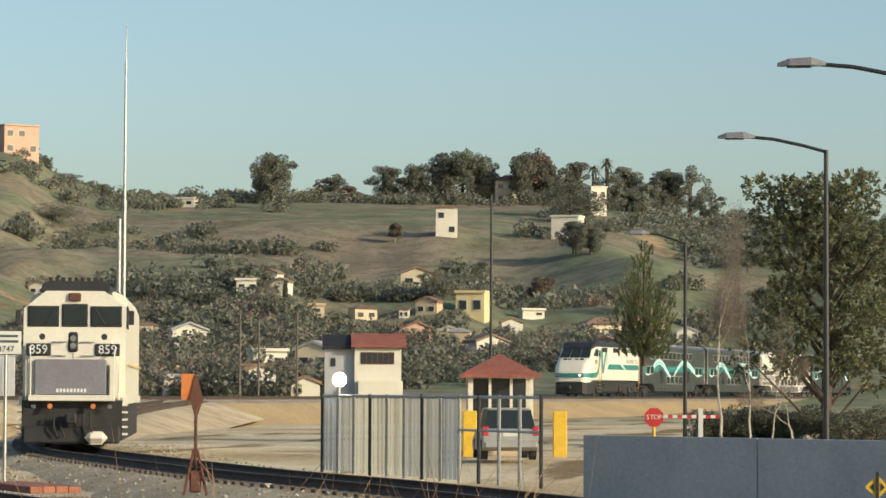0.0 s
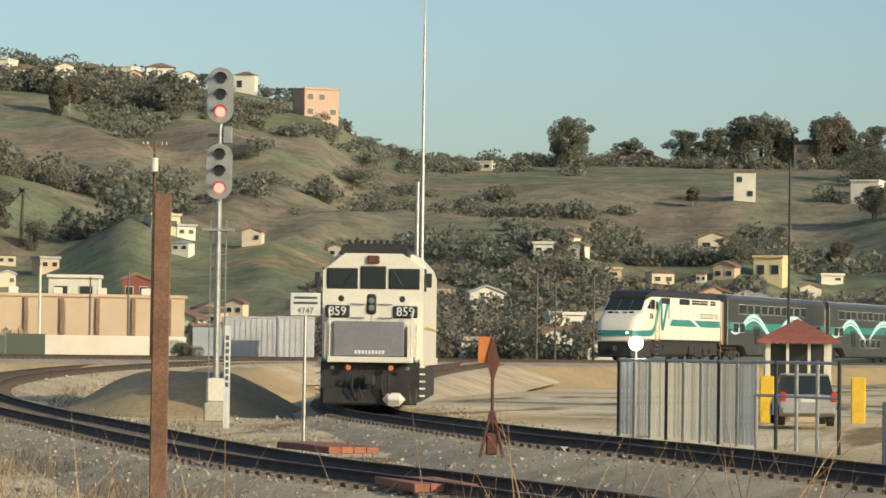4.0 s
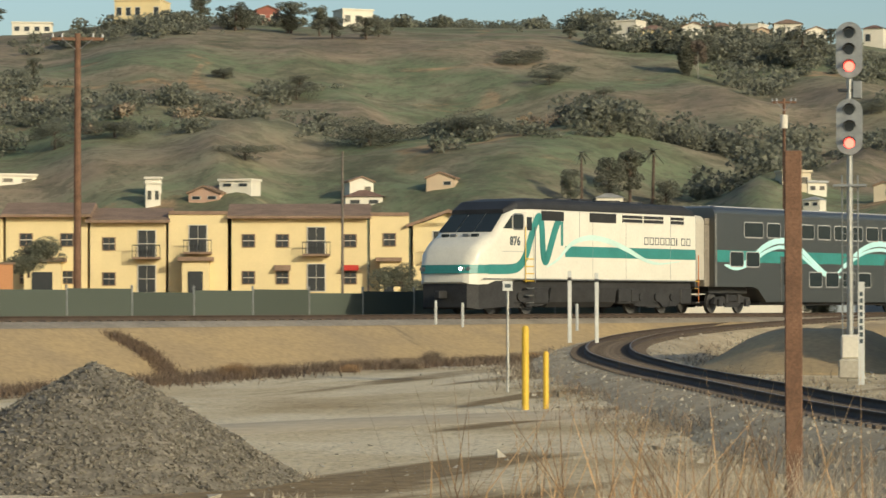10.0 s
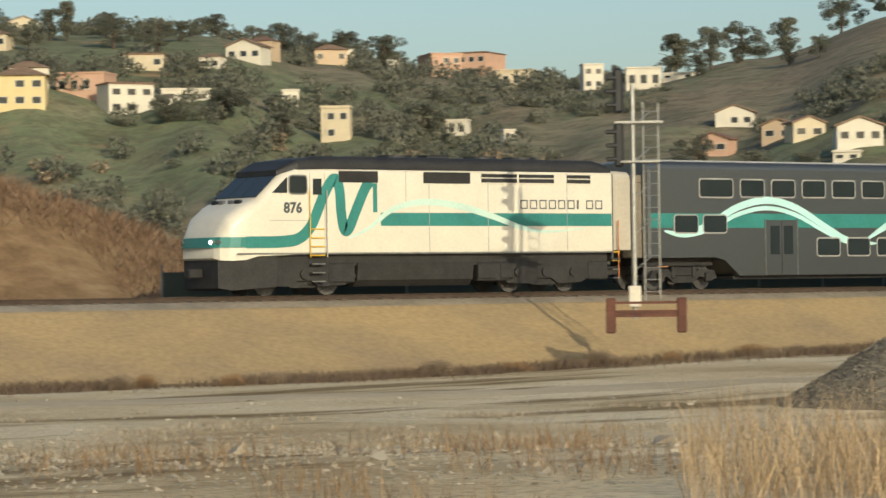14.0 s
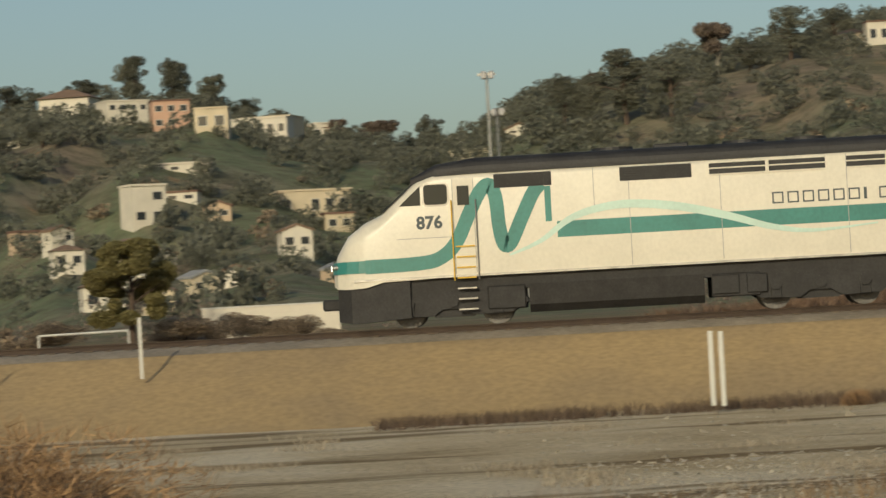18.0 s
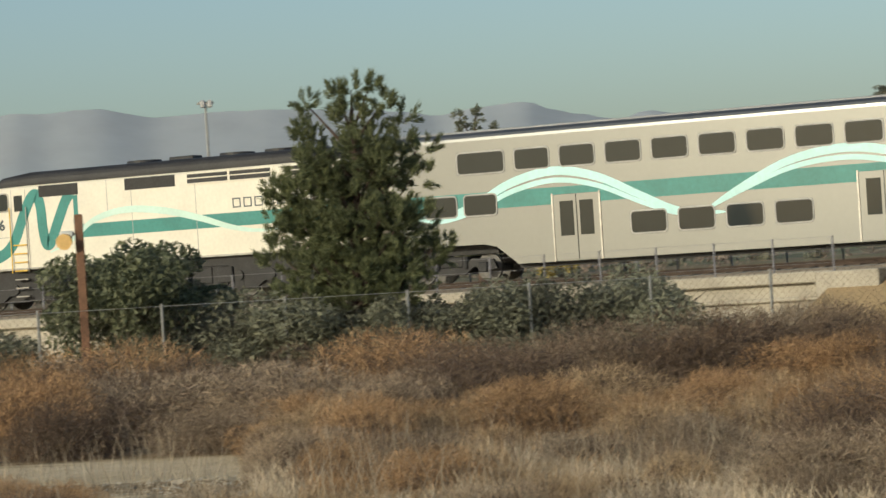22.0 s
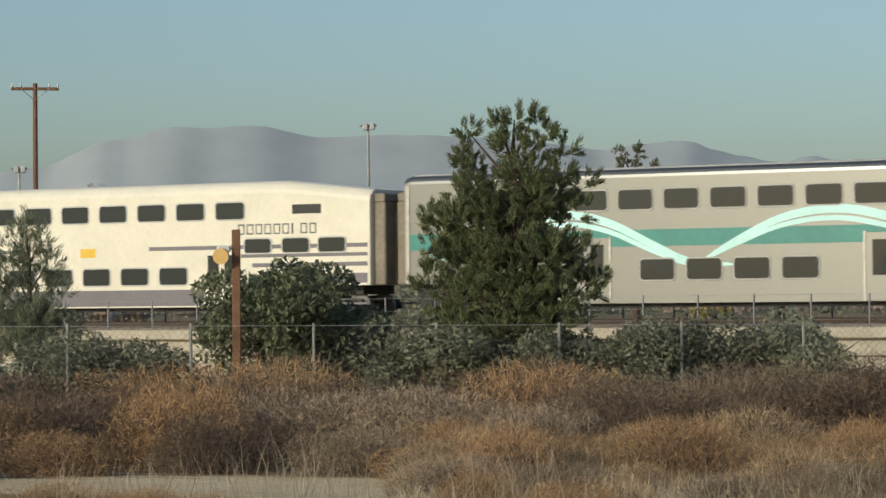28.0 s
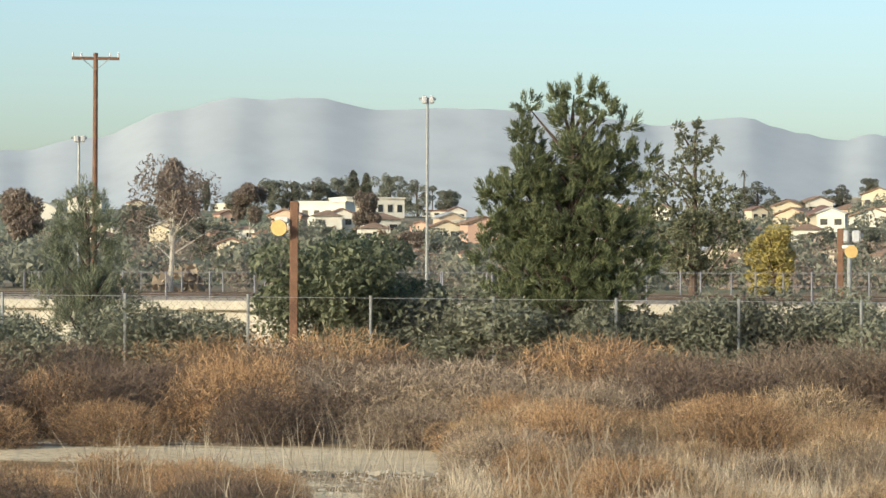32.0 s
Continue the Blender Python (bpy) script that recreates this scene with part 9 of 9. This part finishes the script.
near_tree("park", 125.2, 17.85, -1.6, 9.6, 1.0, "big olive-green tree with a bare lower trunk at the car park", L_PARK, rz=-87)
near_tree("park", 133.5, 13.6, -1.6, 9.0, 1.05, "big olive-green tree with a bare lower trunk at the car park", L_PARK, rz=80)
for rz_, x_, y_, h_, w_ in ((-84, 119.6, 21.2, 8.9, 0.5), (70, 122.4, 20.4, 7.8, 0.45), (200, 120.5, 19.5, 5.0, 0.5)):
    near_tree("sycamore", x_, y_, -1.55, h_, w_, "bare sycamore with a white forking trunk and reddish twigs", None, rz_)
near_tree("sycamore", 119.16, 18.66, -1.49, 2.9, 1.3, "short pollarded pale sycamore trunk", None, 30)
near_tree("pine2", 244.04, 37.06, 2.75, 9.0, 0.9, "dark conifer beyond the line")




LOWBUSH = tree_kind("bush", 61, 10.0, 0.22, 11000)


def low_bush(x, y, z, h, w, leaf, label, group):
    t = thing("shrub", x, y, z, (x * 37) % 360, label, "shrub", group)
    for nm, me in (("woody_base", LOWBUSH[0]), ("foliage", LEAFED.setdefault(("low", leaf.name), relaid(LOWBUSH[1], leaf)))):
        o = new(nm, me)
        o.parent = t
        o.matrix_basis = Matrix.Diagonal((h / 10 * w, h / 10 * w, h / 10, 1))
    return t


L_SAGE = leafmat("sage_green_leaves", (0.14, 0.145, 0.10), (0.24, 0.245, 0.17))
rs = random.Random(4)
for k in range(30):
    u = 0.69 * k / 29
    q = CA.lerp(CB, u * 1.0) + Vector((rs.uniform(-0.5, 0.5), rs.uniform(0.6, 3.2), 0))
    low_bush(q.x, q.y, -2.6, (rs.uniform(1.2, 1.4) if 0.26 < u < 0.35 else rs.uniform(2.2, 2.7) if u < 0.22 else rs.uniform(1.6, 2.1) if u < 0.36 else rs.uniform(2.3, 3.0)), rs.uniform(0.9, 1.4), L_SAGE, "grey-green sage bush along the fence", "sage bushes")
for x, y, h in ((127.07, 20.35, -1.26)[:2] + (1.3,), (127.14, 19.21, -1.25)[:2] + (1.2,), (125.22, 17.46, -1.22)[:2] + (1.3,), (123.28, 15.98, -1.24)[:2] + (1.3,), (126.96, 21.81, -1.33)[:2] + (1.1,)):
    low_bush(x, y, -1.8, h + 0.5, 1.3, L_OAK, "clipped dark hedge bush at the car park", "hedge bushes")
for t_ in ((169.93, 123.30, 2.57, 2.6), (182.39, 103.34, 1.11, 2.4), (155.87, 65.25, -0.06, 1.2)):
    low_bush(t_[0], t_[1], t_[2] - 0.3, t_[3], 1.2, L_SAGE, "green shrub against the apartment fence", "garden shrubs")


# ---- dry brush and grass ----
def brush_mesh(name, seed, n, r, h, leaf, wide=0.0055, length=0.17):
    """A rounded mound of fine dry twigs that point up and outwards."""
    rng = np.random.default_rng(seed)
    lumps = [(0, 0, 0.1, r * 0.8, r * 0.8, h * 0.78)] + [(rng.uniform(-.55, .55) * r, rng.uniform(-.55, .55) * r, h * rng.uniform(.2, .5), r * rng.uniform(.35, .5), r * rng.uniform(.35, .5), h * rng.uniform(.3, .42)) for _ in range(5)]
    c = blob_points(lumps, n, rng, 0.8)
    c[:, 2] = np.abs(c[:, 2])
    out = c / np.array([r, r, h]) * np.array([0.8, 0.8, 0.7]) + np.array([0, 0, 0.35]) + rng.normal(size=(n, 3)) * 0.85
    out /= np.linalg.norm(out, axis=1)[:, None]
    out *= (length * rng.uniform(0.4, 1.3, n))[:, None]
    s = np.cross(out, rng.normal(size=(n, 3)))
    s = s / (np.linalg.norm(s, axis=1)[:, None] + 1e-9) * wide
    v = np.stack([c - s, c + s, c + out], 1).reshape(-1, 3)
    return mesh_of(name, v, np.arange(n * 3).reshape(-1, 3), leaf)


def stem_mesh():
    bm = bmesh.new()
    rr = random.Random(2)
    for k in range(14):
        a, q = rr.uniform(0, 6.28), rr.uniform(0.3, 0.9)
        tube(bm, (0.1 * math.cos(a), 0.1 * math.sin(a), -0.1), (q * math.cos(a), q * math.sin(a), rr.uniform(0.5, 1.1)), 0.014, 0.005, n=4, caps=False)
    me = bpy.data.meshes.new("stem")
    bm.to_mesh(me)
    bm.free()
    me.materials.append(M_BARK)
    return me


STEM = stem_mesh()
BRUSH = [brush_mesh("twig_mass", 3, 8500, 1.5, 1.5, L_RUSTY), brush_mesh("twig_mass", 4, 8500, 1.6, 1.35, L_DUNBRUSH), brush_mesh("twig_mass", 5, 6500, 1.4, 1.25, leafmat("buff_dry_brush", (0.20, 0.14, 0.08), (0.66, 0.49, 0.29)), 0.005, 0.26), brush_mesh("twig_mass", 6, 8500, 1.7, 1.5, L_DARKBRUSH)]
# dark-coloured twigs inside each mound stand in for the shade of its interior
SHADE_CORE = brush_mesh("inner_tangle", 8, 3600, 1.2, 1.05, L_DARKBRUSH, 0.009, 0.14)
BLABEL = ("mound of rusty dry brush", "mound of dun grey-brown dry brush", "wispy mound of straw-coloured dry brush", "mound of dark brown dry brush")
rb = random.Random(12)


def brush(x, y, k, s, z=None):
    o = thing("dry_bush", x, y, (land(x, y) if z is None else z) - 0.05, rb.uniform(0, 360), BLABEL[k] + " in a weedy field", "dry bush", "dry bushes")
    o.scale = (s * rb.uniform(0.9, 1.2), s, s * rb.uniform(0.75, 1.15))
    for nm, me in (("twig_mass", BRUSH[k]), ("inner_tangle", SHADE_CORE), ("woody_base", STEM)):
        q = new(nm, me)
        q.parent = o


def clear(x, y, kept, gap):
    return all((x - a) ** 2 + (y - b) ** 2 > gap * gap for a, b in kept)


def field(n, d0, d1, a0, a1, gap, kinds, s0, s1, kept):
    """Mounds that keep their distance, over a stretch of the field."""
    for i in range(n * 12):
        d_, a_ = rb.uniform(d0, d1), rb.uniform(a0, a1)
        x, y = -d_ * math.sin(radians(a_)), d_ * math.cos(radians(a_))
        if not clear(x, y, kept, gap):
            continue
        kept.append((x, y))
        w = noise.noise((x * 0.13, y * 0.13, 4)) * 1.4 + 0.5 + rb.uniform(-0.15, 0.15)
        brush(x, y, kinds[min(len(kinds) - 1, max(0, int(w * len(kinds))))], rb.uniform(s0, s1))
        n -= 1
        if n == 0:
            break


far_mounds, mid_mounds, near_mounds = [], [], []
field(58, 53, 61, 17.5, 35, 2.2, (3, 0, 3, 1), 1.2, 1.55, far_mounds)
field(26, 58, 64, 9, 18, 2.1, (1, 1, 3), 1.2, 1.5, far_mounds)
field(36, 50, 56, 20, 35, 2.1, (0, 3, 0, 1), 0.8, 1.15, mid_mounds)
field(60, 36, 52, 11, 22.5, 1.7, (2, 1, 2, 0), 0.45, 0.75, near_mounds)
field(20, 44, 52, 12, 22, 2.0, (0, 2), 0.7, 0.95, mid_mounds)
field(16, 33, 38, 26.5, 33, 1.0, (3, 0), 0.4, 0.62, near_mounds)
field(22, 28, 36, 11, 24, 1.6, (2, 2, 1), 0.4, 0.6, near_mounds)
for i in range(34):
    d_, a_ = rb.uniform(27, 58), rb.uniform(6.0, 12.5)
    x, y = -d_ * math.sin(radians(a_)), d_ * math.cos(radians(a_))
    if d_ > 44 and a_ < 8:
        continue
    brush(x, y, rb.choice((0, 3, 1, 2)), rb.uniform(0.55, 0.95))
# a large brush mound that passes close by
for x, y, s in ((-2.4, 29.0, 1.15), (-3.4, 30.5, 1.2), (-1.0, 30.6, 1.0), (-4.4, 30.8, 0.9), (-1.6, 27.9, 1.0), (-3.3, 27.6, 0.85)):
    brush(x, y, 3 if s > 1.16 else 0, s * 1.25)
# weeds at the foot of the bank
for i in range(46):
    s_ = rb.uniform(20, 118)
    q = on_line(s_, rb.uniform(9.0, 12.5))
    brush(q.x, q.y, rb.choice((0, 1, 1)), rb.uniform(0.28, 0.5))


def blades(name, label, spots, seed, leaf, h, wide, lean):
    """Uncountable grass: thin bent blades at the given spots, one object."""
    rng = np.random.default_rng(seed)
    p = np.asarray(spots, float)
    n = len(p)
    hh_ = h * rng.uniform(0.5, 1.15, n)
    d = rng.normal(size=(n, 3)) * lean
    d[:, 2] = 1
    s = rng.normal(size=(n, 3))
    s[:, 2] = 0
    s = s / (np.linalg.norm(s, axis=1)[:, None] + 1e-9) * wide
    mid = p + d * hh_[:, None] * 0.55
    tip = mid + (d + rng.normal(size=(n, 3)) * np.array([0.35, 0.35, 0.0])) * hh_[:, None] * 0.45
    v = np.stack([p - s, p + s, mid + s * 0.7, mid - s * 0.7, tip], 1).reshape(-1, 3)
    b = np.arange(n)[:, None] * 5
    me = bpy.data.meshes.new(name)
    me.from_pydata(v.tolist(), [], (b + np.array([[0, 1, 2, 3]])).tolist() + (b + np.array([[3, 2, 4]])).tolist())
    me.materials.append(leaf)
    tagged(new(name, me), label, "grass", kind="stuff")


def strewn(n, seed, a0, a1, d0, d1, ox=0.0, oy=0.0, keep=None):
    rng = random.Random(seed)
    out = []
    while len(out) < n:
        a, d_ = radians(rng.uniform(a0, a1)), math.sqrt(rng.uniform(d0 * d0, d1 * d1))
        x, y = ox - d_ * math.sin(a), oy + d_ * math.cos(a)
        if keep and noise.noise((x * 0.35, y * 0.35, seed)) < keep:
            continue
        out.append((x, y, land(x, y) - 0.02))
    return out


blades("field_grass", "dry tan grass and stalks over the weedy field", strewn(42000, 2, 4, 23.0, 27, 58, 0, 0, -0.15), 2, L_STRAW, 0.38, 0.009, 0.45)
blades("field_weeds", "brown weeds over the weedy field", strewn(9000, 6, 4, 22, 38, 60, 0, 0, 0.0), 6, L_RUSTY, 0.45, 0.008, 0.4)
blades("field_stalks", "sparse tall pale stalks in the weedy field", strewn(1500, 16, 6, 30, 28, 45, 0, 0, 0.05), 16, L_STRAW, 0.95, 0.006, 0.3)
blades("verge_grass", "tall dry straw grass at the edge of the lot", strewn(5600, 3, -82, -66, 16.5, 26, EYE.x, EYE.y, -0.02), 3, L_STRAW, 1.2, 0.0055, 0.28)
blades("verge_weeds", "sparse dry reddish weeds before the dirt lot", strewn(5200, 9, -62, 4, 19, 36, 0, 0, 0.12), 9, L_RUSTY, 0.42, 0.005, 0.3)
blades("verge_grass", "tall dry straw grass at the edge of the lot", strewn(1700, 29, -60, -49.5, 23.5, 30, 0, 0, 0.0), 29, MATS["buff_dry_brush"], 0.95, 0.005, 0.3)
blades("verge_plumes", "tall sparse reddish plumes at the edge of the lot", strewn(420, 33, -82, -62, 15, 22, EYE.x, EYE.y, 0.15), 33, L_RUSTY, 1.7, 0.007, 0.2)
blades("lot_tufts", "short dry tufts scattered over the dirt lot", strewn(16000, 14, -72, 4, 34, 72, 0, 0, 0.3), 14, L_STRAW, 0.16, 0.012, 0.5)
side = []
for i in range(7000):
    k_ = rs.randrange(8, len(WYE) - 10)
    a_, b_ = Vector(WYE[k_]), Vector(WYE[k_ + 1])
    n_ = Vector((-(b_ - a_).y, (b_ - a_).x, 0)).normalized()
    o_ = rs.choice((-1, 1, 1)) * (2.6 + abs(rs.gauss(0, 1.1)))
    q = a_.lerp(b_, rs.random()) + n_ * o_
    if noise.noise((q.x * 0.3, q.y * 0.3, 8)) > -0.05:
        side.append((q.x, q.y, max(land(q.x, q.y), a_.z - 0.55 - 0.34 * (abs(o_) - 2.7)) - 0.03))
blades("track_side_weeds", "dry brown weeds beside the curving track", side, 51, L_DUNBRUSH, 0.3, 0.012, 0.5)
slope = []
for i in range(30000):
    q = on_line(rs.uniform(16, 92), rs.uniform(-30, -9))
    if noise.noise((q.x * 0.12, q.y * 0.12, 3)) > -0.25:
        slope.append((q.x, q.y, land(q.x, q.y) - 0.03))
blades("bank_brush", "dry rusty brush over the cut bank behind the line", slope, 61, leafmat("brown_bank_scrub", (0.13, 0.08, 0.048), (0.30, 0.195, 0.12), 0.15), 0.7, 0.026, 0.7)
foot = []
rf_ = random.Random(77)
while len(foot) < 42000:
    s_ = rf_.uniform(8, 150)
    o_ = rf_.gauss(10.6, 1.15) + 0.9 * noise.noise((s_ * 0.1, 0, 5))
    if noise.noise((s_ * 0.16, o_ * 0.4, 1)) < -0.22:
        continue
    q = on_line(s_, o_)
    foot.append((q.x, q.y, max(land(q.x, q.y), -3.0) - 0.05))
blades("bank_foot_weeds", "dark brown dry weeds along the foot of the bank", foot, 41, L_DARKBRUSH, 0.36, 0.014, 0.5)
GULLY = (101.0, 98.0)
# dark blades stand in for the shadow of a ditch slanting down the bank
gully = []
for i in range(5200):
    u = rf_.random()
    o_ = 3.2 + 6.3 * u + rf_.gauss(0, 0.22)
    q = on_line(GULLY[0] + (GULLY[1] - GULLY[0]) * u ** 1.6 + rf_.gauss(0, 0.2), o_)
    gully.append((q.x, q.y, (-0.75 - 0.3 * (o_ - 3.4) if o_ < 5.4 else -1.35 - 0.403 * (o_ - 5.4)) - 0.04))
blades("gully_weeds", "dark blades standing in for the shadow of a ditch down the bank", gully, 43, L_DARKBRUSH, 0.28, 0.014, 0.5)
# beyond the line: a white goal frame, a low white wall and a golden willow
p = thing("goal_frame", -1.76, 127.99, -0.60, 0, "white painted football goal frame on the grass", "goal")
part("crossbar", rod((-1.9, 0, 0.98), (1.9, 0, 1.02), 0.05, n=8), M_SIGN, p)
for s in (-1.9, 1.9):
    part("goal_post", rod((s, 0, -0.6), (s, 0, 1.0), 0.05, n=8), M_SIGN, p)
    part("back_stay", rod((s, 0, 1.0), (s, 1.2, -0.5), 0.03, n=6), M_SIGN, p)
p = thing("low_wall", 8.03, 164.80, 0.63, -4, "low white wall with a plain coping beyond the line", "wall")
part("wall_panel", bx(-3.8, 3.8, 0, 0.25, -1.2, 0.75, bevel=0.02), M_WSTUCCO, p)
part("coping", bx(-3.85, 3.85, -0.04, 0.29, 0.75, 0.83, bevel=0.01), M_SIGN, p)
for x, y, z, h in ((4.87, 149.92, 0.05, 1.7), (6.98, 149.84, -0.12, 1.5), (9.09, 149.72, -0.18, 1.6), (2.95, 145.97, -0.01, 1.8), (-4.42, 145.93, -0.13, 1.9)):
    low_bush(x, y, z - 0.6, h, 1.9, L_DUNBRUSH, "brown dry shrub beyond the line", "dry shrubs")
L_WILLOW = leafmat("golden_willow_leaves", (0.19, 0.17, 0.065), (0.40, 0.35, 0.14))
near_tree("oak", 0.34, 140.00, 0.03, 4.6, 1.15, "low golden-green willow beyond the line", L_WILLOW, 70)
near_tree("oak", -14.2, 124.2, -0.5, 4.6, 0.8, "golden-green tree with a dry skirt beyond the line", L_WILLOW, 200)
near_tree("oak", -17.6, 126.0, -0.5, 3.9, 1.1, "low golden-green willow beyond the line", L_WILLOW, 120)
# stones down the flanks of the yard tracks
flank_stones = []
for i in range(11000):
    way = WYE if i % 3 else SIDING
    k_ = rs.randrange(10, len(way) - 22)
    a_, b_ = Vector(way[k_]), Vector(way[k_ + 1])
    n_ = Vector((-(b_ - a_).y, (b_ - a_).x, 0)).normalized()
    o_ = rs.choice((-1, 1)) * rs.uniform(0.95, 4.4)
    q = a_.lerp(b_, rs.random()) + n_ * o_
    h_ = -0.2 - 0.07 * max(0.0, abs(o_) - 0.9) if abs(o_) < 1.8 else -0.26 - 0.325 * (abs(o_) - 1.8)
    flank_stones.append((q.x, q.y, max(land(q.x, q.y), a_.z + h_)))
# pale stones on the lot
rng = np.random.default_rng(31)
V, F, c0 = [], [], 0
tet = np.array([(1, 1, 1), (1, -1, -1), (-1, 1, -1), (-1, -1, 1)], float)
for x, y, z in strewn(9000, 17, -80, 0, 20, 70, 8, 6) + strewn(46000, 19, -80, 2, 17, 46, 8, 6) + strewn(9000, 18, 21, 34, 26, 44) + [(x, y, z + 0.012) for x, y, z in flank_stones]:
    m = np.linalg.qr(rng.normal(size=(3, 3)))[0]
    V.append(np.array([x, y, z + 0.01]) + (tet * 0.011 * math.exp(abs(rng.normal()) * 0.6)) @ m)
    F.append(np.array([(0, 1, 2), (0, 3, 1), (0, 2, 3), (1, 3, 2)]) + c0)
    c0 += 4
tagged(new("gravel", mesh_of("gravel", np.concatenate(V), np.concatenate(F), leafmat("pale_gravel", (0.30, 0.26, 0.19), (0.72, 0.65, 0.53)))), "loose pale gravel over the dirt lot", "gravel", kind="stuff")


# ---- far mountains ----
SKYLINE = ((8, 2.2), (13.6, 2.55), (15, 2.9), (15.6, 2.77), (16.4, 2.92), (17.5, 3.22), (19.1, 3.09), (21, 3.3), (22.9, 3.39), (24.5, 3.34), (25.5, 3.55), (27.2, 3.55), (28.4, 3.31), (29.9, 2.77), (31.55, 2.49), (35, 2.2), (48, 2.0))


def crest(a):
    for (a0, e0), (a1, e1) in zip(SKYLINE[:-1], SKYLINE[1:]):
        if a0 <= a <= a1:
            return e0 + (e1 - e0) * step(a0, a1, a)
    return 2.0


def mountains():
    # the haze of distance is put into this pale blue base colour
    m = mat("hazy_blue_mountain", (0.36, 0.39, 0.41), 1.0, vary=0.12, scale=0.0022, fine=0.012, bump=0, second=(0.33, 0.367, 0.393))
    bm = bmesh.new()
    top, n = [], 160
    rows_ = []
    for k in range(9):
        row = []
        for i in range(n + 1):
            a = 8 + 40 * i / n
            e = crest(a) + 0.05 * noise.fractal((a * 1.6, 0, 0), 0.8, 2.0, 5)
            u = k / 8
            r = 4300 - 900 * (1 - u)
            h = math.tan(radians(e)) * 4300 * u ** 1.2 + 24 * (1 - u) * u * noise.fractal((a * 1.7 + u * 5, u * 3, 2), 1.0, 2.0, 4)
            row.append(bm.verts.new((-r * math.sin(radians(a)), r * math.cos(radians(a)), h - 40 * (1 - u))))
        rows_.append(row)
    for a, b in zip(rows_[:-1], rows_[1:]):
        for i in range(n):
            bm.faces.new((a[i], a[i + 1], b[i + 1], b[i]))
    bmesh.ops.recalc_face_normals(bm, faces=bm.faces)
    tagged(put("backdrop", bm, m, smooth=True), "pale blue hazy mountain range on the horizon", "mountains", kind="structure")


mountains()


motions()
